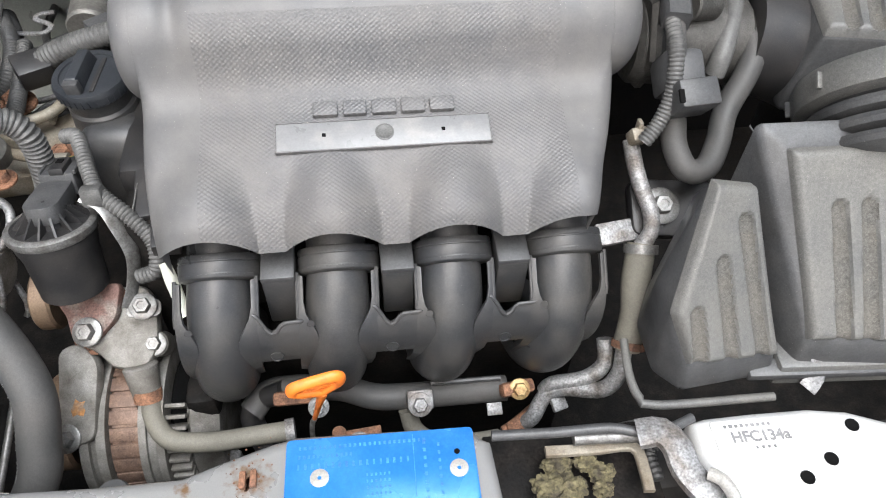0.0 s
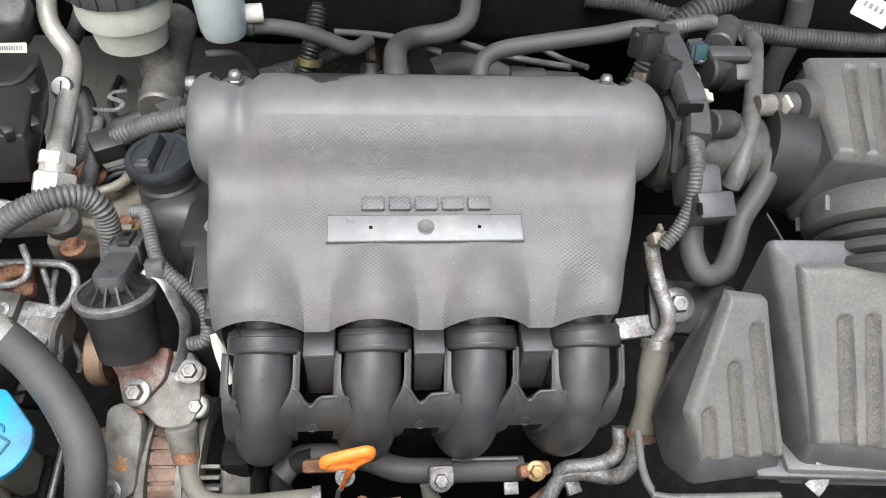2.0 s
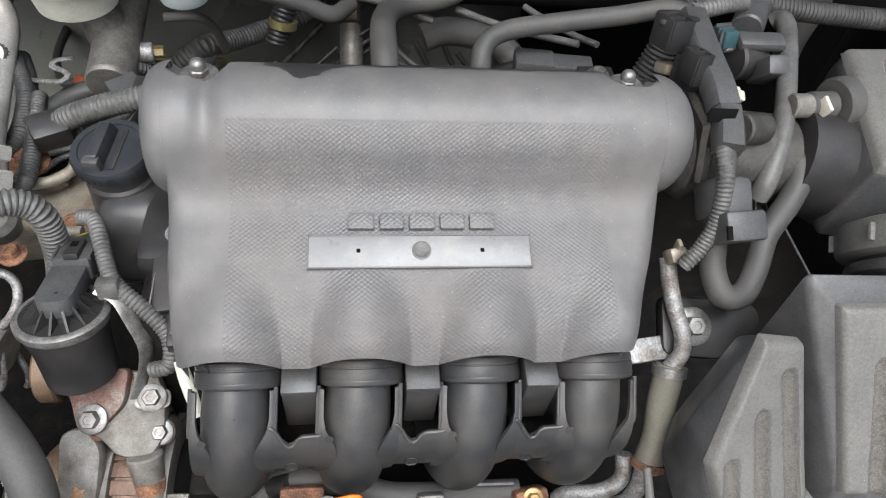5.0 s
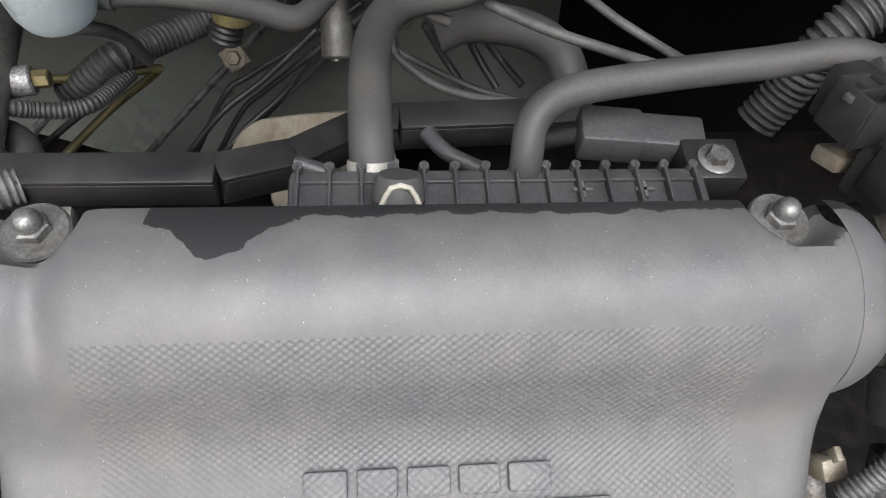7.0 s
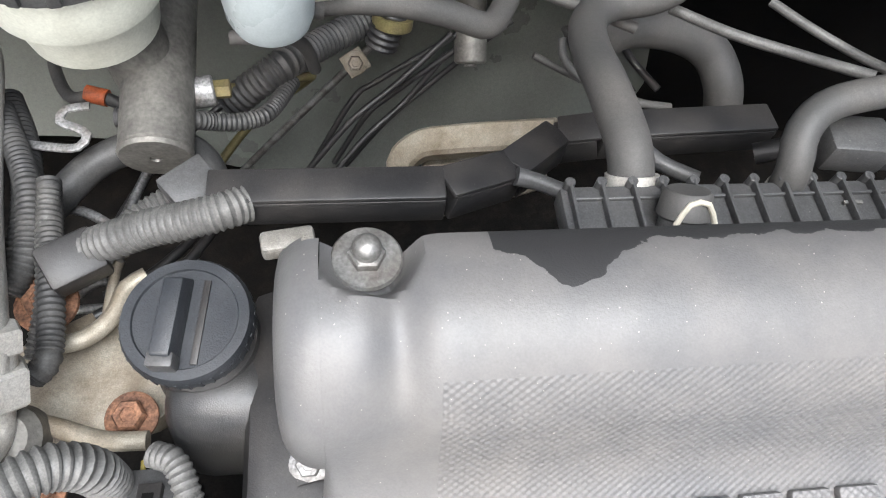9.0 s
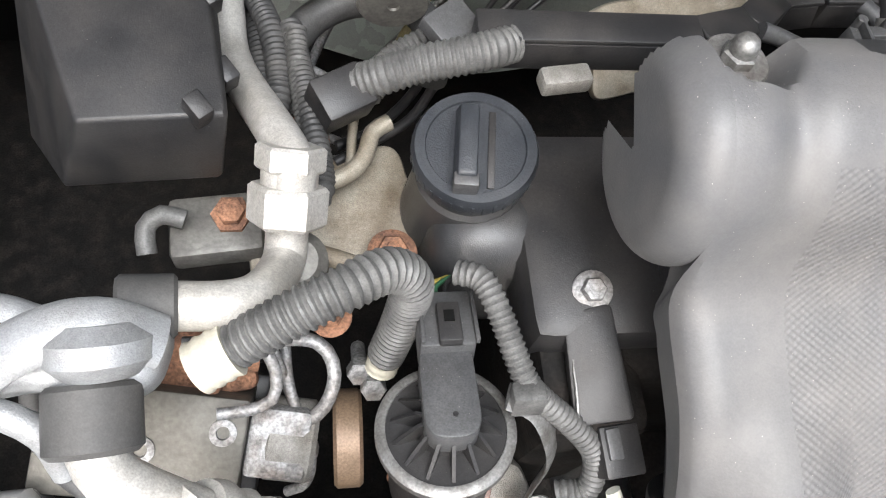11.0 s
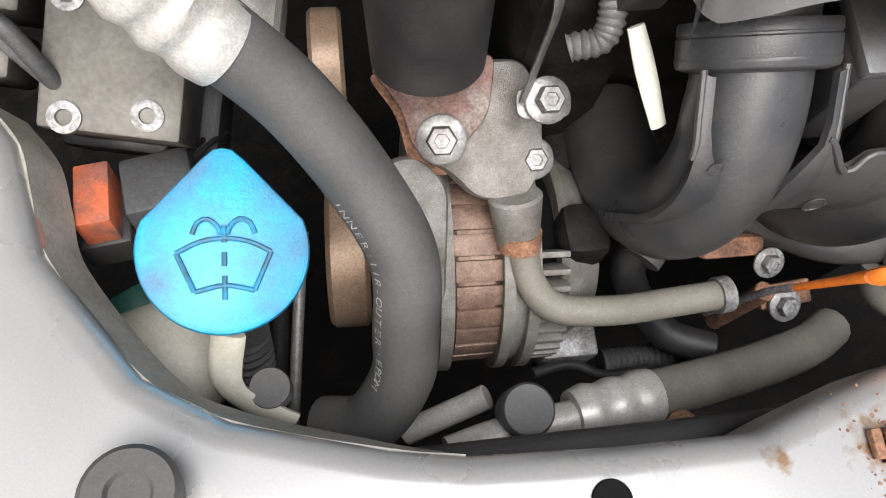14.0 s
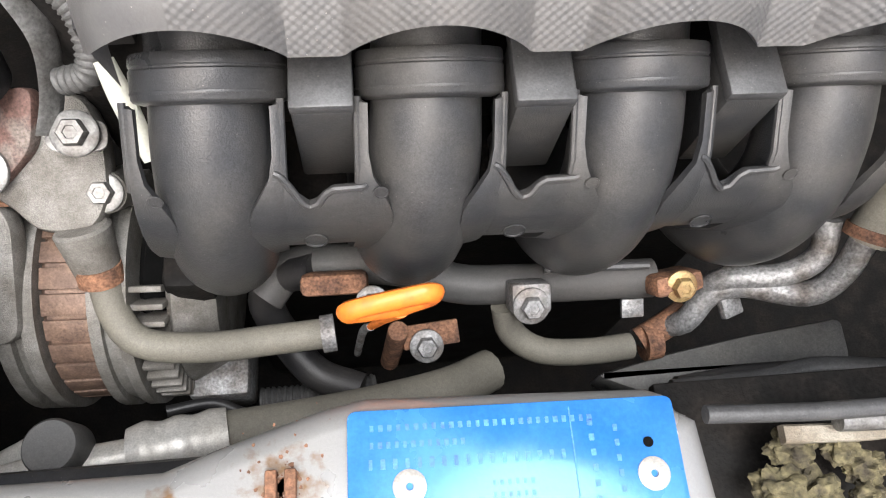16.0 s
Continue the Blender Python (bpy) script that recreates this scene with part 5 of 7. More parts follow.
clipw = thing("loom_clip", (0.1882, 0.3669, 0.9180), "pale plastic loom clip on the coolant pipe", "clip")
part("jaw", box((0.1873, 0.3639, 0.9180), (0.012, 0.01, 0.012), pose(0, 0, 0, 30, 0, 10), 0.002), M_BEIGE, clipw)
part("tongue", box((0.1876, 0.3663, 0.9240), (0.003, 0.006, 0.01), None, 0.0006), M_BEIGE, clipw)
brkt = thing("side_bracket", (0.1755, 0.3258, 0.8700), "grey steel bracket beside the last intake tube", "bracket")
part("plate", box((0.1736, 0.3249, 0.8680), (0.03, 0.016, 0.004), pose(0, 0, 0, 20, 0, 8), 0.001), M_DULL, brkt)
mount = thing("mount_bracket", (0.205, 0.335, 0.86), "black bracket with a large washer and bolt", "bracket")
part("plate", prism(rounded([(-0.022, -0.02), (0.02, -0.024), (0.05, 0.0), (0.046, 0.012), (0.02, 0.016), (-0.02, 0.02)], 0.008), axes((0.205, 0.337, 0.8795), (0, -0.5, 0.86), (1, 0, 0)), 0.012, 0.002), M_BLACK, mount)
bolt(mount, (0.203, 0.334, 0.881), (0, -0.5, 0.86), 0.0068, M_STEEL, 1.9)

# ---- throttle side ----
# Darker casting colour; the dim shadow round the throttle is put into it.
M_DARKCAST = mat("shaded_cast_metal", (0.075, 0.072, 0.066), 0.5, 0.4, col2=(0.04, 0.038, 0.035), stain=70, grain=1300, vary=0.3, bump=0.6)
thr = thing("throttle", (0.235, 0.43, 0.91), "cast aluminium throttle body at the end of the cover", "throttle body")
part("bore", cyl((0.192, 0.43, 0.95), (0.272, 0.425, 0.947), 0.03, seg=36), M_DARKCAST, thr)
part("flange", cyl((0.196, 0.43, 0.955), (0.206, 0.43, 0.955), 0.038, seg=6, bevel=0.003), M_DARKCAST, thr)
part("linkage", cyl((0.2197, 0.4105, 0.9850), (0.2401, 0.4180, 0.9800), 0.010, seg=24), M_DARKCAST, thr)
part("quadrant", cyl((0.2564, 0.4353, 0.9400), (0.2655, 0.4353, 0.9400), 0.022, seg=30), M_BLACK, thr)
qm = axes((0.2550, 0.4210, 0.9350), (-0.15, -0.6, 0.78), (1, 0, 0))
wheel = part("cable_wheel", lathe([(0.027, -0.006), (0.029, -0.004), (0.029, 0.004), (0.0265, 0.005), (0.0255, 0.0), (0.001, -0.001)], qm, 48), M_BLACK, thr, "black slotted throttle cable wheel")
for k in range(20):
    part("spoke", box(qm @ pose(0, 0, 0, 0, 0, 18 * k) @ Vector((0.018, 0, 0.002)), (0.0165, 0.0016, 0.006), qm @ pose(0, 0, 0, 0, 0, 18 * k), 0.0004), M_GREYP, wheel)
for px in [(0.2245, 0.4383, 0.9920), (0.2277, 0.4370, 0.9900)]:
    part("white_clip", box(px, (0.005, 0.007, 0.004), pose(0, 0, 0, 30, 20, 10), 0.001), M_WHITE, thr)
duct = thing("intake_duct", (0.3, 0.42, 0.9), "black rubber air duct behind the throttle", "air duct")
part("duct", tube([(0.27, 0.425, 0.95), (0.3, 0.42, 0.945), (0.33, 0.41, 0.935), (0.37, 0.40, 0.92)], 0.037, 28), M_BLACK, duct)
trunk = thing("harness_trunk", (0.2156, 0.4535, 0.9900), "black plastic wiring trunk bent over the throttle", "cable trunk")


def strap(pts, w, h, up):
    """A flat bar through pts, w wide and h thick."""
    path = spline(pts, 0.004)
    bm = bmesh.new()
    rows = []
    for i, c in enumerate(path):
        t = (path[min(i + 1, len(path) - 1)] - path[max(i - 1, 0)]).normalized()
        s = t.cross(Vector(up)).normalized()
        n = s.cross(t)
        rows.append([bm.verts.new(c + s * a + n * b) for a, b in ((-w / 2, -h / 2), (-w / 2, h * 0.3), (-w * 0.38, h / 2), (w * 0.38, h / 2), (w / 2, h * 0.3), (w / 2, -h / 2))])
    for p, q in zip(rows, rows[1:]):
        for k in range(6):
            bm.faces.new((p[k], p[(k + 1) % 6], q[(k + 1) % 6], q[k]))
    bm.faces.new(rows[0][::-1])
    bm.faces.new(rows[-1])
    return bm


part("upper_lid", strap([(0.2065, 0.4962, 1.0100), (0.2049, 0.4710, 1.0080), (0.2057, 0.4503, 1.0040), (0.2073, 0.4309, 1.0000), (0.2080, 0.4180, 0.9950)], 0.0175, 0.014, (0, 0, 1)), M_GREYP, trunk)
part("lower_lid", strap([(0.2087, 0.4170, 0.9945), (0.2068, 0.4031, 0.9910), (0.2036, 0.3890, 0.9870)], 0.0165, 0.014, (0, 0, 1)), M_GREYP, trunk)
part("side_wall", strap([(0.2055, 0.4997, 1.0000), (0.2051, 0.4709, 0.9970), (0.2060, 0.4429, 0.9920), (0.2049, 0.4209, 0.9870), (0.2033, 0.4019, 0.9800)], 0.009, 0.02, (0, 0, 1)), M_BLACK, trunk)
part("clip_box", box((0.1918, 0.4841, 1.0060), (0.02, 0.022, 0.022), pose(0, 0, 0, -15, 10, 20), 0.002), M_BLACK, trunk)
part("clip_rib", box((0.1819, 0.4748, 1.0180), (0.014, 0.004, 0.003), pose(0, 0, 0, -15, 10, 20), 0.0006), M_GREYP, trunk)
part("clip_box", box((0.1967, 0.4536, 0.9950), (0.014, 0.02, 0.02), pose(0, 0, 0, -15, 10, 20), 0.002), M_BLACK, trunk)
part("bracket", box((0.1939, 0.4717, 0.9850), (0.02, 0.014, 0.008), pose(0, 0, 0, -25, 10, 10), 0.002), M_BEIGE, trunk)
part("bracket", box((0.2067, 0.4450, 0.9800), (0.014, 0.018, 0.008), pose(0, 0, 0, -25, 10, 10), 0.002), M_BEIGE, trunk)
hose("wiring_loom", [(0.2012, 0.3919, 0.9870), (0.2014, 0.3773, 0.9780), (0.2012, 0.3681, 0.9660), (0.1996, 0.3605, 0.9500), (0.1940, 0.3548, 0.9360), (0.1850, 0.3496, 0.9250)], 0.0052, M_LOOM, "grey corrugated wiring loom dropping from the trunk", "wiring loom", rib=0.0007, pitch=0.0026)
hose("wiring_loom", [(0.2086, 0.5032, 1.0080), (0.2251, 0.5072, 1.0100), (0.2409, 0.5134, 1.0100), (0.2524, 0.5178, 1.0080)], 0.0062, M_LOOM, "grey taped loom end above the trunk", "wiring loom", rib=0.0005, pitch=0.003)
sens = thing("purge_valve", (0.2244, 0.3931, 0.9300), "dark grey solenoid valve with plug", "solenoid valve")
part("barrel", box((0.2092, 0.3787, 0.9550), (0.026, 0.026, 0.03), pose(0, 0, 0, 35, 0, 0), 0.005), M_GREYP, sens)
part("plug", box((0.2117, 0.3580, 0.9520), (0.026, 0.018, 0.026), pose(0, 0, 0, 35, 0, 5), 0.002), M_GREYP, sens)
part("spigot", cyl((0.2048, 0.3779, 0.9680), (0.2047, 0.3934, 0.9850), 0.006), M_RUBBER, sens)
part("slot", box((0.1952, 0.3407, 0.9670), (0.003, 0.008, 0.002), pose(0, 0, 0, 35), 0), M_HOLE, sens)
ub = thing("sensor_bracket", (0.2798, 0.5116, 0.9700), "dark plastic sensor bracket over the throttle", "bracket")
part("top", box((0.2608, 0.4914, 0.9950), (0.034, 0.014, 0.008), pose(0, 0, 0, 10), 0.003), M_GREYP, ub)
part("leg", box((0.2660, 0.4773, 0.9820), (0.016, 0.014, 0.032), pose(0, 0, 0, 40), 0.003), M_GREYP, ub)
part("motor", cyl((0.2433, 0.4881, 0.9820), (0.2660, 0.4955, 0.9780), 0.014), M_BLACK, ub)
part("rear_knob", cyl((0.2661, 0.5212, 0.9850), (0.2868, 0.5566, 0.9850), 0.012), M_GREYP, ub)
part("spring", tube([(0.2340, 0.4970, 0.9950), (0.2398, 0.4938, 0.9920), (0.2363, 0.4885, 0.9900), (0.2434, 0.4931, 0.9900)], 0.003, 8), M_DULL, ub)
hose("vacuum_hose", [(0.2918, 0.5335, 0.9850), (0.2953, 0.5298, 0.9900), (0.2921, 0.5124, 0.9900), (0.2757, 0.4682, 0.9850), (0.2629, 0.4337, 0.9770), (0.2535, 0.4108, 0.9680), (0.2450, 0.3945, 0.9550), (0.2421, 0.3909, 0.9450)], 0.0068, M_LOOM, "pale grey rubber vacuum hose running down")
hose("vacuum_hose", [(0.2586, 0.4405, 0.9650), (0.2514, 0.4219, 0.9550), (0.2407, 0.4008, 0.9450)], 0.006, M_RUBBER, "dark rubber vacuum hose beside the throttle")
hose("coolant_hose", [(0.2663, 0.4164, 0.9630), (0.2701, 0.4004, 0.9580), (0.2628, 0.3875, 0.9450), (0.2489, 0.3731, 0.9280), (0.2399, 0.3544, 0.9150), (0.2285, 0.3400, 0.9080), (0.2147, 0.3383, 0.9090), (0.2087, 0.3519, 0.9180), (0.2092, 0.3653, 0.9300)], 0.0082, M_RUBBER, "black rubber hose looping under the throttle", clamps=[((0.2668, 0.4136, 0.9630), (0.3, -0.6, 0.1), 0.0084, 0.002, M_STEEL)])
nip = thing("breather_fitting", (0.2900, 0.4445, 0.9800), "metal nipple with white clip in a rubber grommet", "pipe fitting")
part("nipple", cyl((0.2642, 0.4348, 0.9850), (0.2816, 0.4349, 0.9850), 0.008), M_ALU, nip)
part("hose_end", cyl((0.2759, 0.4349, 0.9850), (0.2941, 0.4366, 0.9850), 0.0092), M_RUBBER, nip)
part("clip", box((0.2807, 0.4270, 0.9900), (0.003, 0.011, 0.012), pose(0, 0, 0, 20, 0, 10), 0.001), M_WHITE, nip)
part("grommet", cyl((0.2952, 0.4382, 0.9840), (0.3073, 0.4413, 0.9840), 0.0175), M_RUBBER, nip)

# ---- air filter box ----
def hull(points, bevel=0.006):
    bm = bmesh.new()
    for p in points:
        bm.verts.new(p)
    bmesh.ops.convex_hull(bm, input=bm.verts[:])
    bmesh.ops.dissolve_limit(bm, angle_limit=radians(8), verts=bm.verts[:], edges=bm.edges[:])
    bmesh.ops.bevel(bm, geom=bm.edges[:], offset=bevel, segments=3, profile=0.5, affect="EDGES", clamp_overlap=True)
    return bm


def grooved(parent, face, grooves, r=0.0052, deep=0.0038, knee=None):
    """A slightly proud face with rounded gritty channels sunk into it; grooves are (u, v) start and end."""
    bl, br, tr, tl = [Vector(p) for p in face]
    nrm = (br - bl).cross(tl - bl).normalized()

    def at(u, v):
        lo = bl.lerp(tl, v)
        if knee:
            kv, kp = knee[0], Vector(knee[1])
            lo = bl.lerp(kp, v / kv) if v < kv else kp.lerp(tl, (v - kv) / (1 - kv))
        return lo.lerp(br.lerp(tr, v), u)
    lines = [(at(*a), at(*b)) for a, b in grooves]
    wide, high = (br - bl).length, (tl - bl).length
    nu, nv = int(wide / 0.0011), int(high / 0.0018)
    flat, pit = bmesh.new(), bmesh.new()
    rows = []
    for j in range(nv + 1):
        row = []
        for i in range(nu + 1):
            p = at(i / nu, j / nv)
            e = min(i / nu * wide, (1 - i / nu) * wide, j / nv * high, (1 - j / nv) * high)
            k = min(1.0, e / 0.006)
            h = -0.0075 + 0.0075 * math.sqrt(max(0.0, 1 - (1 - k) ** 2))
            d = 9.0
            for a, b in lines:
                s = min(1.0, max(0.0, (p - a).dot(b - a) / (b - a).length_squared))
                d = min(d, (p - a.lerp(b, s)).length)
            if d < r:
                h -= deep * (1 - (d / r) ** 2) ** 0.6
            row.append((p + nrm * h, d < r * 0.97))
        rows.append(row)
    for bm, want in ((flat, False), (pit, True)):
        seen = {}

        def vert(i, j):
            if (i, j) not in seen:
                seen[i, j] = bm.verts.new(rows[j][i][0])
            return seen[i, j]
        for j in range(nv):
            for i in range(nu):
                if (rows[j][i][1] and rows[j + 1][i + 1][1]) == want:
                    bm.faces.new((vert(i, j), vert(i + 1, j), vert(i + 1, j + 1), vert(i, j + 1)))
    f = part("grooved_face", flat, M_BOX, parent)
    part("groove", pit, M_GROOVE, f, "gritty dust-filled channels")


def sunk(face, d=0.006):
    a, b, c = Vector(face[0]), Vector(face[1]), Vector(face[2])
    n = (b - a).cross(c - a).normalized() * d
    return [tuple(Vector(p) - n) for p in face]


def drop(p, z):
    return (p[0], p[1], z)


res = thing("resonator_box", (0.2200, 0.2371, 0.8400), "dark grey plastic resonator with three dusty channels", "resonator")
RC, RD, RE_, RF_, RB = (0.1819, 0.2110, 0.876), (0.2423, 0.2174, 0.868), (0.2179, 0.2732, 0.957), (0.1926, 0.2723, 0.963), (0.1704, 0.2283, 0.9047)
ROOF = (0.1714, 0.2623, 0.8950)
# Shell darker than its grooved face: the sides' shade is in the colour.
part("shell", hull(sunk([RC, RD, RE_, RF_, RB]) + [ROOF, drop(ROOF, 0.846), drop(RB, 0.846), drop(RC, 0.850), drop(RD, 0.848), (RD[0] + 0.003, RD[1] + 0.055, 0.848), (RE_[0] + 0.002, RE_[1] + 0.02, 0.93), (RF_[0] + 0.002, RF_[1] + 0.02, 0.935), (ROOF[0] + 0.01, RF_[1] + 0.01, 0.86)], 0.003), M_GREYP, res)
grooved(res, [RC, RD, RE_, RF_], [((0.12, 0.04), (0.2, 0.30)), ((0.45, 0.03), (0.40, 0.57)), ((0.79, 0.03), (0.68, 0.8))], 0.0052, knee=(0.31, RB))
part("rim", tube([(0.1608, 0.2530, 0.8460), (0.1580, 0.2299, 0.8430), (0.1599, 0.2140, 0.8420), (0.1692, 0.2082, 0.8420), (0.2418, 0.2063, 0.8420)], 0.0028, 10), M_BOX, res)
abx = thing("air_filter_box", (0.3059, 0.2334, 0.8400), "large dark grey plastic air filter box with dusty channels", "air filter box")
AF = [(0.2539, 0.2169, 0.8820), (0.3196, 0.2087, 0.8820), (0.3183, 0.2873, 0.9680), (0.2387, 0.2890, 0.9680)]
ATOP = [(0.2244, 0.3086, 0.9720), (0.2646, 0.3078, 0.9740), (0.3253, 0.3042, 0.9740)]
# Same darker shell colour, standing in for shade on the sides.
part("shell", hull(sunk(AF) + ATOP + [drop(AF[0], 0.848), drop(AF[1], 0.848), drop(ATOP[0], 0.86), (AF[1][0], ATOP[2][1], 0.86)], 0.006), M_GREYP, abx)
grooved(abx, AF, [((0.3, 0.03), (0.33, 0.69)), ((0.54, 0.03), (0.565, 0.70)), ((0.78, 0.03), (0.8, 0.7))], 0.0054)
part("tray_edge", box((0.2908, 0.2159, 0.8520), (0.13, 0.012, 0.008), pose(0, 0, 0, 10, 0, -4), 0.002), M_GREYP, abx)
part("tray", box((0.3047, 0.2256, 0.8500), (0.12, 0.03, 0.02), pose(0, 0, 0, 0, 0, -4), 0.003), M_BOX, abx)
part("spring_clip", strap([(0.2650, 0.2251, 0.8680), (0.2687, 0.2176, 0.8600), (0.2672, 0.2114, 0.8500), (0.2624, 0.2077, 0.8450)], 0.011, 0.002, (0, -0.5, 1)), M_DULL, abx, "steel spring clip with rusty foot")
duct_b = thing("bellows_duct", (0.3525, 0.3724, 0.9300), "black ribbed rubber intake duct entering the filter box", "air duct")
bmx = axes((0.3217, 0.3011, 0.9500), (0.12, 0.72, 0.45), (1, 0, 0))
small = bmx @ Matrix.Scale(0.86, 4)
part("bellows", lathe([(0.05, -0.012), (0.0605, -0.009), (0.062, -0.0055), (0.0605, -0.002), (0.052, 0.0005), (0.0605, 0.003), (0.062, 0.0065), (0.0605, 0.01), (0.052, 0.0125), (0.0605, 0.015), (0.062, 0.0185), (0.0605, 0.022), (0.052, 0.0245), (0.058, 0.027)], small, 72), M_GREYP, duct_b)
part("collar", lathe([(0.058, 0.026), (0.0665, 0.028), (0.068, 0.031), (0.068, 0.045), (0.066, 0.049), (0.058, 0.052), (0.05, 0.053)], small, 72), M_BOX, duct_b, "thick grey rubber collar")
for k in range(8):
    part("collar_tab", box(small @ pose(0, 0, 0, 0, 0, 45 * k + 12) @ Vector((0.0695, 0, 0.038)), (0.004, 0.003, 0.012), small @ pose(0, 0, 0, 0, 0, 45 * k + 12), 0.0006), M_BOX, duct_b)
ecu = thing("upper_air_box", (0.3785, 0.4928, 0.9500), "dark grey plastic upper air box with dusty channels", "air box")
EF = [(0.2991, 0.3790, 0.9850), (0.3617, 0.3673, 0.9850), (0.4275, 0.4877, 1.0000), (0.3183, 0.4834, 1.0000)]
# Sides shaded by colour here too; only the grooved face is lighter.
part("shell", hull(sunk(EF) + [(0.3228, 0.4902, 0.9750), (0.3227, 0.4524, 0.9650), (0.3184, 0.4115, 0.9700)] + [(EF[0][0] - 0.01, EF[0][1], 0.92), (EF[1][0], EF[1][1], 0.92), (EF[2][0], EF[2][1], 0.92), (EF[3][0], EF[3][1], 0.92)], 0.008), M_GREYP, ecu)
grooved(ecu, EF, [((0.26, 0.06), (0.3, 0.85)), ((0.5, 0.06), (0.5, 0.86)), ((0.74, 0.06), (0.72, 0.86))], 0.0055)

# ---- hoses at the back of the bay ----
hose("corrugated_hose", [(0.3140, 0.6000, 0.9622), (0.3748, 0.6000, 0.9551), (0.4330, 0.6000, 0.9513), (0.5028, 0.6000, 0.9499)], 0.0095, M_LOOM_DARK, "dark corrugated conduit along the bulkhead", "conduit", rib=0.0013, pitch=0.0038)
hose("corrugated_hose", [(0.2151, 0.5500, 0.9145), (0.2242, 0.5550, 0.9353), (0.2329, 0.5600, 0.9637), (0.2485, 0.5650, 0.9820), (0.2723, 0.5700, 0.9967), (0.3094, 0.5750, 1.0120)], 0.0125, M_LOOM_DARK, "fat black corrugated hose rising behind the throttle", "conduit", rib=0.0018, pitch=0.0042)
hose("corrugated_hose", [(0.1909, 0.6600, 0.9614), (0.2335, 0.6500, 0.9611), (0.2733, 0.6300, 0.9581), (0.2993, 0.6200, 0.9706)], 0.009, M_LOOM_DARK, "black corrugated conduit high at the bulkhead", "conduit", rib=0.0012, pitch=0.0038)
hose("heater_hose", [(0.4081, 0.6600, 0.9684), (0.4134, 0.6600, 0.9447), (0.4134, 0.6600, 0.9199), (0.4110, 0.6600, 0.8870), (0.4150, 0.6600, 0.8520)], 0.0125, M_RUBBER, "grey rubber heater hose at the bulkhead")
hose("breather_hose", [(0.004, 0.4775, 0.955), (0.003, 0.495, 0.97), (0.003, 0.53, 0.967), (0.005, 0.563, 0.957), (0.012, 0.592, 0.948), (0.028, 0.610, 0.944), (0.054, 0.613, 0.948), (0.072, 0.625, 0.955), (0.078, 0.66, 0.97), (0.08, 0.7, 0.985)], 0.0094, M_RUBBER, "thick grey-black breather hose arching to the bulkhead", seg=20, clamps=[((0.0037, 0.484, 0.9625), (0, 0.5, 0.5), 0.0096, 0.008, M_WHITE_ALU)])
hose("vacuum_hose", [(0.067, 0.4745, 0.95), (0.066, 0.48, 0.975), (0.069, 0.492, 0.985), (0.084, 0.502, 0.990), (0.12, 0.506, 0.995), (0.16, 0.507, 1.001), (0.196, 0.506, 1.008), (0.215, 0.50, 1.002), (0.228, 0.49, 0.985)], 0.0068, M_RUBBER, "grey-black vacuum hose running across the rear", seg=18, clamps=[((0.0665, 0.477, 0.9655), (0, 0.1, 1), 0.0069, 0.0016, M_WHITE_ALU)])
cone = thing("pipe_stub", (0.0125, 0.458, 0.97), "plastic pipe stub with a black cap and pale clip", "pipe stub")
part("stub", cyl((0.0125, 0.452, 0.975), (0.013, 0.463, 0.992), 0.009), M_LOOM, cone)
part("cap", cyl((0.013, 0.4595, 0.986), (0.0133, 0.466, 0.9945), 0.0105, 0.009), M_RUBBER, cone)
cone.location += Vector((0.0, -0.001, -0.009))
part("clip", tube([(0.006, 0.453, 0.991), (0.01, 0.457, 0.998), (0.017, 0.457, 0.998), (0.021, 0.453, 0.991)], 0.0011, 8), M_WHITE, cone)
hose("heater_hose", [(0.0440, 0.6400, 0.8916), (0.0651, 0.6450, 0.8964), (0.0993, 0.6500, 0.8878), (0.1252, 0.6450, 0.8760), (0.1354, 0.6300, 0.8631), (0.1396, 0.6200, 0.8468)], 0.0125, M_RUBBER, "black rubber heater hose bending down the bulkhead")

# wiring rail behind the cover
wr = thing("wiring_rail", (-0.07, 0.49, 0.93), "black plastic wiring rail running behind the engine cover", "cable trunk")


def bar(a, b, h=0.014, d=0.014, bevel=0.0012):
    a, b = Vector(a), Vector(b)
    return box((a + b) / 2, ((b - a).length, d, h), axes((0, 0, 0), (0, 0, 1) if abs((b - a).normalized().z) > 0.99 else Vector((0, 0, 1)) - (b - a).normalized() * (b - a).normalized().z, b - a), bevel)


RAILP = [(-0.1700, 0.4967, 0.9325), (-0.0685, 0.496, 0.933), (-0.0345, 0.512, 0.924), (-0.003, 0.543, 0.910), (0.017, 0.541, 0.916), (0.115, 0.548, 0.913)]
for a, b in zip(RAILP, RAILP[1:]):
    part("rail_segment", bar(a, b, 0.016, 0.016), M_BLACK, wr)
    part("rail_lid", bar(Vector(a) + Vector((0, 0.001, 0.009)), Vector(b) + Vector((0, 0.001, 0.009)), 0.003, 0.0175), M_BLACK, wr)
for px in [(-0.1320, 0.4956, 0.9300), (-0.1223, 0.4955, 0.9300), (-0.1126, 0.4953, 0.9300), (-0.1003, 0.4951, 0.9300), (-0.0906, 0.4956, 0.9300)]:
    part("moulded_mark", box((px[0], px[1] - 0.001, px[2]), (0.007, 0.001, 0.002), None, 0), M_GREYP, wr)
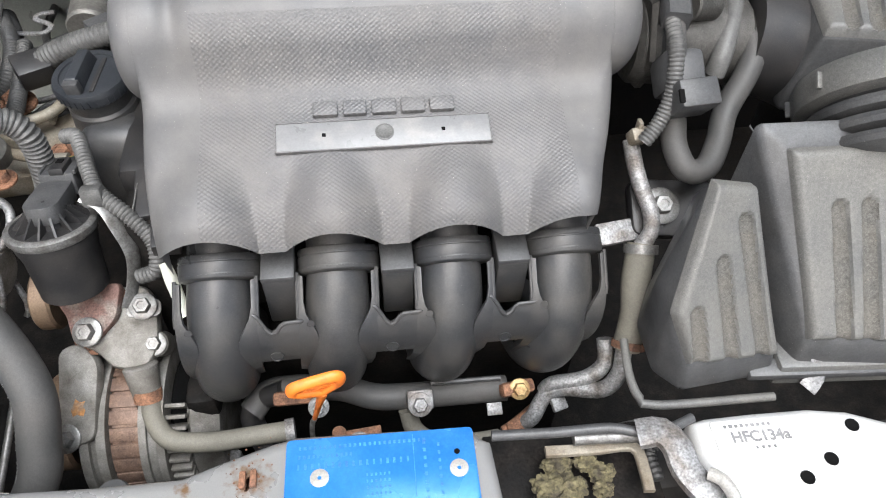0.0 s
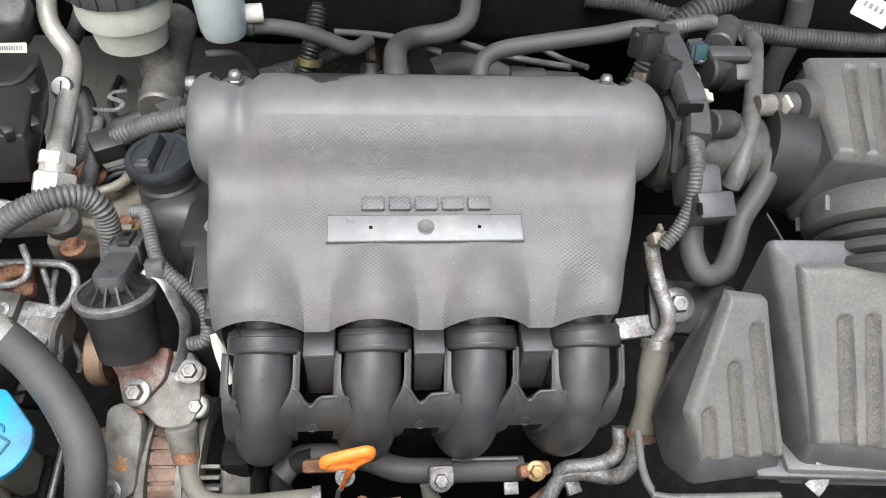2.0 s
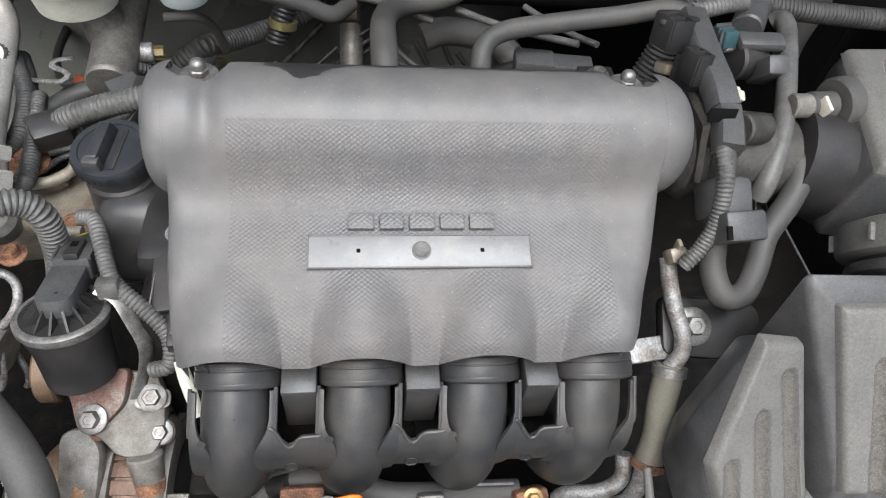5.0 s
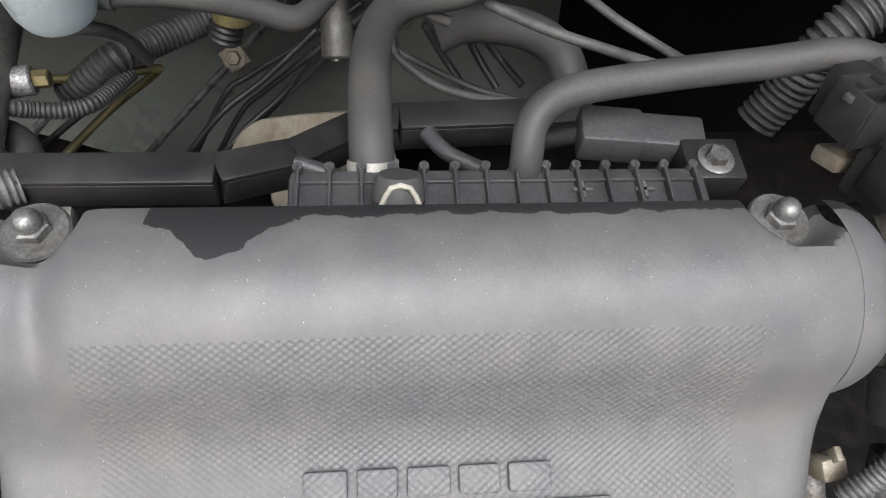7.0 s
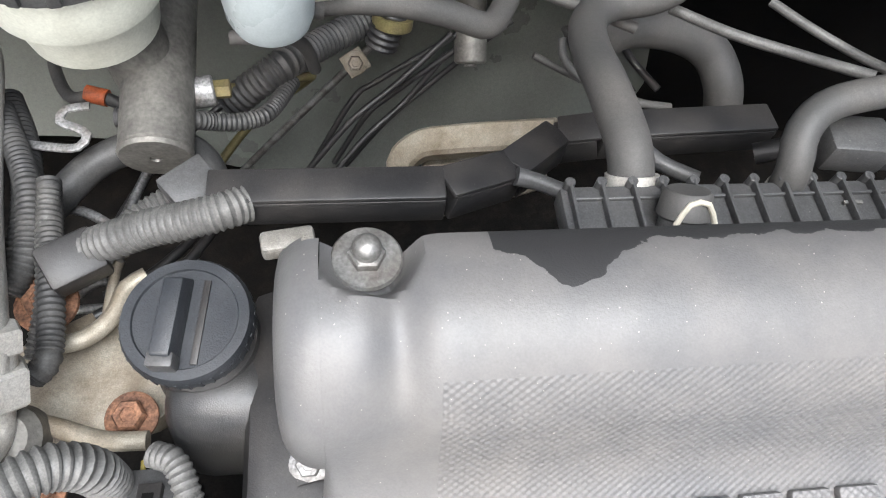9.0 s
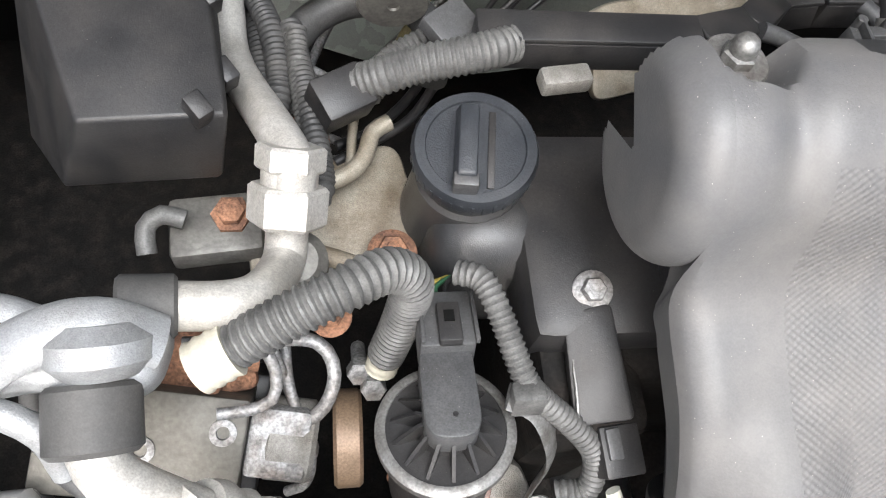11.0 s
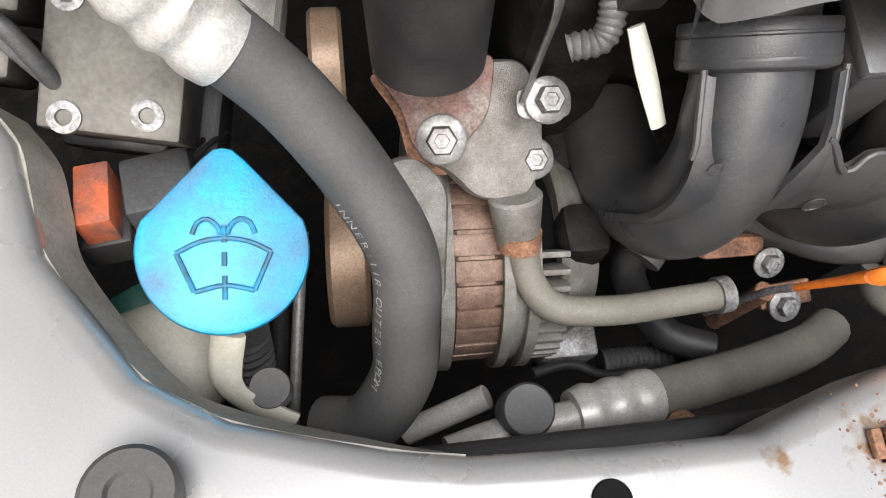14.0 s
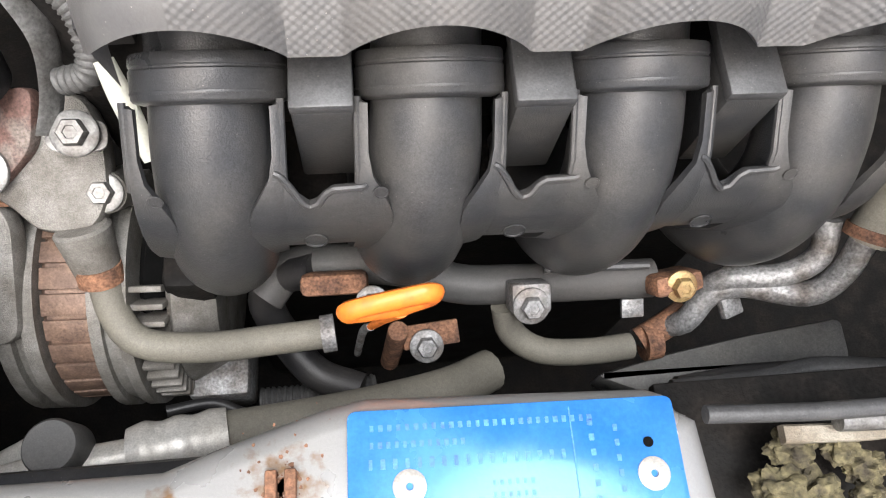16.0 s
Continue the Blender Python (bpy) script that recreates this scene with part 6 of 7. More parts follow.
for pts in ([(-0.0334, 0.5119, 0.9300), (-0.0230, 0.5099, 0.9280), (-0.0098, 0.5054, 0.9250)], [(0.0310, 0.5344, 0.9250), (0.0401, 0.5219, 0.9250), (0.0561, 0.5113, 0.9250)]):
    hose("wire_tail", pts, 0.0042, M_GREYP, "black taped wire tail leaving the rail", "wire", radii=[0.0045, 0.004, 0.0042])
wr.location += Vector((0.001, 0.008, -0.006))
hose("wiring_loom", [(-0.1533, 0.5010, 0.9300), (-0.1632, 0.4957, 0.9320), (-0.1771, 0.4932, 0.9300), (-0.1941, 0.4928, 0.9250), (-0.2088, 0.4908, 0.9200), (-0.2257, 0.4917, 0.9100)], 0.0085, M_LOOM, "grey corrugated loom leaving the wiring rail", "wiring loom", rib=0.0009, pitch=0.003)
hose("wiring_loom", [(-0.1818, 0.5215, 0.8800), (-0.1776, 0.5387, 0.8820), (-0.1821, 0.5569, 0.8840), (-0.1957, 0.5681, 0.8840), (-0.2189, 0.5702, 0.8820), (-0.2379, 0.5611, 0.8800), (-0.2500, 0.5470, 0.8780), (-0.2641, 0.5340, 0.8700)], 0.0085, M_LOOM_DARK, "dusty taped loom arching behind the oil cap", "wiring loom")
solo("connector", box((-0.1348, 0.4778, 0.9350), (0.022, 0.01, 0.009), pose(0, 0, 0, 0, 0, 8), 0.002), M_ALU, "pale connector under the wiring rail", "connector")
solo("connector", box((-0.1774, 0.5139, 0.9250), (0.022, 0.02, 0.008), pose(0, 0, 0, 15, 0, 40), 0.001), M_GREYP, "grey-blue flat clip beside the loom", "connector")
cr = thing("coil_connector", (0.14, 0.49, 0.95), "black connector and holder bolted behind the cover", "connector")
part("plug", box((0.108, 0.502, 0.963), (0.028, 0.02, 0.016), pose(0, 0, 0, 0, 0, -6), 0.002), M_GREYP, cr)
part("body", box((0.135, 0.5, 0.962), (0.03, 0.018, 0.014), pose(0, 0, 0, 0, 0, -6), 0.002), M_GREYP, cr)
part("holder", box((0.149, 0.4835, 0.962), (0.026, 0.022, 0.016), None, 0.002), M_BLACK, cr)
part("post", cyl((0.149, 0.4835, 0.92), (0.149, 0.4835, 0.956), 0.008), M_BLACK, cr)
bolt(cr, (0.149, 0.482, 0.970), (0, 0, 1), 0.005, M_STEEL)
part("cable", tube([(0.1038, 0.5029, 0.9630), (0.0911, 0.5079, 0.9550), (0.0750, 0.5111, 0.9450)], 0.005, 10), M_BLACK, cr)

# bulkhead fittings
rod = thing("hard_line", (-0.104, 0.715, 0.78), "bare steel fuel line with a square clamp on the bulkhead", "pipe")
part("line", tube([(-0.205, 0.690, 0.68), (-0.19, 0.697, 0.698), (-0.101, 0.724, 0.788), (-0.05, 0.742, 0.838)], 0.003, 10), M_STEEL, rod)
part("square", box((-0.101, 0.7195, 0.7915), (0.018, 0.018, 0.006), axes((0, 0, 0), (0, -0.75, 0.65), (1, 0.4, 0.5)), 0.001), M_BEIGE, rod)
bolt(rod, (-0.101, 0.7165, 0.794), (0, -0.75, 0.65), 0.0058, M_BEIGE)
fc = thing("fuel_damper", (-0.02, 0.69, 0.80), "dull metal cylinder fitting on the bulkhead", "fitting")
part("cylinder", cyl((-0.02, 0.688, 0.822), (-0.02, 0.72, 0.852), 0.0115), M_CAST, fc)
part("face", cyl((-0.02, 0.6865, 0.8205), (-0.02, 0.688, 0.822), 0.0045), M_STEEL, fc)
part("nut", cyl((-0.018, 0.722, 0.855), (-0.018, 0.735, 0.868), 0.007, seg=6), M_BEIGE, fc)
for k in range(3):
    hose("brake_line", [(-0.1356, 0.6600, 0.7449), (-0.1041, 0.6800, 0.7942), (-0.0871, 0.6900, 0.8016), (-0.0346, 0.7000, 0.8345), (-0.0016, 0.7100, 0.8545)] if k == 0 else ([(-0.1199, 0.6650, 0.7382), (-0.0949, 0.6800, 0.7753), (-0.0768, 0.6900, 0.7865), (-0.0270, 0.7000, 0.8265), (0.0063, 0.7100, 0.8496)] if k == 1 else [(-0.1111, 0.6700, 0.7278), (-0.0798, 0.6850, 0.7628), (-0.0463, 0.6950, 0.7937), (-0.0191, 0.7000, 0.8210), (0.0104, 0.7100, 0.8419)]), 0.0022, M_BLACK, "thin black brake line on the bulkhead", "brake pipe")
hose("brake_line", [(0.0217, 0.6800, 0.8382), (0.0543, 0.6700, 0.8263), (0.0831, 0.6600, 0.8196), (0.1203, 0.6500, 0.8158)], 0.0026, M_RUBBER, "thin black cable crossing the bulkhead", "cable")
hose("throttle_cable", [(0.0685, 0.6200, 0.9333), (0.0978, 0.6000, 0.9338), (0.1313, 0.5800, 0.9370), (0.1588, 0.5600, 0.9431)], 0.003, M_LOOM, "grey throttle cable sheath", "cable")
hose("throttle_cable", [(0.1255, 0.6200, 0.9384), (0.1411, 0.6000, 0.9384), (0.1625, 0.5800, 0.9374), (0.1740, 0.5600, 0.9432)], 0.0026, M_LOOM, "thin grey control cable", "cable")
hose("brake_line", [(-0.1960, 0.6000, 0.8918), (-0.1775, 0.6100, 0.8823), (-0.1535, 0.6200, 0.8743), (-0.1318, 0.6350, 0.8652), (-0.1332, 0.6400, 0.8561), (-0.1642, 0.6300, 0.8353), (-0.1844, 0.6000, 0.8322), (-0.1950, 0.5800, 0.8296)], 0.0027, M_BRASS, "olive brass hydraulic line from the cylinder", "brake pipe")
hose("conduit", [(-0.1765, 0.6100, 0.8680), (-0.1458, 0.6200, 0.8882), (-0.1317, 0.6400, 0.8801), (-0.1117, 0.6600, 0.8754), (-0.0816, 0.6800, 0.8765), (-0.0450, 0.7000, 0.8876)], 0.0095, M_LOOM_DARK, "black corrugated conduit behind the cylinder", "conduit", rib=0.0012, pitch=0.0036)
hose("conduit", [(-0.2219, 0.5700, 0.9056), (-0.1897, 0.5700, 0.9034), (-0.1772, 0.5750, 0.8955), (-0.1628, 0.5800, 0.8898), (-0.1511, 0.5900, 0.8854), (-0.1397, 0.6200, 0.8767)], 0.005, M_LOOM_DARK, "thin black conduit under the cylinder", "conduit", rib=0.0007, pitch=0.0026)
sh = thing("heat_shield", (-0.03, 0.59, 0.80), "tan dusty exhaust heat shield behind the rail", "heat shield")
part("rim", strap([(-0.0742, 0.5887, 0.8200), (-0.0757, 0.5931, 0.8350), (-0.0651, 0.5931, 0.8500), (-0.0480, 0.5867, 0.8620), (-0.0274, 0.5780, 0.8750), (0.0034, 0.5634, 0.8950)], 0.018, 0.012, (0, -0.4, 1)), M_BEIGE, sh)
part("pan", prism(rounded([(-0.04, -0.02), (0.05, -0.02), (0.05, 0.02), (-0.03, 0.02)], 0.012), axes((-0.03, 0.59, 0.82), (0, -0.6, 0.8), (1, 0, 0.4)), 0.01, 0.003), M_BEIGE, sh)

# brake cylinder and reservoirs
mc = thing("brake_cylinder", (-0.21, 0.57, 0.86), "grey cast brake cylinder with round end plug", "brake cylinder")
part("barrel", cyl((-0.2005, 0.5465, 0.9055), (-0.205, 0.70, 0.93), 0.0175, seg=32), M_CAST, mc)
part("neck", cyl((-0.207, 0.592, 0.91), (-0.214, 0.6, 0.96), 0.016, seg=28), M_CAST, mc)
part("plug", lathe([(0.0178, 0), (0.0165, 0.002), (0.003, 0.0022), (0.0025, 0.001), (0.0001, 0.001)], axes((-0.2005, 0.5465, 0.9055), (0.02, -0.96, -0.16)), 32), M_CAST, mc)
part("port", cyl((-0.19, 0.585, 0.905), (-0.176, 0.588, 0.905), 0.008), M_DULL, mc)
part("union", cyl((-0.178, 0.588, 0.905), (-0.168, 0.589, 0.905), 0.005, seg=6), M_BRASS, mc)
rs = thing("brake_reservoir", (-0.222, 0.585, 0.945), "cream plastic brake fluid reservoir with grey cap", "reservoir")
rm = axes((-0.222, 0.592, 0.944), (0, -0.05, 1))
part("tank", lathe([(0.02, 0.0), (0.029, 0.003), (0.0305, 0.012), (0.031, 0.022), (0.037, 0.026), (0.0385, 0.034), (0.038, 0.046), (0.034, 0.05)], rm, 40), M_CREAM, rs)
part("cap", lathe([(0.036, 0.048), (0.041, 0.05), (0.041, 0.066), (0.037, 0.07), (0.001, 0.07)], rm, 40), M_GREYP, rs)
for k in range(18):
    a = 2 * math.pi * k / 18
    part("cap_rib", box(rm @ Vector((0.041 * math.cos(a), 0.041 * math.sin(a), 0.058)), (0.004, 0.005, 0.014), rm @ pose(0, 0, 0, 0, 0, math.degrees(a)), 0.0008), M_GREYP, rs)
rs2 = thing("clutch_reservoir", (-0.14, 0.575, 0.955), "small translucent grey fluid reservoir with hose", "reservoir")
rm2 = axes((-0.141, 0.580, 0.958), (0, -0.05, 1))
part("tank", lathe([(0.012, 0.0), (0.0175, 0.002), (0.0195, 0.008), (0.021, 0.04), (0.021, 0.06), (0.012, 0.062)], rm2, 32), mat("smoky_tank_plastic", (0.42, 0.47, 0.48), 0.3, col2=(0.34, 0.38, 0.39), stain=25, grain=900, vary=0.06, bump=0.04), rs2)
part("spigot", cyl((-0.125, 0.585, 0.975), (-0.108, 0.588, 0.975), 0.008), M_CREAM, rs2)
hose("clutch_hose", [(-0.1254, 0.5900, 0.9607), (-0.1033, 0.5920, 0.9605), (-0.0797, 0.5950, 0.9557), (-0.0560, 0.6000, 0.9450), (-0.0346, 0.6050, 0.9338), (-0.0203, 0.6300, 0.9286)], 0.0068, M_RUBBER, "black fluid hose from the small reservoir", clamps=[((-0.1217, 0.5900, 0.9621), (1, 0, -0.1), 0.0075, 0.008, M_LOOM)])
sb = thing("spring_hook", (-0.2384, 0.5486, 0.9000), "bent steel pipe clip behind the oil cap", "clip")
part("hook", strap([Vector((-0.2448, 0.5608, 0.8968)) + Vector(q) for q in ((-0.045, 0.008, -0.004), (-0.01, 0.0, -0.002), (0.004, -0.002, 0.0), (0.008, 0.004, 0.002), (0.002, 0.008, 0.003), (-0.005, 0.011, 0.004), (-0.003, 0.018, 0.005), (0.008, 0.02, 0.005))], 0.0045, 0.0016, (0, 0, 1)), M_DULL, sb)
tw = Vector((-0.2722, 0.6663, 0.8147))
hose("taped_wire", [tw + Vector((-0.05, 0.12, -0.02)), tw + Vector((-0.04, 0.05, -0.01)), tw + Vector((-0.02, 0.004, -0.004)), tw, tw + Vector((0.02, -0.006, -0.006)), tw + Vector((0.035, -0.012, -0.012))], 0.0042, M_LOOM_DARK, "black taped wire with a faded orange marker", "wire", clamps=[(tw, (1, -0.25, -0.1), 0.0045, 0.014, mat("faded_orange_tape", (0.45, 0.1, 0.03), 0.6, col2=(0.25, 0.07, 0.03), stain=150))])
solo("connector", box((-0.2268, 0.4864, 0.9100), (0.024, 0.02, 0.02), pose(0, 0, 0, 20, 0, 30), 0.002), M_BLACK, "black wiring connector behind the oil cap", "connector")
for pts, r in (([(-0.2491, 0.5355, 0.9000), (-0.2408, 0.4911, 0.9000), (-0.2353, 0.4501, 0.8980), (-0.2426, 0.4413, 0.8930)], 0.0058), ([(-0.2830, 0.5963, 0.8900), (-0.2704, 0.5668, 0.8880), (-0.2629, 0.5278, 0.8850), (-0.2641, 0.4948, 0.8800)], 0.0075), ([(-0.2797, 0.6600, 0.9526), (-0.2886, 0.6600, 0.9360), (-0.2988, 0.6600, 0.9188), (-0.3125, 0.6600, 0.9010)], 0.008)):
    hose("wiring_loom", pts, r, M_LOOM_DARK, "dark corrugated loom beside the aluminium pipe", "wiring loom", rib=0.0008, pitch=0.0028)
for pts in ([(-0.2500, 0.4971, 0.8600), (-0.2399, 0.5126, 0.8600), (-0.2241, 0.5165, 0.8600)], [(-0.2543, 0.4941, 0.8500), (-0.2389, 0.5078, 0.8500), (-0.2234, 0.5030, 0.8500)], [(-0.2468, 0.4926, 0.8500), (-0.2284, 0.4939, 0.8500), (-0.2198, 0.4976, 0.8500)]):
    hose("brake_line", pts, 0.0024, M_DULL, "thin grey steel line beside the oil neck", "brake pipe")
fb = thing("fuse_box", (-0.3112, 0.4691, 0.9000), "black plastic fuse box with clip slots", "fuse box")
part("base", hull([(-0.2755, 0.4527, 0.9)] + [(-0.2786, 0.5361, 0.9350), (-0.2851, 0.5521, 0.9550), (-0.2673, 0.4531, 0.9430), (-0.3555, 0.5505, 0.9550), (-0.3366, 0.4485, 0.9000), (-0.3192, 0.4495, 0.9430), (-0.3184, 0.4928, 0.8700), (-0.3673, 0.4932, 0.8700), (-0.3187, 0.5940, 0.8700)], 0.0018), M_BLACK, fb)
part("lid_edge", tube([(-0.3278, 0.5087, 0.9510), (-0.2914, 0.5108, 0.9510), (-0.2812, 0.5297, 0.9550)], 0.0022, 8), M_BLACK, fb)
for px in [(-0.2772, 0.5069, 0.9450), (-0.2710, 0.4778, 0.9350), (-0.2777, 0.4537, 0.9450)]:
    part("clip", box(px, (0.007, 0.010, 0.012), pose(0, 0, 0, 20, 0, 40), 0.001), M_BLACK, fb)
solo("small_box", hull([(-0.3387, 0.6000, 0.9563), (-0.3165, 0.6000, 0.9541), (-0.3093, 0.6100, 0.9647), (-0.3160, 0.6300, 0.9782), (-0.3417, 0.6300, 0.9776)] + [(-0.3611, 0.6200, 0.9161), (-0.3277, 0.6200, 0.9205), (-0.3261, 0.6600, 0.9270)], 0.006), M_LOOM, "grey plastic housing with a paper label", "housing")

# engine mount and plates near the oil cap
mt = thing("engine_mount", (-0.2348, 0.4581, 0.8600), "dirty beige cast engine mount bracket", "bracket")
part("casting", prism(rounded([(-0.045, -0.035), (0.03, -0.03), (0.034, 0.0), (0.03, 0.035), (0.0, 0.03), (-0.045, 0.01)], 0.012), axes((-0.2256, 0.4546, 0.8680), (0.05, -0.1, 1), (1, 0.1, 0)), 0.02, 0.003), M_BEIGE, mt)
part("upper_rail", tube([(-0.2430, 0.4584, 0.8850), (-0.2272, 0.4615, 0.8850), (-0.2167, 0.4719, 0.8850), (-0.2123, 0.4859, 0.8850), (-0.2042, 0.4920, 0.8850)], 0.0042, 10), M_BEIGE, mt)
part("lower_rail", tube([(-0.2531, 0.4278, 0.8850), (-0.2347, 0.4231, 0.8850), (-0.2139, 0.4158, 0.8850), (-0.1955, 0.4145, 0.8850)], 0.0042, 10), M_BEIGE, mt)
bolt(mt, (-0.2453, 0.4789, 0.8850), (0, -0.1, 1), 0.0085, M_RUST)
bolt(mt, (-0.2055, 0.4273, 0.8760), (0, -0.1, 1), 0.007, M_RUST)
bolt(mt, (-0.2328, 0.3955, 0.8850), (0, -0.1, 1), 0.0055, M_RUST)
solo("plate_block", box((-0.2820, 0.4439, 0.8700), (0.04, 0.03, 0.014), pose(0, 0, 0, 0, 0, 6), 0.003), M_CAST, "grey steel plate with a rusty bolt", "plate")
solo("plate_bolt", lathe([(0.009, 0), (0.009, 0.002), (0.006, 0.002), (0.006, 0.006), (0.004, 0.007)], axes((-0.2749, 0.4469, 0.8780), (0, -0.1, 1)), 6), M_RUST, "rusty hexagon bolt on a steel plate", "bolt")
hose("brake_line", [(-0.2928, 0.4412, 0.8850), (-0.3020, 0.4427, 0.8870), (-0.3085, 0.4375, 0.8850), (-0.3080, 0.4278, 0.8800)], 0.0042, M_LOOM, "grey bent steel line behind the plate", "brake pipe")

# ---- bonnet latch ----
latch = thing("bonnet_latch", (0.1145, 0.1878, 0.8200), "worn bonnet latch with crumbling yellow foam", "latch")
part("base_plate", box((0.1150, 0.1864, 0.8150), (0.1, 0.05, 0.006), None, 0.001), M_SHADE_GRIME, latch)
part("rear_bar", tube([(0.0649, 0.1932, 0.8550), (0.0998, 0.1914, 0.8550), (0.1321, 0.1907, 0.8550), (0.1472, 0.1866, 0.8550), (0.1637, 0.1865, 0.8550), (0.1806, 0.1917, 0.8550)], 0.003, 10), M_GREYP, latch)
part("striker", tube([(0.1112, 0.1886, 0.8500), (0.1323, 0.1876, 0.8500), (0.1485, 0.1865, 0.8500)], 0.0036, 12), M_STEEL, latch)
part("lever", strap([(0.1451, 0.1843, 0.8580), (0.1570, 0.1823, 0.8620), (0.1628, 0.1730, 0.8620), (0.1644, 0.1609, 0.8600), (0.1713, 0.1485, 0.8580), (0.1807, 0.1393, 0.8560)], 0.016, 0.006, (0, 0, 1)), M_DULL, latch)
part("spring_arm", tube([(0.1736, 0.1556, 0.8640), (0.1787, 0.1504, 0.8660), (0.1810, 0.1412, 0.8660), (0.1790, 0.1327, 0.8660)], 0.0036, 10), M_WHITE_ALU, latch)
part("frame", strap([(0.0957, 0.1866, 0.8420), (0.1233, 0.1853, 0.8420), (0.1464, 0.1844, 0.8420), (0.1487, 0.1706, 0.8420), (0.1477, 0.1578, 0.8420)], 0.006, 0.004, (0, 0, 1)), M_BEIGE, latch)
for px, s in (((0.1027, 0.1825, 0.8330), 0.014), ((0.0949, 0.1700, 0.8330), 0.016), ((0.1073, 0.1676, 0.8330), 0.016), ((0.1271, 0.1744, 0.8330), 0.012), ((0.1256, 0.1656, 0.8330), 0.01), ((0.1186, 0.1817, 0.8360), 0.012)):
    bm = bmesh.new()
    s *= 0.75
    bmesh.ops.create_icosphere(bm, subdivisions=4, radius=1.0)
    for v in bm.verts:
        k = 0.75 + 0.4 * noise.noise(v.co * 2.2 + Vector(px) * 90) + 0.18 * noise.noise(v.co * 7.0 + Vector(px) * 50)
        v.co = Vector(px) + Vector((v.co.x * s * k, v.co.y * s * 0.8 * k, v.co.z * 0.006 * k))
    part("foam_lump", bm, M_FOAM, latch, "crumbling yellow foam")
hose("latch_cable", [(0.1669, 0.1877, 0.8450), (0.1559, 0.1809, 0.8400), (0.1561, 0.1650, 0.8380)], 0.004, M_LOOM_DARK, "black corrugated latch cable", "cable", rib=0.0007, pitch=0.003)
solo("radiator_top", box((0.05, 0.185, 0.74), (0.62, 0.03, 0.14), None, 0.004), M_BLACK, "black radiator top tank in shadow", "radiator")
hose("fan_shroud_edge", [(0.0956, 0.2172, 0.7700), (0.1364, 0.2206, 0.7700), (0.1961, 0.2188, 0.7700)], 0.006, M_BLACK, "black radiator shroud edge", "shroud")

# ---- lesser things deep in the bay ----
shroud = thing("fan_shroud", (0.1645, 0.2496, 0.7000), "dusty dark plastic radiator fan shroud", "fan shroud")
part("slope", prism(rounded([tuple(p[:2]) for p in [(0.0696, 0.2337, 0.7350), (0.1095, 0.2424, 0.7350), (0.1569, 0.2496, 0.7350), (0.2090, 0.2554, 0.7350), (0.2071, 0.2311, 0.7350), (0.1694, 0.2192, 0.7350), (0.0962, 0.2219, 0.7350)]], 0.006), pose(0, 0, 0.735), 0.02, 0.003), M_BOX, shroud)
part("edge", tube([(0.0907, 0.2160, 0.7750), (0.1330, 0.2178, 0.7750), (0.1610, 0.2214, 0.7750), (0.2008, 0.2173, 0.7750)], 0.005, 10), M_GREYP, shroud)
hose("steel_rod", [(-0.2422, 0.2944, 0.7800), (-0.2476, 0.2600, 0.7600), (-0.2532, 0.2192, 0.7400)], 0.0026, M_STEEL, "bare steel rod beside the washer filler", "rod")
hose("steel_rod", [(-0.2523, 0.2939, 0.7700), (-0.2571, 0.2531, 0.7500), (-0.2627, 0.2214, 0.7300)], 0.0045, M_SHADE_GRIME, "dark square bar beside the washer filler", "bar")
dbr = thing("dipstick_bracket", (-0.0100, 0.2580, 0.7350), "small rusty bracket and bolt under the dipstick", "bracket")
part("plate", box((-0.0095, 0.2594, 0.7380), (0.028, 0.012, 0.004), pose(0, 0, 0, 20, 0, 5), 0.001), M_RUST, dbr)
bolt(dbr, (-0.0121, 0.2533, 0.7400), (0, -0.5, 0.86), 0.0052, M_DULL)
part("tube", cyl((-0.0257, 0.2589, 0.7500), (-0.0295, 0.2570, 0.7000), 0.005), M_RUST, dbr)
solo("bracket_clip", box((0.0862, 0.2596, 0.7600), (0.011, 0.009, 0.003), pose(0, 0, 0, 30), 0.0006), M_DULL, "small bent steel clip below the rail", "clip")
hose("knock_wire", [(-0.0449, 0.2385, 0.7200), (-0.0670, 0.2487, 0.7200), (-0.0824, 0.2674, 0.7300), (-0.0885, 0.2804, 0.7450), (-0.0785, 0.2857, 0.7600), (-0.0620, 0.2835, 0.7700)], 0.0085, M_BLACK, "black hose curling behind the olive hose")
hose("vent_wire", [(-0.1389, 0.2349, 0.7200), (-0.1177, 0.2384, 0.7150), (-0.1001, 0.2321, 0.7100), (-0.0746, 0.2338, 0.7050)], 0.0028, M_BLACK, "thin black wire near the lower hose", "wire")
hose("lower_loom", [(-0.0968, 0.2398, 0.7000), (-0.0814, 0.2400, 0.7000), (-0.0596, 0.2403, 0.7000), (-0.0370, 0.2433, 0.7000)], 0.008, M_LOOM_DARK, "dark corrugated loom deep in the bay", "wiring loom", rib=0.001, pitch=0.003)
solo("sensor_block", box((-0.1159, 0.2567, 0.7000), (0.03, 0.03, 0.03), None, 0.003), M_DULL, "grey sensor block behind the alternator", "sensor")
solo("pipe_stub_low", cyl((-0.2050, 0.2111, 0.7400), (-0.1692, 0.2209, 0.7600), 0.0055), M_WHITE_ALU, "pale aluminium pipe end beside the alternator", "pipe")
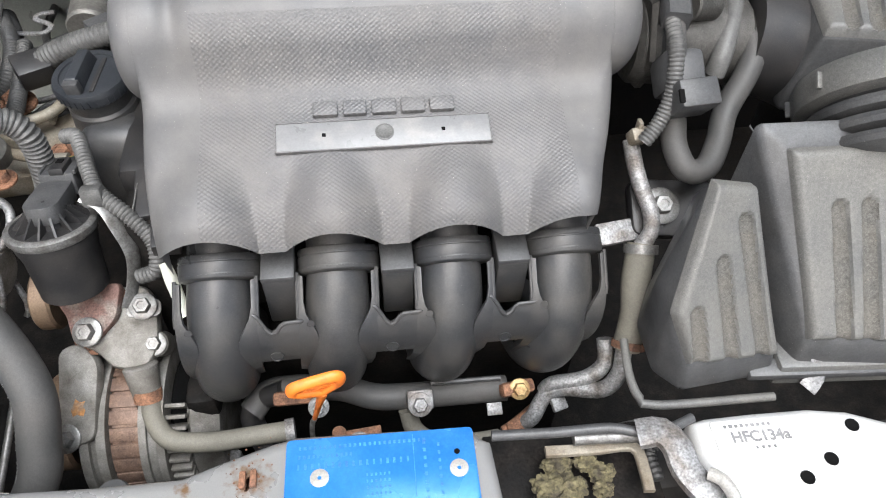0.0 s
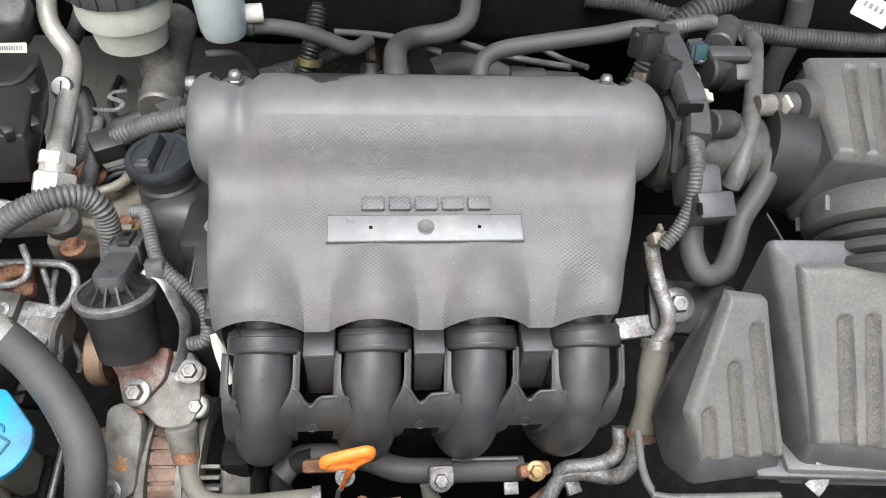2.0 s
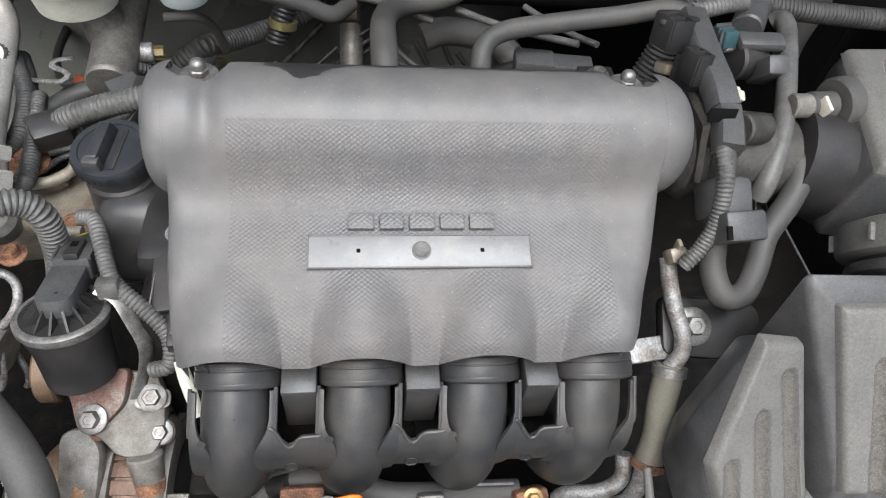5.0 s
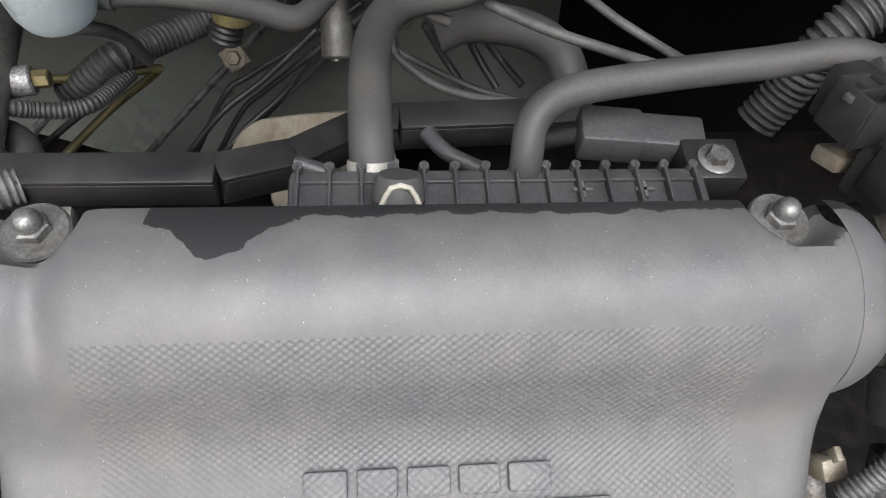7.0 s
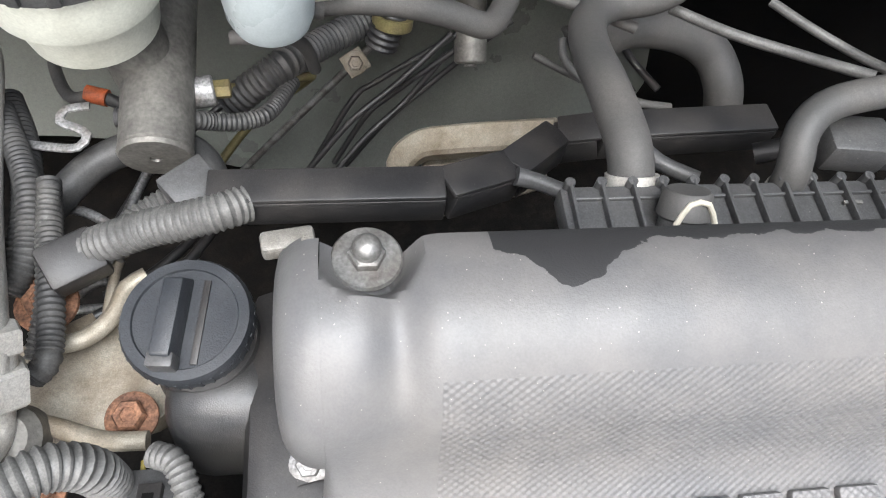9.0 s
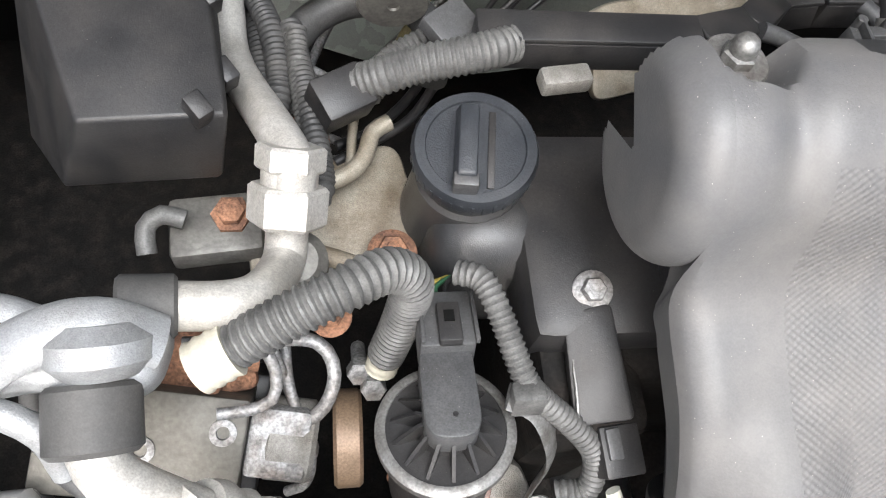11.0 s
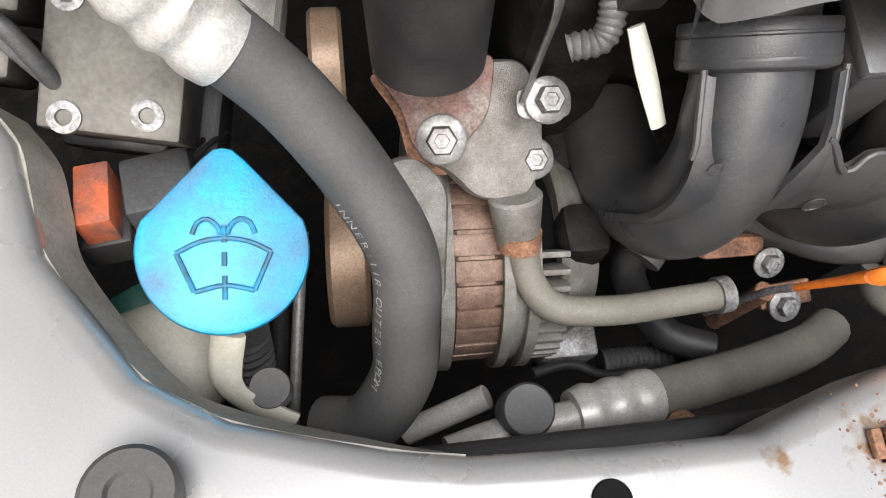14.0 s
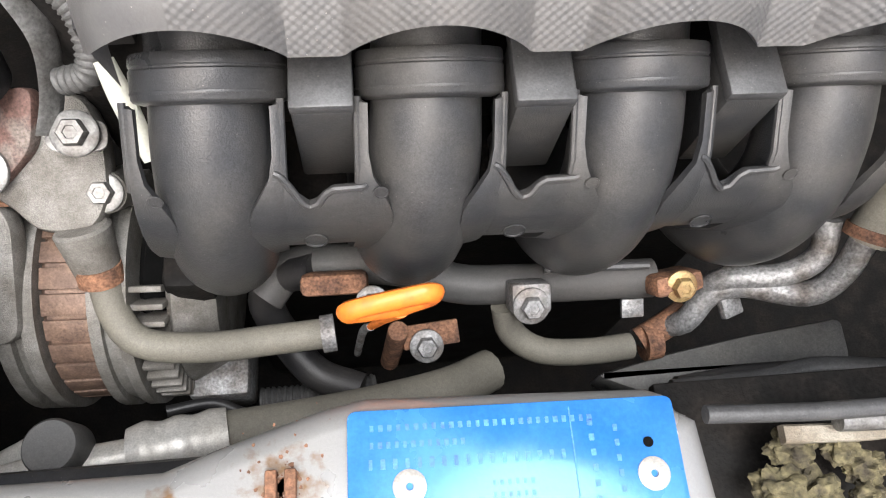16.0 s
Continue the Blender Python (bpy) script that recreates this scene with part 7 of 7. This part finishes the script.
for c, t in (((-0.2208, 0.3800, 0.8500), (0, -1, 0.3)), ((-0.2149, 0.3725, 0.8500), (0, -1, 0.3))):
    s = thing("stud", c, "small grey stud on a bracket", "stud", "studs")
    part("shank", cyl(c, Vector(c) + Vector((0, 0.02, -0.02)), 0.0035, seg=12), M_DULL, s)
    part("nut", cyl(c, Vector(c) + Vector((0, 0.006, -0.006)), 0.0058, seg=6), M_DULL, s)
solo("rust_plate", prism(rounded([(-0.03, -0.016), (0.03, -0.014), (0.028, 0.016), (-0.026, 0.018)], 0.005), axes((-0.2946, 0.3848, 0.8620), (0.05, -0.3, 0.95), (1, 0.1, 0)), 0.01, 0.002), M_RUST, "rusty brown steel plate behind the brake block", "plate")
hose("rust_arch", [(-0.2823, 0.3737, 0.8680), (-0.2784, 0.3784, 0.8740), (-0.2712, 0.3817, 0.8760), (-0.2623, 0.3822, 0.8740)], 0.005, M_RUST, "curved rusty bracket arm", "bracket")

hose("brake_line", [(-0.2921, 0.3897, 0.8750), (-0.2609, 0.3901, 0.8750), (-0.2387, 0.3891, 0.8720), (-0.2317, 0.3768, 0.8650), (-0.2399, 0.3624, 0.8550), (-0.2637, 0.3609, 0.8500)], 0.003, M_DULL, "bent steel line over the brake block", "brake pipe")
solo("round_plug", lathe([(0.013, 0), (0.013, 0.01), (0.009, 0.014), (0.001, 0.0145)], axes((-0.2460, 0.4193, 0.8850), (0, -0.3, 0.95)), 24), M_CAST, "grey round cap on a plate", "plug")

# ---- further lines, clips and fittings ----
hose("vacuum_line", [(0.0170, 0.6300, 0.9020), (0.0200, 0.6200, 0.8920), (0.0420, 0.6100, 0.8790), (0.0650, 0.6000, 0.8790), (0.0860, 0.6000, 0.8750)], 0.0026, M_RUBBER, "thin black vacuum line looping behind the breather hose", "cable")
hose("brake_line", [(0.0680, 0.6900, 0.8580), (0.0800, 0.6800, 0.8360), (0.0950, 0.6600, 0.8220)], 0.0028, M_BLACK, "thin black line slanting down the bulkhead", "brake pipe")
hose("brake_line", [(0.0850, 0.6900, 0.8430), (0.0990, 0.6800, 0.8300), (0.1130, 0.6600, 0.8250)], 0.0028, M_BLACK, "thin black line slanting down the bulkhead", "brake pipe")
hose("brake_line", [(0.0420, 0.6900, 0.8540), (0.0580, 0.6800, 0.8300), (0.0750, 0.6600, 0.8160)], 0.0028, M_BLACK, "thin black line slanting down the bulkhead", "brake pipe")
hose("brake_line", [(-0.0340, 0.7000, 0.8390), (-0.0730, 0.6800, 0.8100), (-0.1060, 0.6600, 0.7940), (-0.1380, 0.6400, 0.7640)], 0.0024, M_BLACK, "thin black brake line on the bulkhead", "brake pipe")
hose("brake_line", [(-0.0360, 0.7000, 0.8200), (-0.0630, 0.6900, 0.7830), (-0.0940, 0.6700, 0.7650), (-0.1210, 0.6500, 0.7430)], 0.0024, M_BLACK, "thin black brake line on the bulkhead", "brake pipe")
hose("brake_line", [(-0.1960, 0.6900, 0.7820), (-0.2330, 0.6600, 0.7680), (-0.2550, 0.6200, 0.7690), (-0.2870, 0.6000, 0.7280)], 0.0026, M_BLACK, "thin black line running down behind the loom", "brake pipe")
hose("brake_line", [(-0.2170, 0.6600, 0.8040), (-0.2360, 0.6200, 0.8010), (-0.2530, 0.5800, 0.7930), (-0.2650, 0.5500, 0.8070)], 0.003, M_DULL, "thin grey steel line beside the oil neck", "brake pipe")
hose("brake_line", [(-0.2680, 0.5200, 0.8600), (-0.2490, 0.5180, 0.8600), (-0.2310, 0.5270, 0.8600), (-0.2230, 0.5410, 0.8600)], 0.0026, M_DULL, "thin grey steel line beside the oil neck", "brake pipe")
hose("brake_line", [(-0.2670, 0.5390, 0.8650), (-0.2510, 0.5430, 0.8650), (-0.2360, 0.5360, 0.8650), (-0.2250, 0.5260, 0.8650)], 0.0026, M_DULL, "thin grey steel line beside the oil neck", "brake pipe")
hose("throttle_cable", [(-0.0530, 0.6400, 0.9320), (-0.0310, 0.6400, 0.9310), (-0.0050, 0.6300, 0.9340), (0.0170, 0.6200, 0.9340), (0.0480, 0.6100, 0.9280)], 0.0032, M_RUBBER, "black cable sheath crossing the bulkhead", "cable")
hose("fluid_line", [(-0.1650, 0.6000, 0.9290), (-0.1400, 0.6000, 0.9300), (-0.1300, 0.6100, 0.9140), (-0.1260, 0.6200, 0.8870)], 0.0036, M_RUBBER, "dark line leaving the brake cylinder", "brake pipe")
hose("corrugated_hose", [(-0.0690, 0.6800, 0.9460), (-0.0720, 0.6700, 0.9270), (-0.0770, 0.6600, 0.9080), (-0.0870, 0.6500, 0.8760)], 0.0105, M_BLACK, "black corrugated hose hanging at the bulkhead", "conduit", rib=0.0014, pitch=0.004)
solo("tape_band", ring((-0.0800, 0.6550, 0.8920), (0.15, 0.3, 1), 0.0112, 0.007, 0.0012), M_BRASS, "olive-yellow band round the corrugated hose", "tape")
hose("wiring_loom", [(-0.2790, 0.5810, 0.9000), (-0.2590, 0.5360, 0.9000), (-0.2540, 0.5020, 0.8950), (-0.2600, 0.4820, 0.8900)], 0.0062, M_LOOM_DARK, "dark corrugated loom beside the aluminium pipe", "wiring loom", rib=0.0008, pitch=0.0028)
hose("wiring_loom", [(-0.2460, 0.5290, 0.9050), (-0.2450, 0.5070, 0.9000), (-0.2420, 0.4760, 0.8950), (-0.2460, 0.4530, 0.8850)], 0.005, M_LOOM, "grey corrugated loom beside the aluminium pipe", "wiring loom", rib=0.0007, pitch=0.0026)
hose("wiring_loom", [(-0.2150, 0.4940, 0.9050), (-0.2010, 0.5130, 0.9050), (-0.1710, 0.5280, 0.9100)], 0.0075, M_LOOM, "grey corrugated loom disappearing under the cover", "wiring loom", rib=0.001, pitch=0.003)
for px, sx, sy in (((0.1850, 0.4730, 1.0120), 0.015, 0.018), ((0.1950, 0.4480, 1.0040), 0.010, 0.016)):
    q = Vector(px)
    tilt = pose(0, 0, 0, -12, 6, 14)
    for dx, dy, w, h in ((-sx / 2, 0, 0.0022, sy), (sx / 2, 0, 0.0022, sy), (0, -sy / 2, sx, 0.0022), (0, sy / 2, sx, 0.0022), (0, 0, sx, 0.002)):
        part("socket_wall", box(q + tilt.to_3x3() @ Vector((dx, dy, 0)), (w, h, 0.02), tilt, 0.0005), M_BLACK, trunk)
part("lid_step", box((0.2000, 0.4050, 1.0000), (0.0172, 0.0012, 0.009), pose(0, 0, 0, -10, 0, 0), 0.0004), M_HOLE, trunk)
part("wire_tie", tube([(0.2210, 0.4640, 0.9980), (0.2200, 0.4560, 1.0000), (0.2220, 0.4500, 0.9980), (0.2220, 0.4470, 0.9900)], 0.0009, 8), M_WHITE, trunk, "white cable tie end")
tealm = mat("teal_connector_plastic", (0.03, 0.075, 0.085), 0.45, col2=(0.02, 0.045, 0.05), vary=0.2)
tconn = thing("sensor_connector", (0.2440, 0.5110, 0.9850), "small teal plug with locking latch above the throttle", "connector")
part("shell", box((0.2360, 0.4960, 0.9950), (0.011, 0.016, 0.012), pose(0, 0, 0, -15, 0, 12), 0.0012), tealm, tconn)
for k in range(3):
    part("latch_rib", box((0.2360, 0.4960, 0.9950), (0.0125, 0.0016, 0.0135), pose(0, 0, 0, -15, 0, 12) @ pose(0, 0, 0), 0.0003), M_GREYP, tconn).location += Vector((0, 0.005 * (k - 1), 0.0))
part("cradle", box((-0.3125, 0.297, 0.802), (0.019, 0.034, 0.014), pose(0, 0, 0, -10, 0, 8), 0.002), M_BLACK, relay)
for k in range(4):
    solo("wire", tube([(-0.291 + 0.004 * k, 0.315, 0.812), (-0.289 + 0.005 * k, 0.325, 0.806), (-0.286 + 0.005 * k, 0.338, 0.79)], 0.0012, 8), M_BLACK, "thin black wire from the grey connector", "wire", "connector wires")
tag = thing("paper_tag", (0.4440, 0.6000, 0.9830), "white printed paper tag hanging at the bulkhead", "tag")
tgm = axes((0.4440, 0.6000, 0.9830), (-0.2, -0.8, 0.55), (1, -0.2, -0.45))
part("paper", prism(plate_bar(0.034, 0.022, 0.002), tgm, 0.0006, 0), M_STICKER, tag)
bars(-0.012, 0.002, 0.022, 0.005, 4, 0.4, tgm @ pose(0, 0, 0.0002), tag, M_INK)
lbm = axes((-0.3350, 0.5980, 0.9330), (0.0, -0.75, 0.65), (1, 0.05, 0))
plab = thing("paper_label", lbm.translation, "aged cream paper label with fine print bars", "label")
part("paper", prism(plate_bar(0.034, 0.009, 0.001), lbm, 0.0008, 0), M_CREAM, plab)
bars(-0.014, 0, 0.028, 0.004, 14, 0.5, lbm @ pose(0, 0, 0.0002), plab, M_INK)
hose("brake_pipe", [(-0.3420, 0.3500, 0.8600), (-0.3330, 0.3430, 0.8500), (-0.3220, 0.3350, 0.8350), (-0.3100, 0.3230, 0.8300)], 0.0026, M_LOOM, "thin grey brake pipe screwed into the brake block", "brake pipe")
hose("brake_pipe", [(-0.2530, 0.3960, 0.8600), (-0.2510, 0.3750, 0.8550), (-0.2430, 0.3500, 0.8400), (-0.2460, 0.3400, 0.8200), (-0.2550, 0.3380, 0.8100)], 0.0024, M_DULL, "thin steel brake pipe dropping behind the hose", "brake pipe")
hose("brake_line", [(-0.2300, 0.4790, 0.8700), (-0.2110, 0.4910, 0.8700), (-0.1920, 0.5050, 0.8700), (-0.1780, 0.5260, 0.8700)], 0.0026, M_BLACK, "thin black line under the oil neck", "brake pipe")
hose("brake_line", [(-0.2290, 0.4920, 0.8650), (-0.2130, 0.5000, 0.8650), (-0.1960, 0.5160, 0.8650), (-0.1830, 0.5340, 0.8650)], 0.0026, M_BLACK, "thin black line under the oil neck", "brake pipe")
hose("brake_line", [(-0.2230, 0.4690, 0.8750), (-0.2200, 0.4990, 0.8800), (-0.2110, 0.5100, 0.8900)], 0.0024, M_BEIGE, "thin pale steel line beside the oil neck", "brake pipe")
for px in ((-0.3460, 0.3830, 0.8400), (-0.3470, 0.3540, 0.8400)):
    valve_at = Vector(px)
    sv = thing("solenoid_case", valve_at + Vector((0, 0, -0.02)), "grimy grey solenoid case beside the brake block", "solenoid", "solenoid cases")
    part("case", box(valve_at + Vector((0, 0, -0.012)), (0.022, 0.02, 0.03), am, 0.003), M_ABS, sv)
    part("stub", cyl(valve_at + Vector((0.004, 0, 0)), valve_at + Vector((0.004, -0.003, 0.008)), 0.005, seg=16), M_DULL, sv)
for k, wc in enumerate(((0.3, 0.24, 0.05), (0.03, 0.1, 0.05), (0.02, 0.02, 0.02))):
    part("wire", tube([em @ Vector((-0.002 + 0.003 * k, 0.046, 0.014)), em @ Vector((-0.004 + 0.004 * k, 0.054, 0.017)), em @ Vector((0.006 + 0.001 * k, 0.06, 0.016))], 0.0011, 8), mat("wire_sheath", wc, 0.45, vary=0.1), egr)
